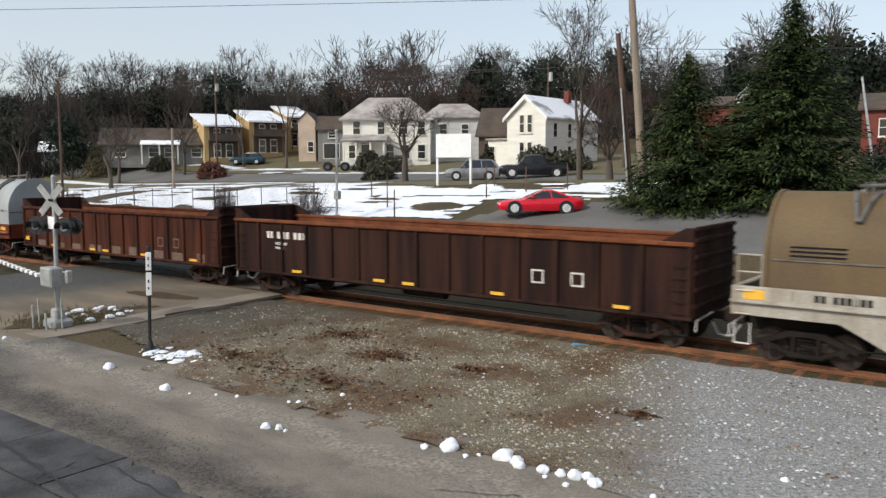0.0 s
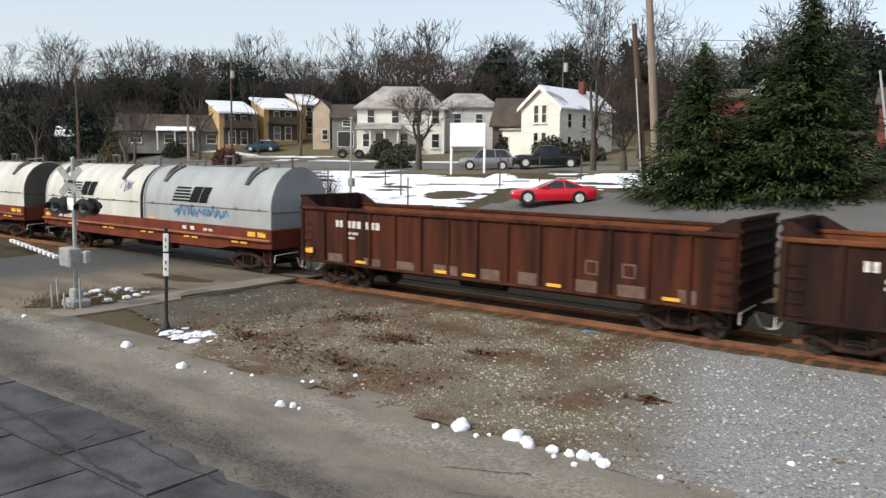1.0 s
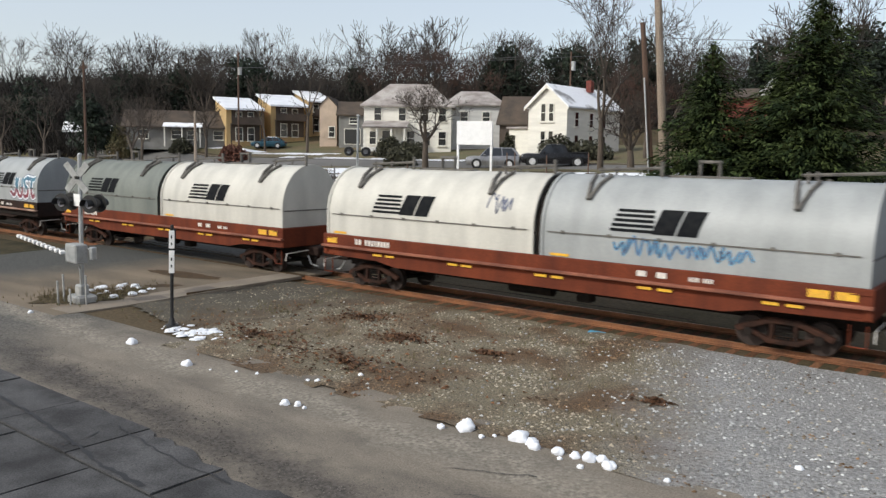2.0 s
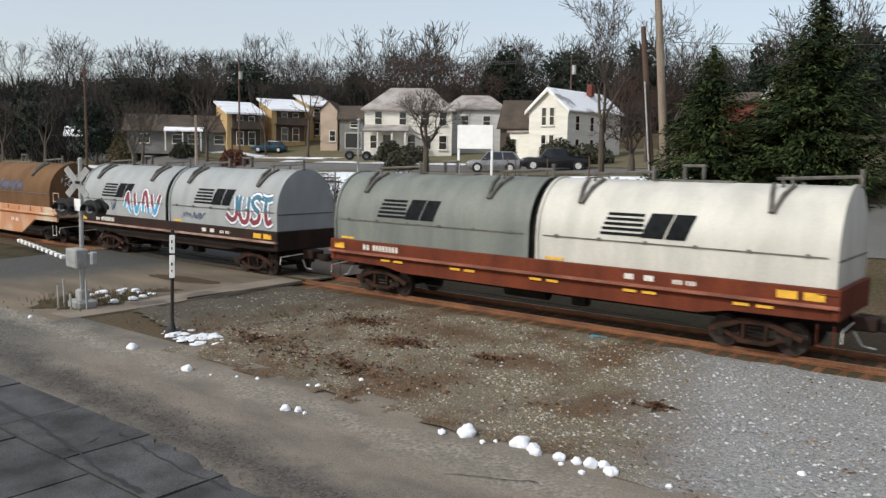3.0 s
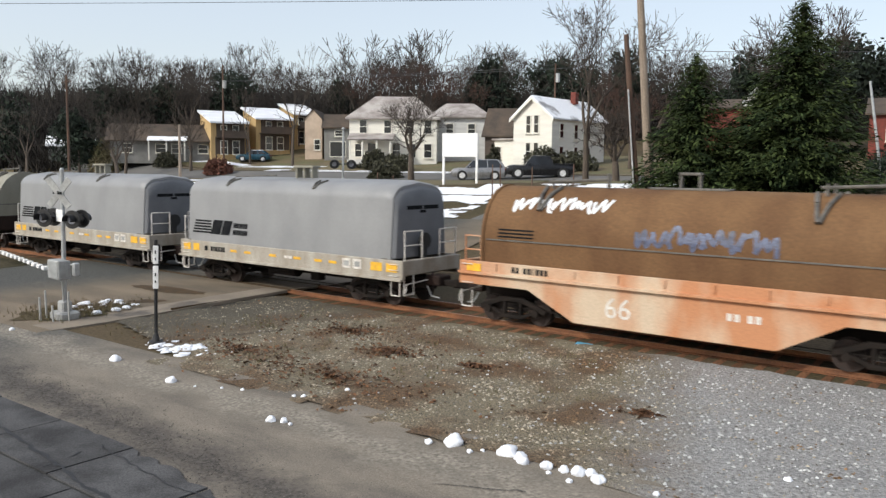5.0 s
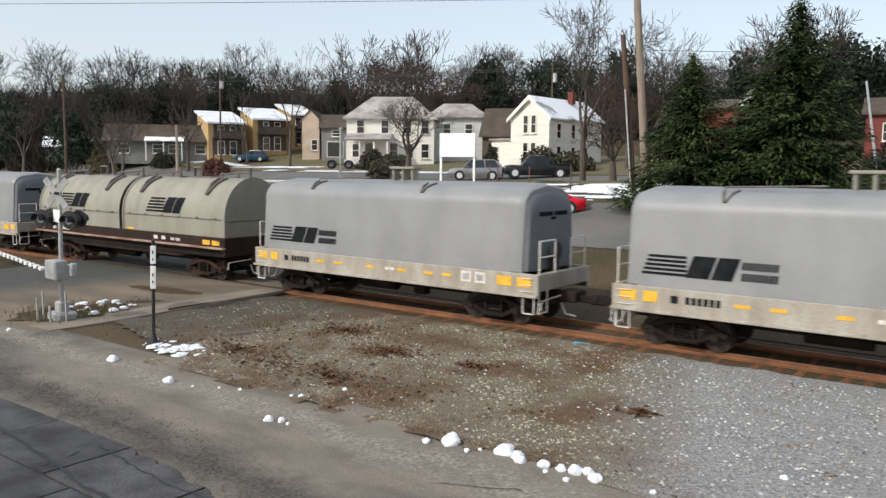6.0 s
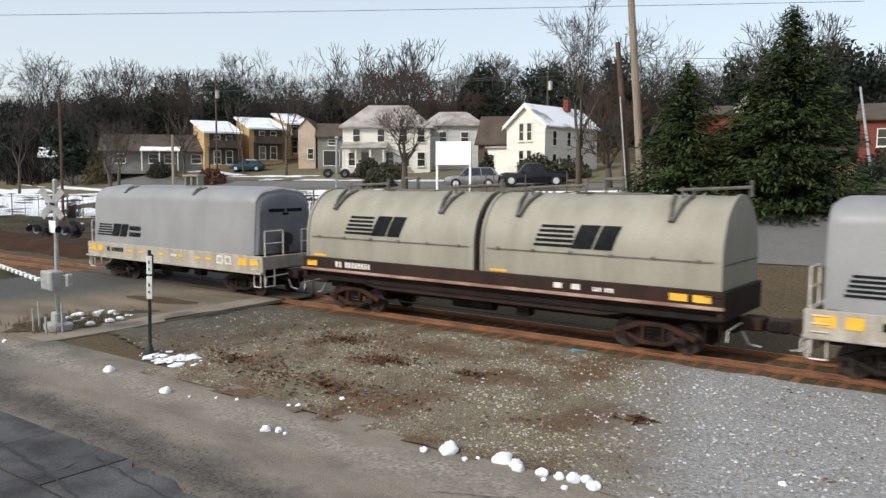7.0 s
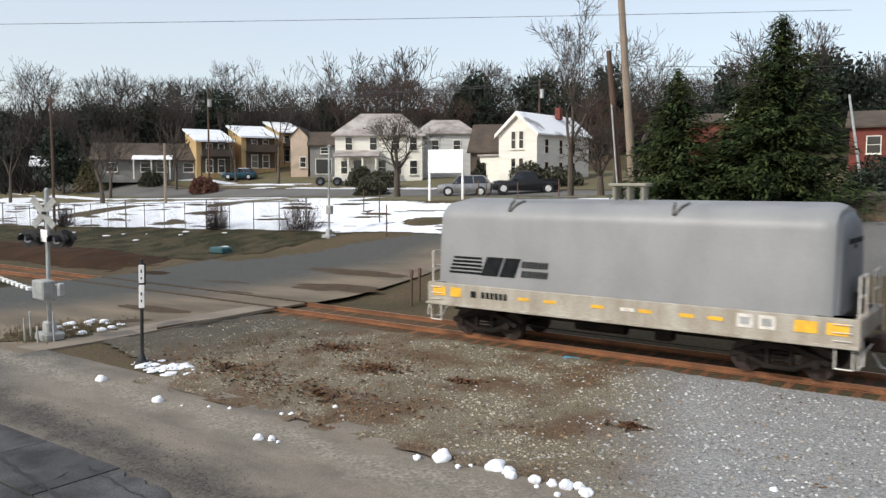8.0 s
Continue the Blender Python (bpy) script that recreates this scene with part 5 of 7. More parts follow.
def crossing_signal(label, m, height, lamp_z, box, turn):
    t = thing("crossing_signal", label, "railway signal", m, "crossing signals")
    part("mast", Geo().tube((0, 0, 0), (0, 0, height), 0.075, 0.07, n=12), M["galv"], t)
    part("mast_cap", Geo().tube((0, 0, height), (0, 0, height + 0.06), 0.085, 0.03, n=12), M["galv"], t)
    part("base", Geo().box((0, 0, 0.12), (0.75, 0.7, 0.3), 0.06).box((0, 0, 0.42), (0.36, 0.36, 0.4), 0.05), M["alu"], t, "worn concrete and iron base")
    head = part("cross_arm", Geo().tube((-0.62, 0, lamp_z), (0.62, 0, lamp_z), 0.04, n=8), M["black"], t, at=pose(0, 0, 0, 0, 0, turn))
    for x in (-0.55, 0.55):
        lamp_head(head, x, lamp_z - 0.02, 1, -1)
        lamp_head(head, x, lamp_z - 0.02, 1, 1)
    if box:
        for a in (-1, 1):
            c = Geo().box((0, 0, 0), (1.22, 0.03, 0.23), 0.01, Matrix.Rotation(radians(48 * a), 3, "Y"))
            part("crossbuck_blade", c, M["alu"], t, "weathered grey-white crossbuck blade", at=pose(0, -0.1 - 0.03 * (a > 0), height - 0.75, 0, 0, turn))
        bars(t, -0.32, height - 0.75, -0.16, [0.6], 0.09, M["logo"], "dark lettering as bars")
        part("track_sign", Geo().box((0.0, -0.11, height - 1.5), (0.42, 0.03, 0.4), 0.02), M["white"], t, "small white sign")
        cab = part("relay_cabinet", Geo().box((0.22, -0.28, 1.72), (0.72, 0.42, 0.62), 0.03), M["alu"], t, "grey steel relay cabinet")
        part("cabinet_door", Geo().box((0.22, -0.495, 1.72), (0.62, 0.02, 0.52), 0.01), M["galv"], cab)
        part("conduit", Geo().tube((0.22, -0.2, 1.4), (0.08, -0.05, 0.4), 0.03, n=6), M["galv"], t)
        part("side_box", Geo().box((0.95, -0.1, 1.78), (0.16, 0.2, 0.42), 0.03).tube((0.55, -0.1, 1.9), (0.95, -0.1, 1.9), 0.025, n=6), M["galv"], t)
    else:
        part("junction_box", Geo().box((0.16, -0.1, 1.9), (0.42, 0.3, 0.55), 0.03), M["alu"], t)
        part("bell", Geo().tube((0, 0, height), (0, 0, height + 0.12), 0.16, 0.05, n=12), M["alu"], t)
    return t


crossing_signal("silver crossing signal with crossbuck, black flashers and cabinet", upright(-26.2, 13.45, -0.15, 1.6, 0), 4.95, 3.38, True, 22)
crossing_signal("crossing signal mast with black flashers beyond the track", upright(-37.5, 37.95, ground_z(-37.5, 37.95) - 0.1, 1, 0), 6.0, 3.75, False, 40)
for x, y, h in ((-26.75, 13.1, 0.95), (-26.45, 12.75, 0.8), (-25.75, 13.35, 1.0), (-26.0, 12.95, 0.55)):
    t = thing("stake", "short rusty steel stake beside the signal base", "stake", upright(x, y, -0.16, random.Random(x).uniform(-4, 4), 2), "stakes by the signal")
    part("shaft", Geo().box((0, 0, h / 2), (0.07, 0.05, h), 0.01), M["alu"], t)

post = thing("marker_post", "black steel marker post with white panels, standing in snow", "post", upright(-20.65, 13.25, -0.16, 2.4, 0))
part("shaft", Geo().tube((0, 0, 0), (0, 0, 3.02), 0.05, n=12), M["black"], post)
part("foot", Geo().tube((0, 0, 0), (0, 0, 0.08), 0.21, 0.19, n=16).tube((0, 0, 0.08), (0, 0, 0.3), 0.12, 0.06, n=12), M["black"], post)
for z0, z1 in ((1.62, 2.28), (2.34, 2.86)):
    p = part("panel", Geo().box((0, -0.06, (z0 + z1) / 2), (0.15, 0.05, z1 - z0), 0.01), M["white"], post, "white sign panel", at=pose(0, 0, 0, 0, 0, 52))
    bars(p, -0.03, (z0 + z1) / 2 + 0.08, -0.09, [0.05], 0.09, M["logo"], "dark marks as bars")
    bars(p, -0.03, (z0 + z1) / 2 - 0.12, -0.09, [0.05], 0.07, M["logo"], "dark marks as bars")
part("back_panel", Geo().box((0.02, 0.05, 2.58), (0.17, 0.05, 0.62), 0.01), M["black"], post, at=pose(0, 0, 0, 0, 0, 52))

# white-painted blocks that edge the road
for i in range(11):
    t = i / 10
    b = part("edging_block", Geo().box((0, 0, 0.1), (0.34, 0.26, 0.2), 0.05), M["white"], at=pose(-46.5 + 8.3 * t, 20.4 - 1.7 * t, cross_z(-46.5 + 8.3 * t, 20.4 - 1.7 * t), 0, 0, -12 + 5 * math.sin(i)))
    tagged(b, "white-painted concrete edging block, chipped", "block", "blocks along the road")

rng = random.Random(31)


def lump(name, x, y, z, r, material, label, category, seed, flat=0.75, group=""):
    """A rounded irregular lump: a small sphere pushed about by noise."""
    bm = bmesh.new()
    bmesh.ops.create_icosphere(bm, subdivisions=3, radius=1.0)
    for v in bm.verts:
        k = 1 + 0.38 * noise.noise(v.co * 1.3 + Vector((seed * 3.7, seed, 0))) + 0.16 * noise.noise(v.co * 3.5 + Vector((seed, 0, 5)))
        v.co = Vector((v.co.x * k * r, v.co.y * k * r, max(v.co.z, -0.45) * k * r * flat))
    me = bpy.data.meshes.new(name)
    bm.to_mesh(me)
    bm.free()
    me.materials.append(material)
    me.polygons.foreach_set("use_smooth", [True] * len(me.polygons))
    ob = new(name, me)
    ob.matrix_basis = pose(x, y, z + 0.28 * r * flat, 0, 0, seed * 77)
    return tagged(ob, label, category, group)


LUMPS = ((-19.65, 11.4, 0.17), (-16.7, 11.1, 0.16), (-12.55, 10.62, 0.12), (-12.3, 10.75, 0.10), (-12.05, 10.7, 0.06), (-8.83, 11.86, 0.22), (-9.25, 11.62, 0.10), (-7.75, 12.05, 0.22), (-7.45, 12.0, 0.15), (-7.3, 11.85, 0.14), (-6.85, 11.9, 0.14), (-6.55, 11.95, 0.12), (-6.3, 12.0, 0.17), (-6.1, 12.1, 0.13), (-5.86, 11.9, 0.15), (-6.25, 11.6, 0.07), (-6.7, 11.7, 0.06), (-8.35, 11.7, 0.07), (-15.3, 11.5, 0.05), (-14.8, 11.7, 0.06), (-13.3, 12.2, 0.08), (-13.5, 12.1, 0.06), (-12.9, 13.2, 0.08), (-15.9, 11.2, 0.04), (-8.2, 11.9, 0.05), (-4.9, 12.0, 0.07), (-3.4, 13.9, 0.10), (-25.7, 11.5, 0.10), (-3.2, 13.7, 0.05))
for i, (x, y, r) in enumerate(LUMPS):
    lump("snow_lump", x, y, ground_z(x, y) + 0.05, r * 0.78, M["snow"], "lump of old white snow on the roadside", "snow lump", i + 1, 0.85, "snow lumps along the road")
for i in range(84):
    a, d = rng.uniform(0, 6.28), rng.random() ** 0.6
    x, y = -19.75 + 1.35 * d * math.cos(a) - 0.25 * d * math.sin(a), 13.35 + 0.55 * d * math.sin(a) + 0.12 * (rng.random() - 0.5)
    if i > 52:
        x += rng.uniform(-0.3, 1.5)
        y += rng.uniform(-0.35, 0.25)
    lump("snow_lump", x, y, ground_z(x, y) + 0.03, rng.uniform(0.06, 0.2) * (0.42 if i > 34 else 1), M["snow"], "thin crusted snow melting round the post", "snow lump", i + 60, 0.28, "snow round the post")
for i in range(13):
    x, y = rng.uniform(-75, -42), rng.uniform(33, 38.5)
    lump("snow_lump", x, y, ground_z(x, y) + 0.03, rng.uniform(0.1, 0.3), M["snow"], "leftover patch of snow in the weeds", "snow lump", i + 200, 0.25, "snow patches before the fence")
for i in range(20):
    x, y = rng.uniform(-28.2, -25.9), rng.uniform(14.2, 16.2)
    lump("snow_lump", x, y, cross_z(x, y) + 0.08, rng.uniform(0.06, 0.2), M["snow"], "small heap of snow on the island", "snow lump", i + 120, 0.5, "snow on the island")


def leaf_pile(x, y, rx, ry, n, label):
    g = Geo()
    for k in range(n):
        a, d = rng.uniform(0, 6.28), abs(rng.gauss(0, 0.55)) * (1 + 0.5 * math.sin(3 * rng.random()))
        px, py = x + rx * d * math.cos(a), y + ry * d * math.sin(a)
        z = bumpy(px, py) + 0.07 + 0.08 * max(1 - d, 0) * rng.random()
        s, t = rng.uniform(0.04, 0.09), rng.uniform(0, 6.28)
        g.add([(px - s * math.cos(t), py - s * math.sin(t), z), (px + s * math.sin(t) * 0.5, py - s * math.cos(t) * 0.5, z + 0.05), (px + s * math.cos(t), py + s * math.sin(t), z + rng.uniform(-0.01, 0.05)), (px - s * math.sin(t) * 0.5, py + s * math.cos(t) * 0.5, z + 0.01)], [(0, 1, 2, 3)])
    tagged(part("leaf_pile", g, M["leaf"], fix=False), label, "leaves", "", "stuff")


leaf_pile(-14.7, 16.7, 0.75, 0.42, 420, "drift of dark dead leaves on the gravel")
leaf_pile(-11.9, 16.9, 0.5, 0.25, 200, "small drift of dark dead leaves on the gravel")
leaf_pile(-6.8, 15.8, 0.28, 0.2, 130, "small drift of dark dead leaves on the gravel")
leaf_pile(-18.2, 14.3, 2.4, 0.8, 260, "scattered brown dead leaves on the gravel")
leaf_pile(-14.0, 13.8, 3.5, 1.4, 420, "scattered brown dead leaves on the gravel")
leaf_pile(-17.5, 18.0, 3.5, 1.4, 380, "scattered rust-brown dead leaves on the gravel")
rag = part("plastic_scrap", Geo().box((0, 0, 0.03), (0.5, 0.3, 0.06), 0.02), M["blue"], at=pose(-11.0, 21.15, -0.2, 4, 3, 12))
tagged(rag, "scrap of light blue plastic beside the rail", "litter")
box = thing("utility_vault", "low dark utility box on the ground beside the crossing", "utility box", pose(-42.3, 33.0, ground_z(-42.3, 33)))
part("lid", Geo().box((0, 0, 0.2), (1.3, 0.9, 0.4), 0.08), M["teal"], box)
whip = thing("whistle_post", "low dark rusty post beside the track", "post", pose(-21.1, 26.2, -0.2), "posts by the track")
part("shaft", Geo().tube((0, 0, 0), (0, 0, 1.5), 0.05, n=8).box((0, 0, 1.45), (0.16, 0.1, 0.3), 0.02), M["poledark"], whip)
copy_thing(whip, pose(-21.3, 27.0, -0.2))

# dead grass tufts by gravel edge, island and bank
tuft = Geo()
for k in range(2600):
    zone = rng.random()
    if zone < 0.25:
        x, y = -27.2 + rng.gauss(0, 0.7), 14.3 + rng.gauss(0, 0.9)
        z = cross_z(x, y) + 0.08
    elif zone < 0.6:
        x, y = rng.uniform(-24, -6), rng.uniform(13, 20.4)
        z = bumpy(x, y) + 0.05
        if rough(x, y, 0.5, 8) < 0.1:
            continue
    else:
        x, y = rng.uniform(-90, -41), rng.choice((rng.gauss(31, 1.5), rng.uniform(33, 39)))
        z = ground_z(x, y) + 0.04
    h = rng.uniform(0.06, 0.2)
    a = rng.uniform(0, 6.28)
    for j in range(4):
        b = a + j * 1.6
        tuft.add([(x + 0.02 * math.cos(b), y + 0.02 * math.sin(b), z), (x + 0.02 * math.cos(b + 1), y + 0.02 * math.sin(b + 1), z), (x + h * 0.7 * math.cos(b + 0.5), y + h * 0.7 * math.sin(b + 0.5), z + h)], [(0, 1, 2)])
setting("grass_tufts", tuft, M["lawn"], "tufts of yellowed dead grass", "grass", "stuff", fix=False)


# ---- trees ----
def branches(rng, height, spread, trunk_r, fork=0.3, levels=5, shoots=0.45, min_r=0.012):
    """Segments (p, q, r0, r1, level) of a bare deciduous tree: a trunk that forks into limbs, each forking on, with side shoots."""
    segs = []

    def grow(p, d, length, r, level):
        n = 3
        for i in range(n):
            d = (d + Vector((rng.uniform(-1, 1), rng.uniform(-1, 1), rng.uniform(-0.5, 0.9))) * (0.05 if level == 0 else 0.16)).normalized()
            q = p + d * (length / n)
            r1 = max(r * 0.90, min_r)
            segs.append((p, q, r, r1, level))
            p, r = q, r1
            if 0 < level < levels and rng.random() < shoots:
                side = d.orthogonal().normalized()
                side.rotate(Matrix.Rotation(rng.uniform(0, 6.28), 3, d))
                grow(p.copy(), (d * 0.6 + side * 0.9).normalized(), length * rng.uniform(0.4, 0.65), max(r * 0.4, min_r), max(level + 2, levels - 1))
        if level < levels:
            k = rng.choice((3, 4, 4)) if level == 0 else rng.choice((2, 2, 3))
            a0 = rng.uniform(0, 6.28)
            for j in range(k):
                side = d.orthogonal().normalized()
                side.rotate(Matrix.Rotation(a0 + 6.283 * j / k + rng.uniform(-0.4, 0.4), 3, d))
                nd = (d + side * spread * rng.uniform(0.55, 1.1) + Vector((0, 0, 0.10))).normalized()
                grow(p.copy(), nd, length * rng.uniform(0.62, 0.88), max(r * (0.74 if k == 2 else 0.64), min_r), level + 1)

    grow(Vector((0, 0, 0)), Vector((0, 0, 1)), height * fork, trunk_r, 0)
    k = height / max(q[1].z for q in segs)
    return [(p * k, q * k, a, b, lv) for p, q, a, b, lv in segs]


def tube_arrays(segs, sides=3):
    """The segments as arrays of vertices and quads, three-sided."""
    p = np.array([s[0] for s in segs])
    q = np.array([s[1] for s in segs])
    r = np.array([[s[2], s[3]] for s in segs])
    d = q - p
    d /= np.linalg.norm(d, axis=1)[:, None] + 1e-9
    ref = np.where(np.abs(d[:, 2:3]) > 0.9, np.array([[1.0, 0, 0]]), np.array([[0, 0, 1.0]]))
    u = np.cross(d, ref)
    u /= np.linalg.norm(u, axis=1)[:, None] + 1e-9
    w = np.cross(d, u)
    vs = []
    for end, rad in ((p, r[:, 0:1]), (q, r[:, 1:2])):
        for i in range(sides):
            a = 2 * math.pi * i / sides
            vs.append(end + (u * math.cos(a) + w * math.sin(a)) * rad)
    v = np.stack(vs, axis=1)
    base = np.arange(len(segs))[:, None] * (2 * sides)
    f = np.concatenate([base + np.array([[i, (i + 1) % sides, sides + (i + 1) % sides, sides + i]]) for i in range(sides)])
    return v.reshape(-1, 3), f


def arrays_mesh(name, v, f, material):
    me = bpy.data.meshes.new(name)
    me.vertices.add(len(v))
    me.vertices.foreach_set("co", np.asarray(v, dtype=np.float32).ravel())
    k = f.shape[1]
    me.loops.add(f.size)
    me.loops.foreach_set("vertex_index", f.ravel().astype(np.int32))
    me.polygons.add(len(f))
    me.polygons.foreach_set("loop_start", np.arange(0, f.size, k, dtype=np.int32))
    me.update(calc_edges=True)
    me.materials.append(material)
    return me


def bare_tree(label, x, y, height, spread, trunk_r, seed, levels=5, fork=0.3, shoots=0.45, min_r=0.015, group="bare trees by the street", twig="crownbark"):
    rng = random.Random(seed)
    segs = branches(rng, height, spread, trunk_r, fork, levels, shoots, min_r)
    t = thing("tree", label, "tree", pose(x, y, ground_z(x, y) - 0.15), group)
    v, f = tube_arrays([q for q in segs if q[4] == 0], 8)
    part("trunk", arrays_mesh("trunk", v, f, M["bark"]), None, t)
    limbs = []
    for q in segs:
        if q[4] == 1:
            if limbs and (limbs[-1][-1][1] - q[0]).length < 1e-6:
                limbs[-1].append(q)
            else:
                limbs.append([q])
    for limb in limbs:
        v, f = tube_arrays(limb, 6)
        part("limb", arrays_mesh("limb", v, f, M["bark"]), None, t)
    v, f = tube_arrays([q for q in segs if q[4] > 1], 3)
    part("crown", arrays_mesh("crown", v, f, M[twig]), None, t, "bare branching crown")
    return t


bare_tree("bare broad-crowned tree in front of the white houses", -46.3, 55.5, 7.9, 0.72, 0.32, 41, 6, 0.30, 0.8, 0.013)
bare_tree("tall bare maple beside the street", -27.3, 52.15, 13.6, 0.54, 0.25, 42, 6, 0.26, 0.9, 0.016)
bare_tree("tall bare tree behind the poles", -24.6, 57.5, 12.5, 0.60, 0.20, 43, 6, 0.28, 0.6, 0.013)
bare_tree("small dense bare tree by the lane", -24.7, 51.6, 5.6, 0.85, 0.30, 44, 6, 0.26, 0.9, 0.014)
bare_tree("dark bare tree by the ranch house", -84.3, 49.8, 9.0, 0.7, 0.28, 45, 6, 0.25, 0.4, 0.016)
bare_tree("tall thin bare tree between the houses", -76.3, 68.5, 15.5, 0.40, 0.2, 46, 5, 0.45, 0.5, 0.02)
bare_tree("bare tree behind the houses", -46.0, 92.0, 11.5, 0.55, 0.36, 47, 5, 0.22, 0.4, 0.024)
bare_tree("bare tree standing above the evergreens", -22.5, 92.0, 16.5, 0.6, 0.3, 48, 6, 0.42, 0.7, 0.028)
bare_tree("bare tree beside the tall spruce", 0.5, 74.0, 10.0, 0.6, 0.3, 49, 5, 0.4, 0.4, 0.02)
bare_tree("bare tree beside the pale houses", -85.0, 69.0, 10.5, 0.45, 0.16, 50, 5, 0.4, 0.4, 0.02)

for i, (x, y, hh) in enumerate(((-31.7, 69.1, 8.5), (-38.3, 79.3, 9.5), (-75.2, 92.3, 13.0), (-69.3, 94.4, 12.0), (-81.5, 90.9, 12.0))):
    bare_tree("dense red-brown bare tree behind the houses", x, y, hh, 0.7, 0.22, 280 + i, 6, 0.22, 0.6, 0.022, twig="redtwig")

# far woods on the hill, many trees in one mesh
protos = []
for i in range(7):
    r = random.Random(100 + i)
    protos.append(tube_arrays(branches(r, 1.0, r.uniform(0.52, 0.78), 0.018, r.uniform(0.24, 0.38), 5, 0.4, 0.0024), 3))
rng = random.Random(9)
vs, fs, k = [], [], 0
spots = []
for n in range(215):
    az = radians(rng.uniform(1, 71))
    d = 126 + 70 * rng.random() ** 1.5
    x, y = -d * math.sin(az), d * math.cos(az)
    if y < 56:
        continue
    spots.append((x, y))
    v, f = protos[rng.randrange(7)]
    h = (rng.uniform(9.5, 13.0) if n % 6 else rng.uniform(13.5, 16.5)) * (1.0 + 0.25 * noise.noise((x * 0.03, y * 0.03, 2)))
    a = rng.uniform(0, 6.28)
    rot = np.array([[math.cos(a), -math.sin(a), 0], [math.sin(a), math.cos(a), 0], [0, 0, 1]])
    vs.append((v @ rot.T) * np.array([h, h, h]) + np.array([x, y, ground_z(x, y) - 0.3]))
    fs.append(f + k)
    k += len(v)
tagged(part("woods", arrays_mesh("woods", np.concatenate(vs), np.concatenate(fs), M["barkfar"]), None), "bare deciduous woods on the far hillside", "woods", "", "stuff")

# brush under the woods: short upright twigs in clumps
segs = []
for n in range(5200):
    az = radians(rng.uniform(0, 72))
    d = 124 + 80 * rng.random()
    x, y = -d * math.sin(az), d * math.cos(az)
    if y < 54:
        continue
    z = ground_z(x, y)
    for j in range(7):
        h = rng.uniform(2.0, 5.0) if j < 5 else rng.uniform(4.0, 7.0)
        p = Vector((x + rng.uniform(-1, 1), y + rng.uniform(-1, 1), z - 0.1))
        q = p + Vector((rng.uniform(-0.7, 0.7), rng.uniform(-0.7, 0.7), 1)) * h
        segs.append((p, q, 0.11, 0.03, 1))
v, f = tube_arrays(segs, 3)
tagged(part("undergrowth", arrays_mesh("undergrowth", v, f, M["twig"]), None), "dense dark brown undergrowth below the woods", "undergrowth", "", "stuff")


def clump_cloud(rng, n, shape, size):
    """Many small bent leaf cards filling a crown; shape(rng) gives a place in it."""
    c = np.array([shape(rng) for _ in range(n)])
    a = np.array([[rng.gauss(0, 1) for _ in range(3)] for _ in range(n)])
    a /= np.linalg.norm(a, axis=1)[:, None]
    b = np.array([[rng.gauss(0, 1) for _ in range(3)] for _ in range(n)])
    b = np.cross(a, b)
    b /= np.linalg.norm(b, axis=1)[:, None]
    s = size * np.array([rng.uniform(0.6, 1.4) for _ in range(n)])[:, None]
    v = np.stack([c - a * s, c + b * s * 0.45, c + a * s, c - b * s * 0.45], axis=1).reshape(-1, 3)
    f = (np.arange(n)[:, None] * 4 + np.array([[0, 1, 2, 3]]))
    return v, f


def evergreen(label, x, y, height, radius, seed, group="far evergreens"):
    rng = random.Random(seed)
    t = thing("tree", label, "tree", pose(x, y, ground_z(x, y) - 0.2), group)
    part("trunk", Geo().tube((0, 0, 0), (0, 0, height * 0.9), 0.2, 0.05, n=7), M["bark"], t)
    lobes = [(Vector((rng.uniform(-0.5, 0.5) * radius, rng.uniform(-0.5, 0.5) * radius, height * rng.uniform(0.3, 0.9))), radius * rng.uniform(0.35, 0.65)) for _ in range(11)]

    def shape(r):
        c, q = lobes[r.randrange(len(lobes))]
        d = Vector((r.gauss(0, 1), r.gauss(0, 1), r.gauss(0, 0.8))).normalized() * q * r.random() ** 0.4
        return c + d

    v, f = clump_cloud(rng, 2600, shape, 0.32)
    part("crown", arrays_mesh("crown", v, f, M["pine"]), None, t, "dark evergreen crown")
    return t


for i, (x, y, h, r) in enumerate(((-72, 108, 14, 4.2), (-66, 112, 13, 4.0), (-58, 106, 13, 4.5), (-52, 112, 15, 3.6), (-78, 112, 12, 4), (-22, 104, 13, 4.4), (-17, 100, 12.5, 3.6), (-27, 108, 12, 3.4), (-8, 98, 12, 4), (-96, 98, 9, 3.4), (-125, 72, 9, 4), (-117, 76, 8, 4), (-36, 112, 13, 3))):
    evergreen("dark evergreen tree at the edge of the woods", x, y, h, r, 200 + i)


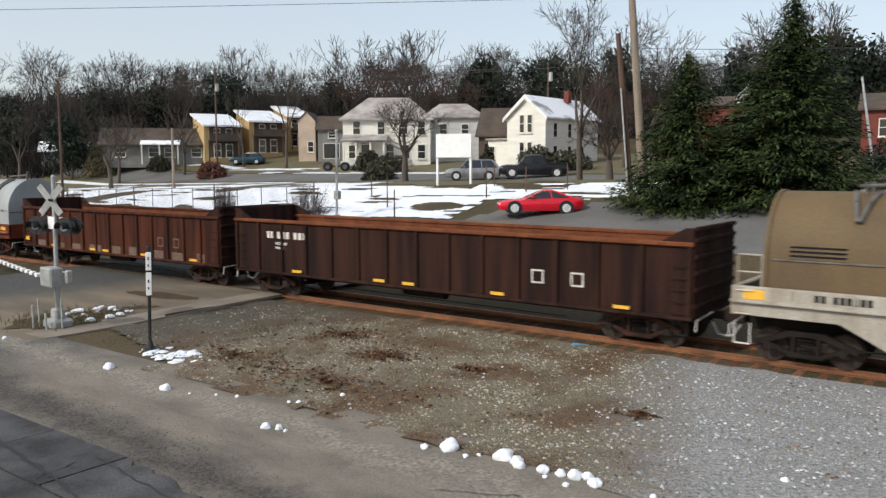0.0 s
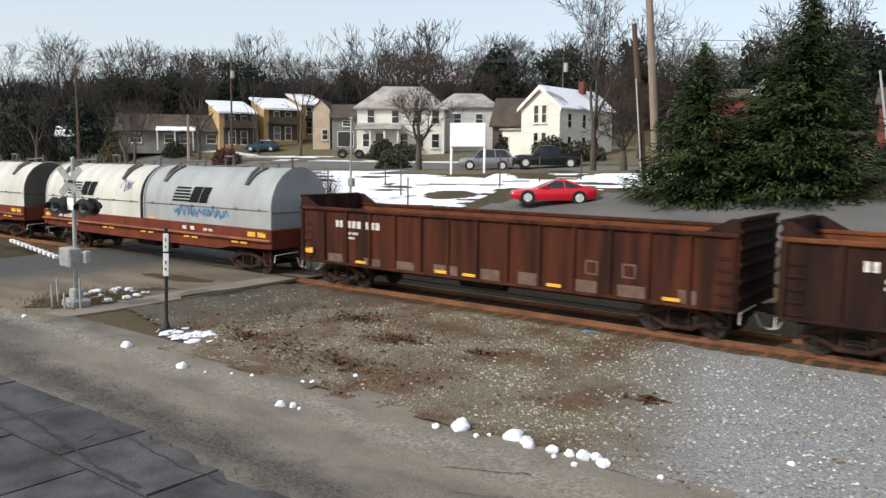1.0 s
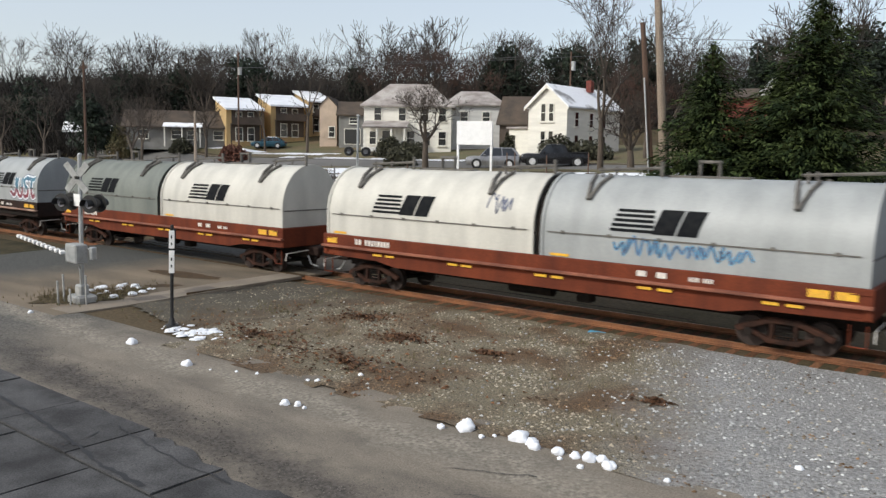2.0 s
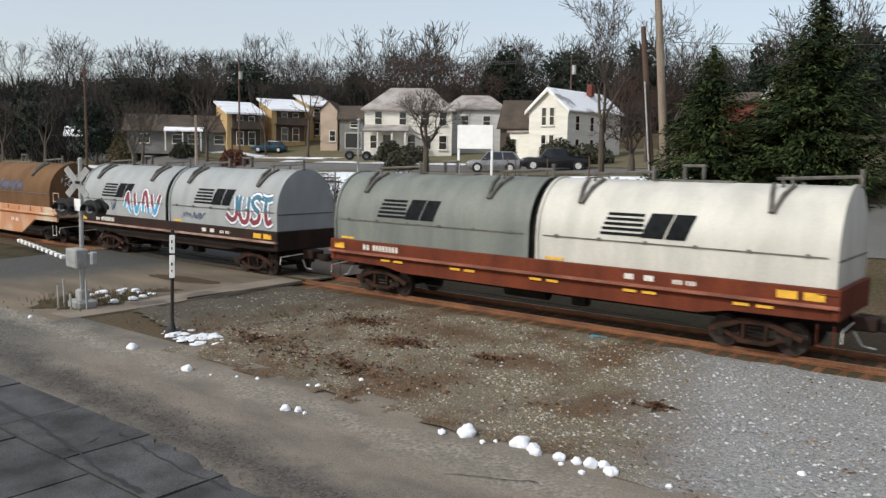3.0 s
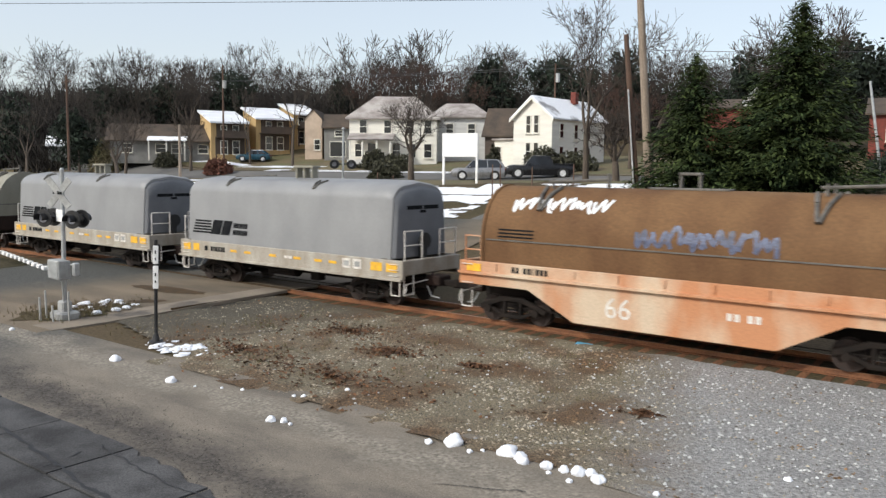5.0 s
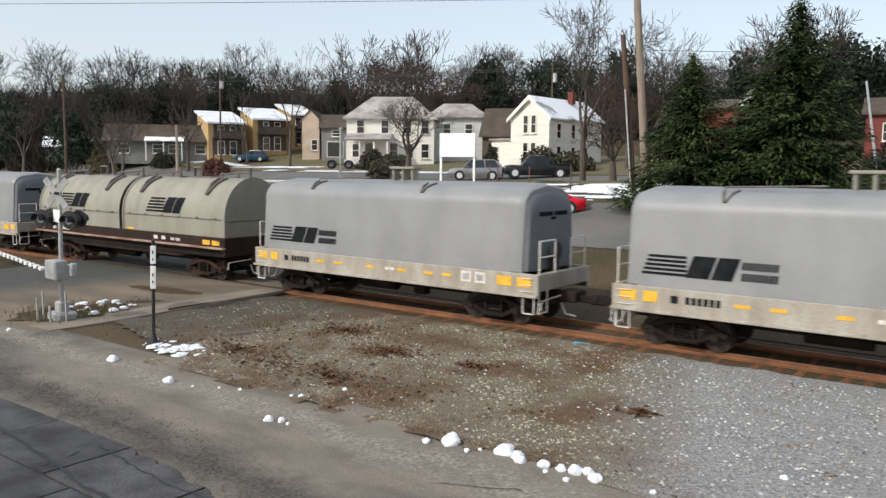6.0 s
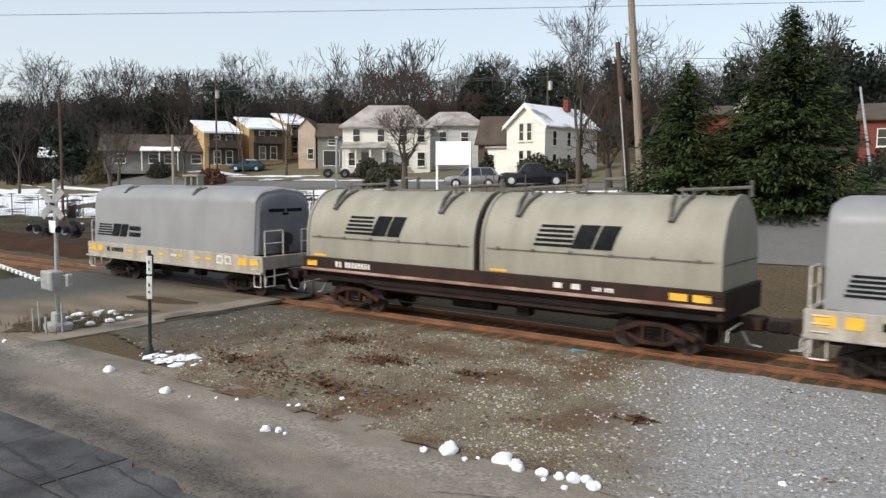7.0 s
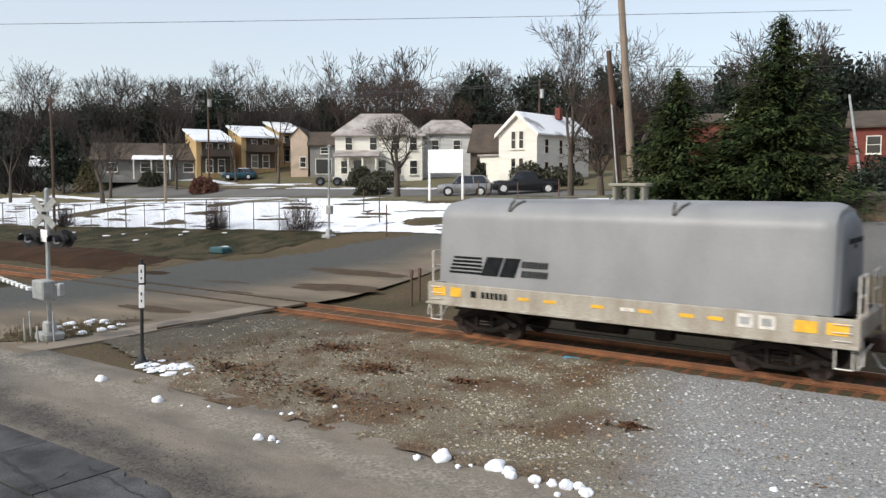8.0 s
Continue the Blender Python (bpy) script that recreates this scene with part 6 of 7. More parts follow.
def bush(label, x, y, w, h, material, seed, twiggy=False):
    rng = random.Random(seed)
    t = thing("bush", label, "bush", pose(x, y, ground_z(x, y)))

    def shape(r):
        d = Vector((r.gauss(0, 1), r.gauss(0, 1), abs(r.gauss(0, 1)))).normalized() * r.random() ** 0.35
        k = 1 + 0.3 * noise.noise(d * 2 + Vector((seed, 0, 0)))
        return (d.x * w / 2 * k, d.y * w / 2 * 0.8 * k, d.z * h * k)

    if twiggy:
        v, f = clump_cloud(rng, 420, shape, 0.06)
        part("foliage", arrays_mesh("foliage", v, f, M[material]), None, t, "withered reddish leaves")
    else:
        v, f = clump_cloud(rng, 2600, shape, 0.17)
        part("foliage", arrays_mesh("foliage", v, f, M[material]), None, t)
    st = []
    for _ in range(260 if twiggy else 40):
        q = Vector(shape(rng))
        st.append((Vector((q.x * 0.75 + rng.uniform(-0.2, 0.2), q.y * 0.5, 0)), q, 0.014, 0.006, 1))
        if twiggy:
            st.append((Vector((q.x * 0.9, q.y * 0.8, q.z * 0.6)), q + Vector((rng.uniform(-0.5, 0.5), rng.uniform(-0.4, 0.4), rng.uniform(-0.2, 0.3))), 0.01, 0.005, 1))
    v, f = tube_arrays(st, 3)
    part("branch_work", arrays_mesh("branch_work", v, f, M["twig"]), None, t)


bush("round red-brown winter bush beside the street", -79.7, 60.0, 4.0, 2.1, "brush", 301)
bush("clipped dull green hedge before the white house", -56.0, 64.4, 4.6, 1.9, "hedge", 302)
bush("clipped dull hedge by the porch", -60.5, 66.2, 3.4, 2.2, "hedge", 303)
bush("brown hedge by the white house", -39.0, 66.3, 4.6, 2.2, "hedge", 304)
bush("brown hedge by the white house", -36.0, 67.0, 4.2, 1.8, "hedge", 305)
bush("dark upright shrub before the white wing", -43.6, 64.5, 1.7, 2.6, "hedge", 306)
bush("bare reddish thicket growing through the fence", -50.9, 39.4, 2.6, 2.6, "brush", 307, True)
bush("bare grey thicket growing through the fence", -41.9, 39.7, 4.0, 2.4, "brush", 308, True)
bush("bare thicket by the fence", -73.5, 39.6, 2.2, 2.0, "brush", 309, True)
bush("yellowed willow-like bush by the ranch house", -101.0, 58.0, 5.0, 4.6, "lawn", 310)
bush("dark shrub by the ranch house", -94.0, 62.5, 3.6, 1.8, "hedge", 311)
for i, (x, y) in enumerate(((-8.5, 62.0), (-4.5, 63.5), (-0.5, 65.5), (-15.0, 60.0), (-19.5, 58.0))):
    bush("dark evergreen hedge behind the spruces", x, y, 5.5, 2.6, "pine", 320 + i)
bush("low brown shrub by the sign", -52.0, 58.5, 3.6, 1.4, "hedge", 312)


def spruce(label, x, y, height, radius, seed):
    """A spruce: drooping boughs in whorls, each set with many needle sprays."""
    rng = random.Random(seed)
    t = thing("spruce_tree", label, "tree", pose(x, y, ground_z(x, y) - 0.1), "spruces behind the track")
    part("trunk", Geo().tube((0, 0, 0), (0, 0, height * 0.97), 0.28, 0.03, n=10), M["bark"], t)
    c, ax, up, size = [], [], [], []
    z = 0.5
    while z < height:
        k = z / height
        r = radius * (1 - k) ** 0.74 * rng.uniform(0.80, 1.16) + 0.12
        n = int(9 + 10 * (1 - k))
        off = rng.uniform(0, 6.28)
        for i in range(n):
            a = off + 6.283 * i / n + rng.uniform(-0.2, 0.2)
            rr = r * rng.uniform(0.72, 1.16)
            droop = rng.uniform(0.12, 0.50)
            m = max(5, int(rr / 0.055))
            for j in range(m):
                q = (j + 0.6) / m
                d = rr * q
                zz = z - droop * d + 0.12 * d * q
                side = rng.uniform(-1, 1) * 0.5 * (0.3 + d * 0.25)
                c.append((d * math.cos(a) - side * math.sin(a), d * math.sin(a) + side * math.cos(a), zz + rng.uniform(-0.22, 0.16)))
                b = a + rng.uniform(-0.9, 0.9)
                ax.append((math.cos(b), math.sin(b), -0.3 + rng.uniform(-0.5, 0.6)))
                up.append((-math.sin(b) * 1.0, math.cos(b) * 1.0, rng.uniform(-0.5, 0.5)))
                size.append(rng.uniform(0.16, 0.34) * (0.7 + 0.3 * (1 - k)))
        z += 0.26 * (1.0 - 0.25 * k)
    c, ax, up, size = np.array(c), np.array(ax), np.array(up), np.array(size)[:, None]
    ax /= np.linalg.norm(ax, axis=1)[:, None]
    tip = c + ax * size
    v = np.stack([c - ax * size * 0.8, c + up * size * 0.24, tip, c - up * size * 0.24, c + np.array([0, 0, 1]) * size * 0.12], axis=1).reshape(-1, 3)
    base = np.arange(len(c))[:, None] * 5
    f = np.concatenate([base + np.array([q]) for q in ((0, 1, 4), (1, 2, 4), (2, 3, 4), (3, 0, 4))])
    part("crown", arrays_mesh("crown", v, f, M["needle"]), None, t, "dense drooping dark green boughs")
    return t


spruce("tall dark green spruce behind the track", -16.2, 43.2, 8.2, 4.0, 61)
spruce("very tall dark green spruce behind the track", -11.3, 44.6, 10.4, 5.1, 62)
spruce("low dark spruce filling the gap between taller ones", -13.6, 46.2, 6.2, 4.2, 63)


# ---- poles, wires, sign, fence ----
def pole(name, label, x, y, h, r, material, lean, group=""):
    t = thing(name, label, "pole", upright(x, y, ground_z(x, y) - 0.2, lean, 0), group)
    part("shaft", Geo().tube((0, 0, 0), (0, 0, h), r, r * 0.72, n=12), M[material], t)
    return t


p = pole("utility_pole", "tall weathered wooden utility pole, leaning slightly", -18.55, 43.2, 17.0, 0.24, "pole", -4.8)
part("cross_arm", Geo().box((0, 0, 15.2), (2.4, 0.12, 0.14), 0.02), M["pole"], p)
pole("utility_pole", "dark creosoted wooden pole stub beside a taller one", -19.1, 42.8, 9.9, 0.19, "poledark", -6.0)
pole("lamp_post", "thin pale metal pole beside the wooden poles", -19.1, 42.5, 6.9, 0.06, "galv", -5.5)
pole("lamp_post", "pale metal pole before the brick building", -9.9, 61.3, 7.0, 0.11, "galv", -9.0)
p = pole("utility_pole", "thin dark pole beyond the track", -70.5, 37.0, 12.2, 0.13, "poledark", 0.5)
part("cross_arm", Geo().box((0, 0, 11.7), (1.6, 0.1, 0.1), 0.02), M["poledark"], p)
pole("lamp_post", "pale wooden post beside the street", -70.2, 48.2, 6.2, 0.16, "pole", 0.3)
p = pole("utility_pole", "slender utility pole beside the houses", -82.0, 62.5, 13.0, 0.13, "poledark", 0.4)
part("transformer", Geo().tube((0.3, 0, 10.2), (0.3, 0, 11.1), 0.24, n=10), M["alu"], p)
p = pole("utility_pole", "slender utility pole behind the sign", -42.5, 74.0, 10.5, 0.12, "poledark", 0.0)
part("transformer", Geo().tube((0.3, 0, 8.6), (0.3, 0, 9.5), 0.22, n=10), M["galv"], p)


def cable(label, a, b, sag, r):
    a, b = Vector(a), Vector(b)
    rings = []
    side = (b - a).cross(Vector((0, 0, 1))).normalized()
    for i in range(17):
        p = a.lerp(b, i / 16) - Vector((0, 0, sag * 4 * (i / 16) * (1 - i / 16)))
        rings.append([p + side * r * math.cos(k) + Vector((0, 0, r * math.sin(k))) for k in (0, 1.57, 3.14, 4.71)])
    tagged(part("overhead_cable", Geo().loft(rings), M["wire"], fix=False), label, "cable", "overhead cables")


cable("thin overhead cable crossing the sky above the road", (-60, 5, 12.5), (-8, 44.5, 13.5), 0.15, 0.012)
cable("thin overhead cable along the street", (-110, 4, 10.4), (-70.5, 36.9, 12.0), 0.3, 0.018)
cable("thin overhead cable along the street", (-70.5, 36.9, 12.0), (-20, 73, 14.8), 0.5, 0.018)
cable("thin overhead cable between the poles", (-82, 62.5, 16.5), (-42.5, 74, 15.6), 0.8, 0.02)
cable("thin overhead cable between the poles", (-19.0, 43.2, 11.6), (6, 62, 12.8), 0.5, 0.015)

sign = thing("signboard", "large blank white signboard on two white posts", "sign", pose(-35.85, 48.65, ground_z(-35.85, 48.65) - 0.1, 0, 0, 24))
for x in (-1.26, 1.26):
    part("post", Geo().box((x, 0, 1.9), (0.17, 0.17, 3.8), 0.02), M["white"], sign)
part("panel", Geo().box((0, -0.1, 3.0), (2.7, 0.1, 1.75), 0.03), M["white"], sign, "white panel")

fence = thing("fence", "chain-link fence with thin grey steel posts", "fence")
fy, zf = 39.3, lambda x: ground_z(x, 39.3)
fx = [-96 + 2.75 * i for i in range(21)]
for i, x in enumerate(fx):
    part("post", Geo().tube((x, fy, zf(x) - 0.1), (x, fy, zf(x) + (2.35 if i % 4 == 0 else 2.15)), 0.055 if i % 4 == 0 else 0.035, n=7), M["mesh"], fence)
for a, b in zip(fx, fx[1:]):
    part("top_rail", Geo().tube((a, fy, zf(a) + 2.1), (b, fy, zf(b) + 2.1), 0.028, n=6), M["mesh"], fence)
    g = Geo()
    n = 22
    for i in range(n):
        t = i / n
        x = a + (b - a) * t
        for d in (-1, 1):
            x2 = min(max(x + d * 1.0, a), b)
            hh = 2.05 * abs(x2 - x)
            if hh > 0.3:
                g.tube((x, fy, zf(x) + 0.05), (x2, fy, zf(x2) + 0.05 + hh), 0.004, n=3, caps=False)
    tagged(part("wire_mesh", g, M["mesh"], fence, fix=False), kind="stuff")
for x, y, h in ((-33.0, 38.5, 2.2), (-36.9, 42.3, 2.3), (-30.2, 44.6, 2.4), (-40.8, 45.0, 1.9), (-28.0, 46.0, 1.9), (-25.2, 46.5, 1.9), (-31.5, 47.5, 1.8)):
    pole("fence_post", "bare steel post standing in the snowy lot", x, y, h, 0.05, "poledark", 0, "posts in the lot")


# ---- houses ----
def opening(house, wall, x, z, w, h, y, face=0.0, door=False, label=""):
    """A window or door with frame, pane and sill on a wall; y is the wall's face, face its turn."""
    name = "door" if door else "window"
    m = pose(0, 0, 0, 0, 0, face)
    fr = Geo()
    for dx in (-w / 2, w / 2):
        fr.box((x + dx, y, z), (0.09, 0.1, h + 0.09), 0.01)
    for dz in (-h / 2, h / 2):
        fr.box((x, y, z + dz), (w, 0.1, 0.09), 0.01)
    if not door:
        fr.box((x, y, z), (w, 0.07, 0.05))
    o = part(name, fr, M["wallwhite"], house, label, at=m)
    part("pane" if not door else "leaf", Geo().box((x, y + 0.01, z), (w - 0.08, 0.05, h - 0.08)), M["glass"], o)
    if not door:
        part("sill", Geo().box((x, y - 0.06, z - h / 2 - 0.08), (w + 0.2, 0.16, 0.06)), M["wallwhite"], o)
    return o


def gable_roof(w, d, eave, ridge, over=0.35, thick=0.16):
    """Two slopes over a plan w by d, the ridge along x."""
    g = Geo()
    x = w / 2 + over
    for s in (-1, 1):
        k = (ridge - eave) / (d / 2)
        y1, z1 = s * (d / 2 + over), eave - over * k
        g.loft([[(-x, 0, ridge), (-x, y1, z1), (-x, y1, z1 + thick), (-x, 0, ridge + thick)], [(x, 0, ridge), (x, y1, z1), (x, y1, z1 + thick), (x, 0, ridge + thick)]])
    return g


def hip_roof(w, d, eave, ridge, hip, over=0.4):
    """A roof that slopes on all four sides, its ridge along x, drawn in by hip at both ends, with thick eaves."""
    x, y = w / 2 + over, d / 2 + over
    r = w / 2 - hip
    vs = [(-x, -y, eave - 0.18), (x, -y, eave - 0.18), (x, y, eave - 0.18), (-x, y, eave - 0.18), (-x, -y, eave), (x, -y, eave), (x, y, eave), (-x, y, eave), (-r, 0, ridge), (r, 0, ridge)]
    return Geo().add(vs, [(3, 2, 1, 0), (0, 1, 5, 4), (1, 2, 6, 5), (2, 3, 7, 6), (3, 0, 4, 7), (4, 5, 9, 8), (5, 6, 9), (6, 7, 8, 9), (7, 4, 8)])


def walls(w, d, eave, ridge=None):
    """A block w by d; with a ridge along x the end walls rise to gables."""
    if ridge is None:
        return Geo().box((0, 0, eave / 2 - 0.3), (w, d, eave + 0.6))
    prof = [(-d / 2, -0.6), (d / 2, -0.6), (d / 2, eave), (0, ridge), (-d / 2, eave)]
    return Geo().prism_x(prof, -w / 2, w / 2)


def house(label, x, y, turn, z=None):
    return thing("house", label, "house", pose(x, y, ground_z(x, y) if z is None else z, 0, 0, turn))


# white gabled house: its gable faces the street, a low wing beside it
h = house("white clapboard house with steep snow-dusted roof and tall windows", -41.0, 71.6, -2)
m90 = pose(0, 0, 0, 0, 0, 90)
part("wall", walls(10.2, 4.4, 4.7, 6.6), M["wallwhite"], h, at=pose(0, 1.0, 0, 0, 0, 90))
part("roof", gable_roof(10.2, 4.4, 4.7, 6.6, 0.32), M["roofsnow"], h, at=pose(0, 1.0, 0, 0, 0, 90))
part("bargeboard", Geo().prism([(-2.52, 4.43), (0, 6.6), (2.52, 4.43), (2.52, 4.2), (0, 6.32), (-2.52, 4.2)], -4.46, -4.40), M["wallwhite"], h)
for dx in (-0.45, 0.45):
    opening(h, None, dx, 4.0, 0.55, 1.7, -4.12)
    opening(h, None, dx, 1.4, 0.55, 1.7, -4.12)
for dy in (-2.4, 0.3, 2.8):
    opening(h, None, dy, 3.4, 0.7, 1.4, -2.22, 90)
    opening(h, None, dy, 1.2, 0.7, 1.4, -2.22, 90)
part("chimney", Geo().box((0.6, 2.6, 6.9), (0.6, 0.6, 1.2), 0.03), M["brickred"], h)
part("wing", walls(4.0, 4.5, 2.6), M["wallwhite"], h, at=pose(-4.2, 0.5, 0))
part("wing_roof", Geo().box((0, 0, 2.68), (4.4, 5.0, 0.22), 0.03), M["roofgrey"], h, at=pose(-4.2, 0.5, 0))
for dx in (-5.6, -3.2):
    opening(h, None, dx, 1.35, 0.6, 1.2, -1.78)

h = house("house with a broad brown shingled roof", -48.9, 76.5, 25)
part("wall", walls(5.4, 7.5, 2.9, 5.8), M["wallbrown"], h)
part("roof", gable_roof(5.4, 7.5, 2.9, 5.8), M["roofbrown"], h)
opening(h, None, -1, 1.5, 1.2, 1.2, -3.78)

# large two-storey house with porch
h = house("large white two-storey house with frosted grey roof and porch", -63.5, 73.2, 36)
part("wall", walls(10.0, 7.0, 5.2), M["wallwhite"], h)
part("roof", hip_roof(10.0, 7.0, 5.2, 7.9, 2.6, 0.4), M["roofgrey"], h)
for dx in (-3.4, -0.6, 2.0, 4.0):
    opening(h, None, dx, 4.2, 0.85, 1.5, -3.52)
for dx in (0.4, 2.2, 4.0):
    opening(h, None, dx, 1.5, 0.9, 1.6, -3.52)
for dy in (-1.5, 1.5):
    opening(h, None, dy, 4.2, 0.9, 1.4, -5.02, 90)
    opening(h, None, dy, 1.5, 0.9, 1.4, -5.02, -90)
porch = part("porch_roof", Geo().prism_x([(-6.1, 2.55), (-3.5, 3.3), (-3.5, 3.45), (-6.2, 2.7)], -4.9, 0.2), M["roofgrey"], h)
for dx in (-4.6, -3.2, -1.6, -0.1):
    part("porch_post", Geo().box((dx, -5.9, 1.2), (0.2, 0.2, 2.75), 0.02), M["wallwhite"], h)
part("porch_floor", Geo().box((-2.35, -4.8, 0.15), (5.1, 2.6, 0.5), 0.03), M["wallgrey"], h)
opening(h, None, -2.4, 1.3, 1.0, 2.1, -3.52, 0, True)
opening(h, None, -3.9, 1.5, 0.9, 1.5, -3.52)
part("rear_wing", walls(7.0, 7.0, 5.7), M["wallgrey"], h, at=pose(7.6, 4.6, 0))
part("rear_roof", hip_roof(7.0, 7.0, 5.7, 7.5, 1.8, 0.4), M["roofgrey"], h, at=pose(7.6, 4.6, 0))
for dx in (6.4, 9.0):
    opening(h, None, dx, 4.2, 0.9, 1.3, 1.07)

h = house("grey house with garage and dark roof", -79.1, 79.3, 40)
part("wall", walls(3.2, 6, 3.9, 5.6), M["wallshade"], h)
part("roof", gable_roof(3.2, 6, 3.9, 5.6), M["roofbrown"], h)
opening(h, None, 0.4, 3.1, 1.2, 0.8, -3.02)
opening(h, None, 0.2, 1.0, 2.1, 2.0, -3.02, 0, True, "dark garage door")


def townhouse(label, x, y, roof, w=4.6, turn=66):
    """Two storeys under a sloping roof: plain ochre end wall, a dark front panel for the shade of a recess, and a
    balcony.
    """
    h = house(label, x, y, turn)
    part("wall", walls(w, 6.6, 4.55), M["wallyellow"], h)
    part("roof", Geo().prism_x([(-4.5, 4.35), (3.5, 6.25), (3.5, 6.5), (-4.5, 4.6)], -w / 2 - 0.35, w / 2 + 0.35), M[roof], h)
    part("gable", Geo().prism_x([(-3.3, 4.55), (3.3, 4.55), (3.3, 6.2), (-3.3, 4.64)], -w / 2, w / 2), M["wallyellow"], h)
    # Flat brown panel on the wall: the shade of the recess as colour.
    part("recess", Geo().box((0.3, -3.32, 2.4), (w - 0.8, 0.08, 4.2)), M["wallbrown"], h, "flat dark panel standing for the shade of a recess")
    part("balcony_floor", Geo().box((0.2, -4.0, 2.5), (w - 0.6, 1.3, 0.15), 0.02), M["wallbrown"], h)
    part("balcony_rail", Geo().box((0.2, -4.6, 3.0), (w - 0.6, 0.06, 0.85), 0.02), M["wallbrown"], h, "dark boarded balcony front")
    for dx in (-0.6, 1.0):
        opening(h, None, dx, 3.6, 0.8, 1.1, -3.38)
        opening(h, None, dx, 1.2, 0.9, 1.8, -3.38)
    for dx in (-w / 2 + 0.35, w / 2 - 0.15):
        part("post", Geo().box((dx, -4.55, 1.2), (0.15, 0.15, 2.7)), M["wallbrown"], h)
    opening(h, None, -1.5, 3.6, 0.6, 1.0, -w / 2 - 0.02, -90)


townhouse("ochre two-storey house with snow on its sloping roof", -93.2, 70.9, "snow", 4.6)
townhouse("ochre two-storey house with snowy roof and dark balcony", -91.0, 76.8, "snow", 4.8)
townhouse("tan two-storey house with snowy roof edge", -91.8, 83.5, "roofsnow", 3.4)
h = house("narrow tan gabled house beside the ochre ones", -82.5, 78.8, 36)
part("wall", walls(7, 2.3, 4.8, 6.0), M["walltan"], h, at=m90)
part("roof", gable_roof(7, 2.3, 4.8, 6.0, 0.12), M["roofbrown"], h, at=m90)
opening(h, None, 0.5, 1.4, 0.8, 1.4, -3.52)

h = house("low grey ranch house with dark roof and snowy porch", -98.5, 65.5, 52)
part("wall", walls(13.5, 7, 2.6, 4.6), M["wallshade"], h)
part("roof", gable_roof(13.5, 7, 2.6, 4.6, 0.6), M["roofbrown"], h)
part("porch_roof", Geo().prism_x([(-5.2, 2.35), (-3.4, 2.9), (-3.4, 3.0), (-5.2, 2.5)], -2.0, 3.0), M["roofsnow"], h)
for dx in (-1.8, 0.4, 2.7):
    part("porch_post", Geo().box((dx, -5.0, 1.1), (0.16, 0.16, 2.6)), M["wallwhite"], h)
for dx in (-4.6, -0.4, 1.6, 5.0):
    opening(h, None, dx, 1.4, 1.3, 1.2, -3.52)
h = house("small pale house among dark trees", -113, 60.0, 58)
part("wall", walls(6, 5, 2.2, 3.4), M["wallshade"], h)
part("roof", gable_roof(6, 5, 2.2, 3.4), M["roofsnow"], h)
opening(h, None, 1, 1.2, 1.0, 1.0, -2.52)
for i, (x, y, hh, r) in enumerate(((-104, 56, 8.5, 3.6), (-112, 66, 10, 4.2), (-120, 56, 8, 3.6), (-108, 72, 11, 4), (-100, 78, 12, 4), (-130, 58, 9, 4.5))):
    evergreen("dark dense tree near the ranch house", x, y, hh, r, 240 + i)
for i, (x, y, hh) in enumerate(((-106, 50, 10), (-93, 56, 9), (-118, 50, 11), (-100, 70, 13), (-88, 62, 9))):
    bare_tree("dark bare tree near the ranch house", x, y, hh, 0.6, 0.22, 260 + i, 5, 0.25, 0.4, 0.024)

h = house("red brick house with grey roof and white windows", -9.0, 83.0, 8)
part("wall", walls(11, 8, 3.9, 5.4), M["brickred"], h)
part("roof", gable_roof(11, 8, 3.9, 5.4), M["roofbrown"], h)
for dx in (-3.6, -0.2, 3.2):
    opening(h, None, dx, 2.3, 1.1, 1.5, -4.02)
h = house("brick house with pale gabled dormer among evergreens", -26.3, 86.0, 18)
part("wall", walls(9, 7, 4.9), M["brickred"], h)
part("roof", gable_roof(9, 7, 4.9, 5.9), M["roofbrown"], h)
part("dormer", walls(2.4, 2.6, 5.5, 6.9), M["wallgrey"], h, at=pose(0.5, -2.2, 0, 0, 0, 90))
part("dormer_roof", gable_roof(2.4, 2.6, 5.5, 6.9, 0.15), M["roofsnow"], h, at=pose(0.5, -2.2, 0, 0, 0, 90))
for dx in (0.2, 0.8):
    opening(h, None, dx, 5.4, 0.4, 0.9, -3.42)


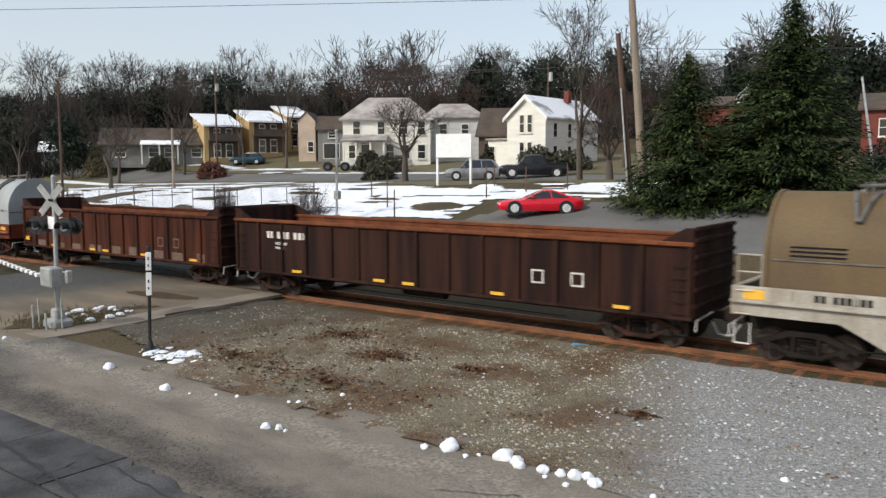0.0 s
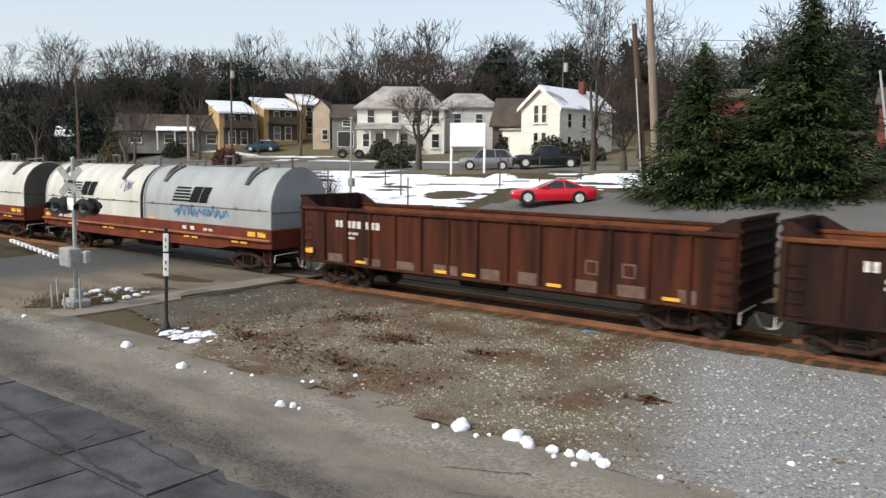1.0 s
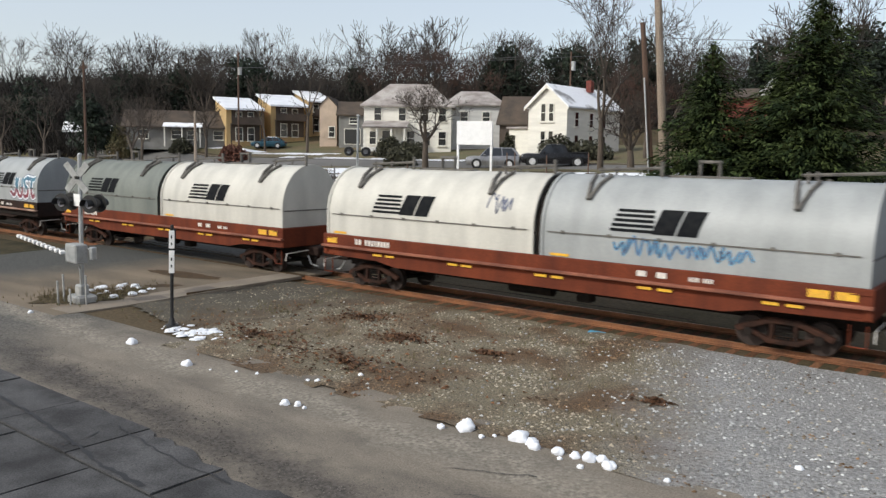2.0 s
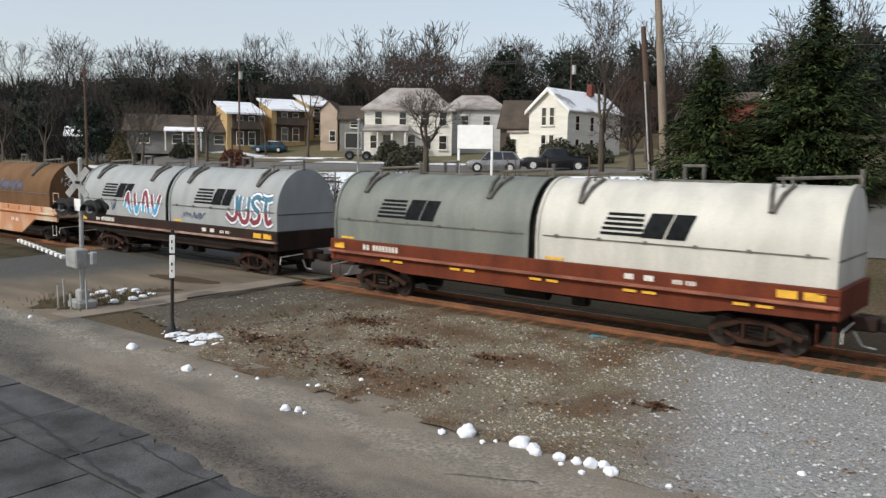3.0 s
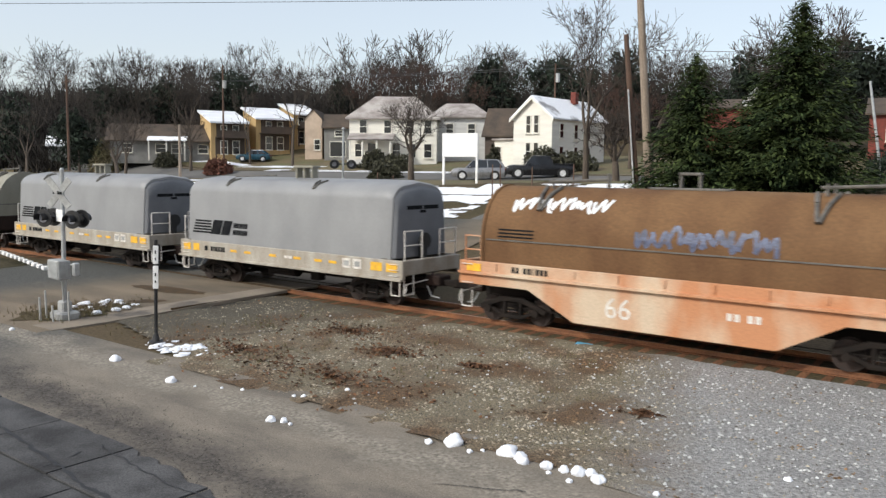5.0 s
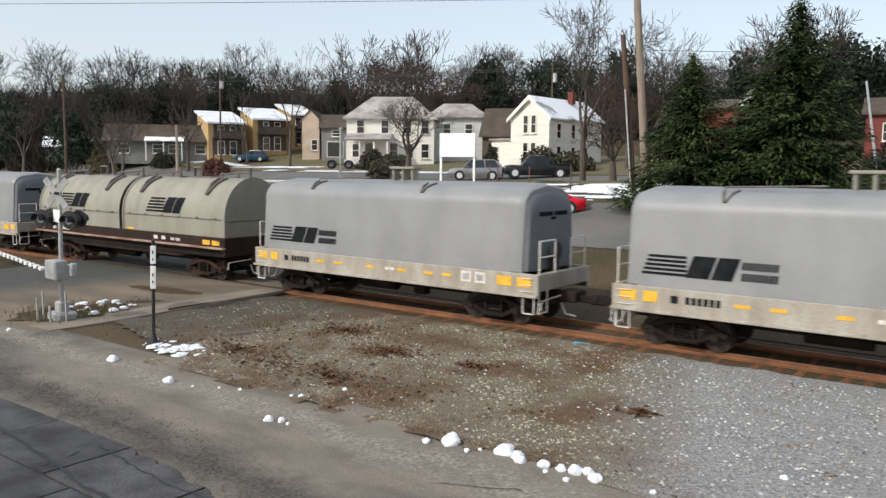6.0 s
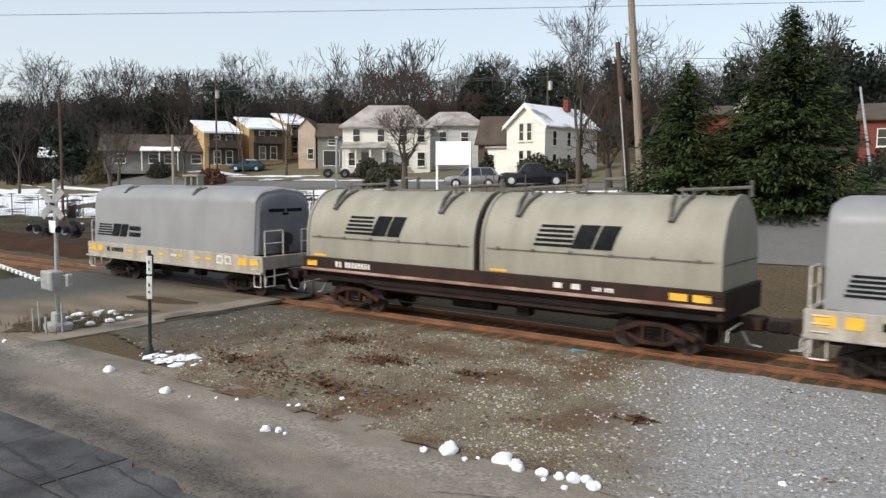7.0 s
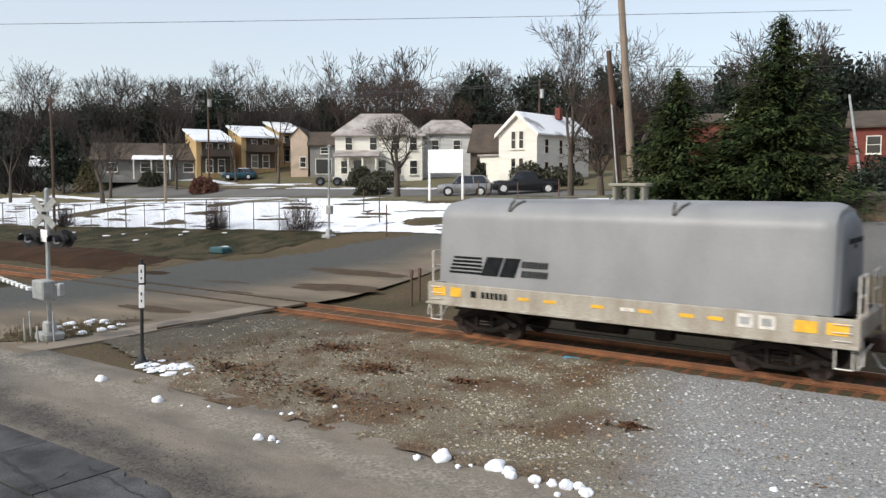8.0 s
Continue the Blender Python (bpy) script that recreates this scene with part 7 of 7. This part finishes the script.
# ---- vehicles ----
def vehicle(label, category, x, y, turn, paint, length, width, belt, roof, cabin, nose=0.55, group="", snow=False, box_bed=None, wheel_r=0.33):
    """A road vehicle headed along -x: lofted body, tapered glasshouse, wheels, lamps. cabin: (windscreen foot, roof front, roof rear, rear glass foot)."""
    t = thing(category.replace(" ", "_"), label, category, pose(x, y, ground_z(x, y) + 0.05, 0, 0, turn), group)
    L, W = length / 2, width / 2
    st = [(-L, 0.38, nose * 0.86, 0.72), (-L + 0.12, 0.26, nose, 0.86), (-L + 0.6, 0.22, nose + 0.10, 0.96), (-L + 1.3, 0.20, belt - 0.06, 1.0), (cabin[0], 0.20, belt, 1.0), (cabin[3], 0.20, belt + 0.06, 1.0), (L - 0.5, 0.24, belt + 0.05, 0.97), (L - 0.1, 0.30, belt - 0.02, 0.90), (L, 0.42, belt - 0.14, 0.80)]
    rings = []
    for px, lo, hi, k in st:
        w = W * k
        rings.append([(px, -w * 0.9, lo), (px, -w, lo + (hi - lo) * 0.35), (px, -w * 0.99, lo + (hi - lo) * 0.7), (px, -w * 0.90, hi - 0.03), (px, -w * 0.6, hi + 0.02), (px, 0, hi + 0.035), (px, w * 0.6, hi + 0.02), (px, w * 0.90, hi - 0.03), (px, w * 0.99, lo + (hi - lo) * 0.7), (px, w, lo + (hi - lo) * 0.35), (px, w * 0.9, lo)])
    body = part("body", Geo().loft(rings), paint, t, smooth=True)
    a, b, c, d = cabin
    top = W * 0.70
    low = W * 0.90
    ring0 = [(a, -low, belt - 0.02), (b, -top, roof - 0.02), (c, -top, roof - 0.02), (d, -low, belt + 0.03)]
    ring1 = [(a, low, belt - 0.02), (b, top, roof - 0.02), (c, top, roof - 0.02), (d, low, belt + 0.03)]
    part("glass", Geo().loft([ring0, ring1]), M["glass"], t, "dark tinted glass")
    rf = Geo().loft([[(b - 0.05, -top, roof - 0.05), (b + 0.15, -top * 0.95, roof + 0.02), (c - 0.15, -top * 0.95, roof + 0.02), (c + 0.12, -top, roof - 0.06)], [(b - 0.05, 0, roof), (b + 0.15, 0, roof + 0.06), (c - 0.15, 0, roof + 0.06), (c + 0.12, 0, roof - 0.02)], [(b - 0.05, top, roof - 0.05), (b + 0.15, top * 0.95, roof + 0.02), (c - 0.15, top * 0.95, roof + 0.02), (c + 0.12, top, roof - 0.06)]])
    part("roof", rf, M["snow"] if snow else paint, t, smooth=True)
    for s in (-1, 1):
        for (xa, za), (xb, zb), w in (((a, belt), (b, roof - 0.02), 0.08), ((c, roof - 0.02), (d, belt + 0.03), 0.24), (((b + c) / 2 + 0.1, roof), ((b + c) / 2 + 0.18, belt), 0.07)):
            g = Geo()
            n = math.atan2(zb - za, xb - xa)
            ya, yb = (low if za < roof - 0.1 else top), (low if zb < roof - 0.1 else top)
            g.loft([[(xa - w / 2, s * (ya + 0.006), za), (xa + w / 2, s * (ya + 0.006), za), (xa + w / 2, s * (ya - 0.05), za), (xa - w / 2, s * (ya - 0.05), za)], [(xb - w / 2, s * (yb + 0.006), zb), (xb + w / 2, s * (yb + 0.006), zb), (xb + w / 2, s * (yb - 0.05), zb), (xb - w / 2, s * (yb - 0.05), zb)]])
            part("pillar", g, paint, t)
        for px in (-L + 0.92, L - 0.98):
            part("wheel_arch", Geo().tube((px, s * (W - 0.16), wheel_r), (px, s * (W + 0.004), wheel_r), wheel_r + 0.07, n=20), M["black"], t)
            w = part("wheel", Geo().tube((px, s * (W - 0.2), wheel_r), (px, s * (W + 0.012), wheel_r), wheel_r, n=20), M["tyre"], t)
            rim = Geo()
            for k in range(5):
                ang = 2 * math.pi * k / 5
                rim.box((px + 0.12 * math.cos(ang), s * (W + 0.018), wheel_r + 0.12 * math.sin(ang)), (wheel_r * 0.66, 0.02, 0.075), 0.01, Matrix.Rotation(-ang, 3, "Y"))
            rim.tube((px, s * (W + 0.0), wheel_r), (px, s * (W + 0.02), wheel_r), wheel_r * 0.68, n=16)
            part("rim", rim, M["rim"], w)
        part("headlight", Geo().box((-L + 0.1, s * W * 0.62, nose * 0.86), (0.14, 0.36, 0.1), 0.03), M["lamp_white"], t)
        part("tail_light", Geo().box((L - 0.02, s * W * 0.6, belt - 0.14), (0.08, 0.4, 0.12), 0.02), M["lamp_red"], t)
        part("mirror", Geo().box((a + 0.35, s * (W + 0.02), belt + 0.08), (0.16, 0.16, 0.12), 0.03), paint, t)
        part("door_line", Geo().box((0.12, s * (W * 0.995), 0.55), (0.012, 0.02, 0.5)), M["black"], t)
    part("grille", Geo().box((-L + 0.02, 0, nose * 0.68), (0.1, W * 1.2, 0.12), 0.02), M["black"], t)
    if box_bed:
        part("bed", Geo().box(((box_bed[0] + box_bed[1]) / 2, 0, belt + 0.02), (box_bed[1] - box_bed[0], width * 0.92, 0.16), 0.03), paint, t)
    return t


vehicle("bright red two-door sports coupe parked on the lane", "car", -24.0, 40.9, 37.5, M["carred"], 4.85, 1.9, 0.90, 1.33, (-0.85, 0.05, 0.85, 1.8), 0.68, wheel_r=0.36)
vehicle("dark pickup truck parked by the street", "pickup truck", -35.9, 60.2, 37, M["carblack"], 5.7, 1.95, 1.12, 1.85, (-1.3, -0.7, 0.7, 0.95), 0.98, box_bed=(1.0, 2.8), wheel_r=0.4)
vehicle("dark sport utility vehicle parked by the street", "car", -40.6, 57.8, 37, M["carsilver"], 4.7, 1.85, 1.05, 1.72, (-1.1, -0.5, 1.7, 2.2), 0.9, wheel_r=0.37)
vehicle("dark blue car with snow on its roof", "car", -86.2, 70.6, 40, M["carblue"], 4.6, 1.8, 0.92, 1.45, (-1.0, -0.2, 1.2, 1.9), 0.75, snow=True)


# ---- what moves ----
def motions():
    times = [0.0, 0.1, 0.3] + [0.5 * i for i in range(1, 16)] + [7.7, 7.9, 8.0]
    ahead = [a for a, _ in SURGE], [b for _, b in SURGE]
    for car, x in TRAIN:
        walk(car, [(t, pose(x + SPEED * t + float(np.interp(t, *ahead)), 22.9, 0)) for t in times])


motions()
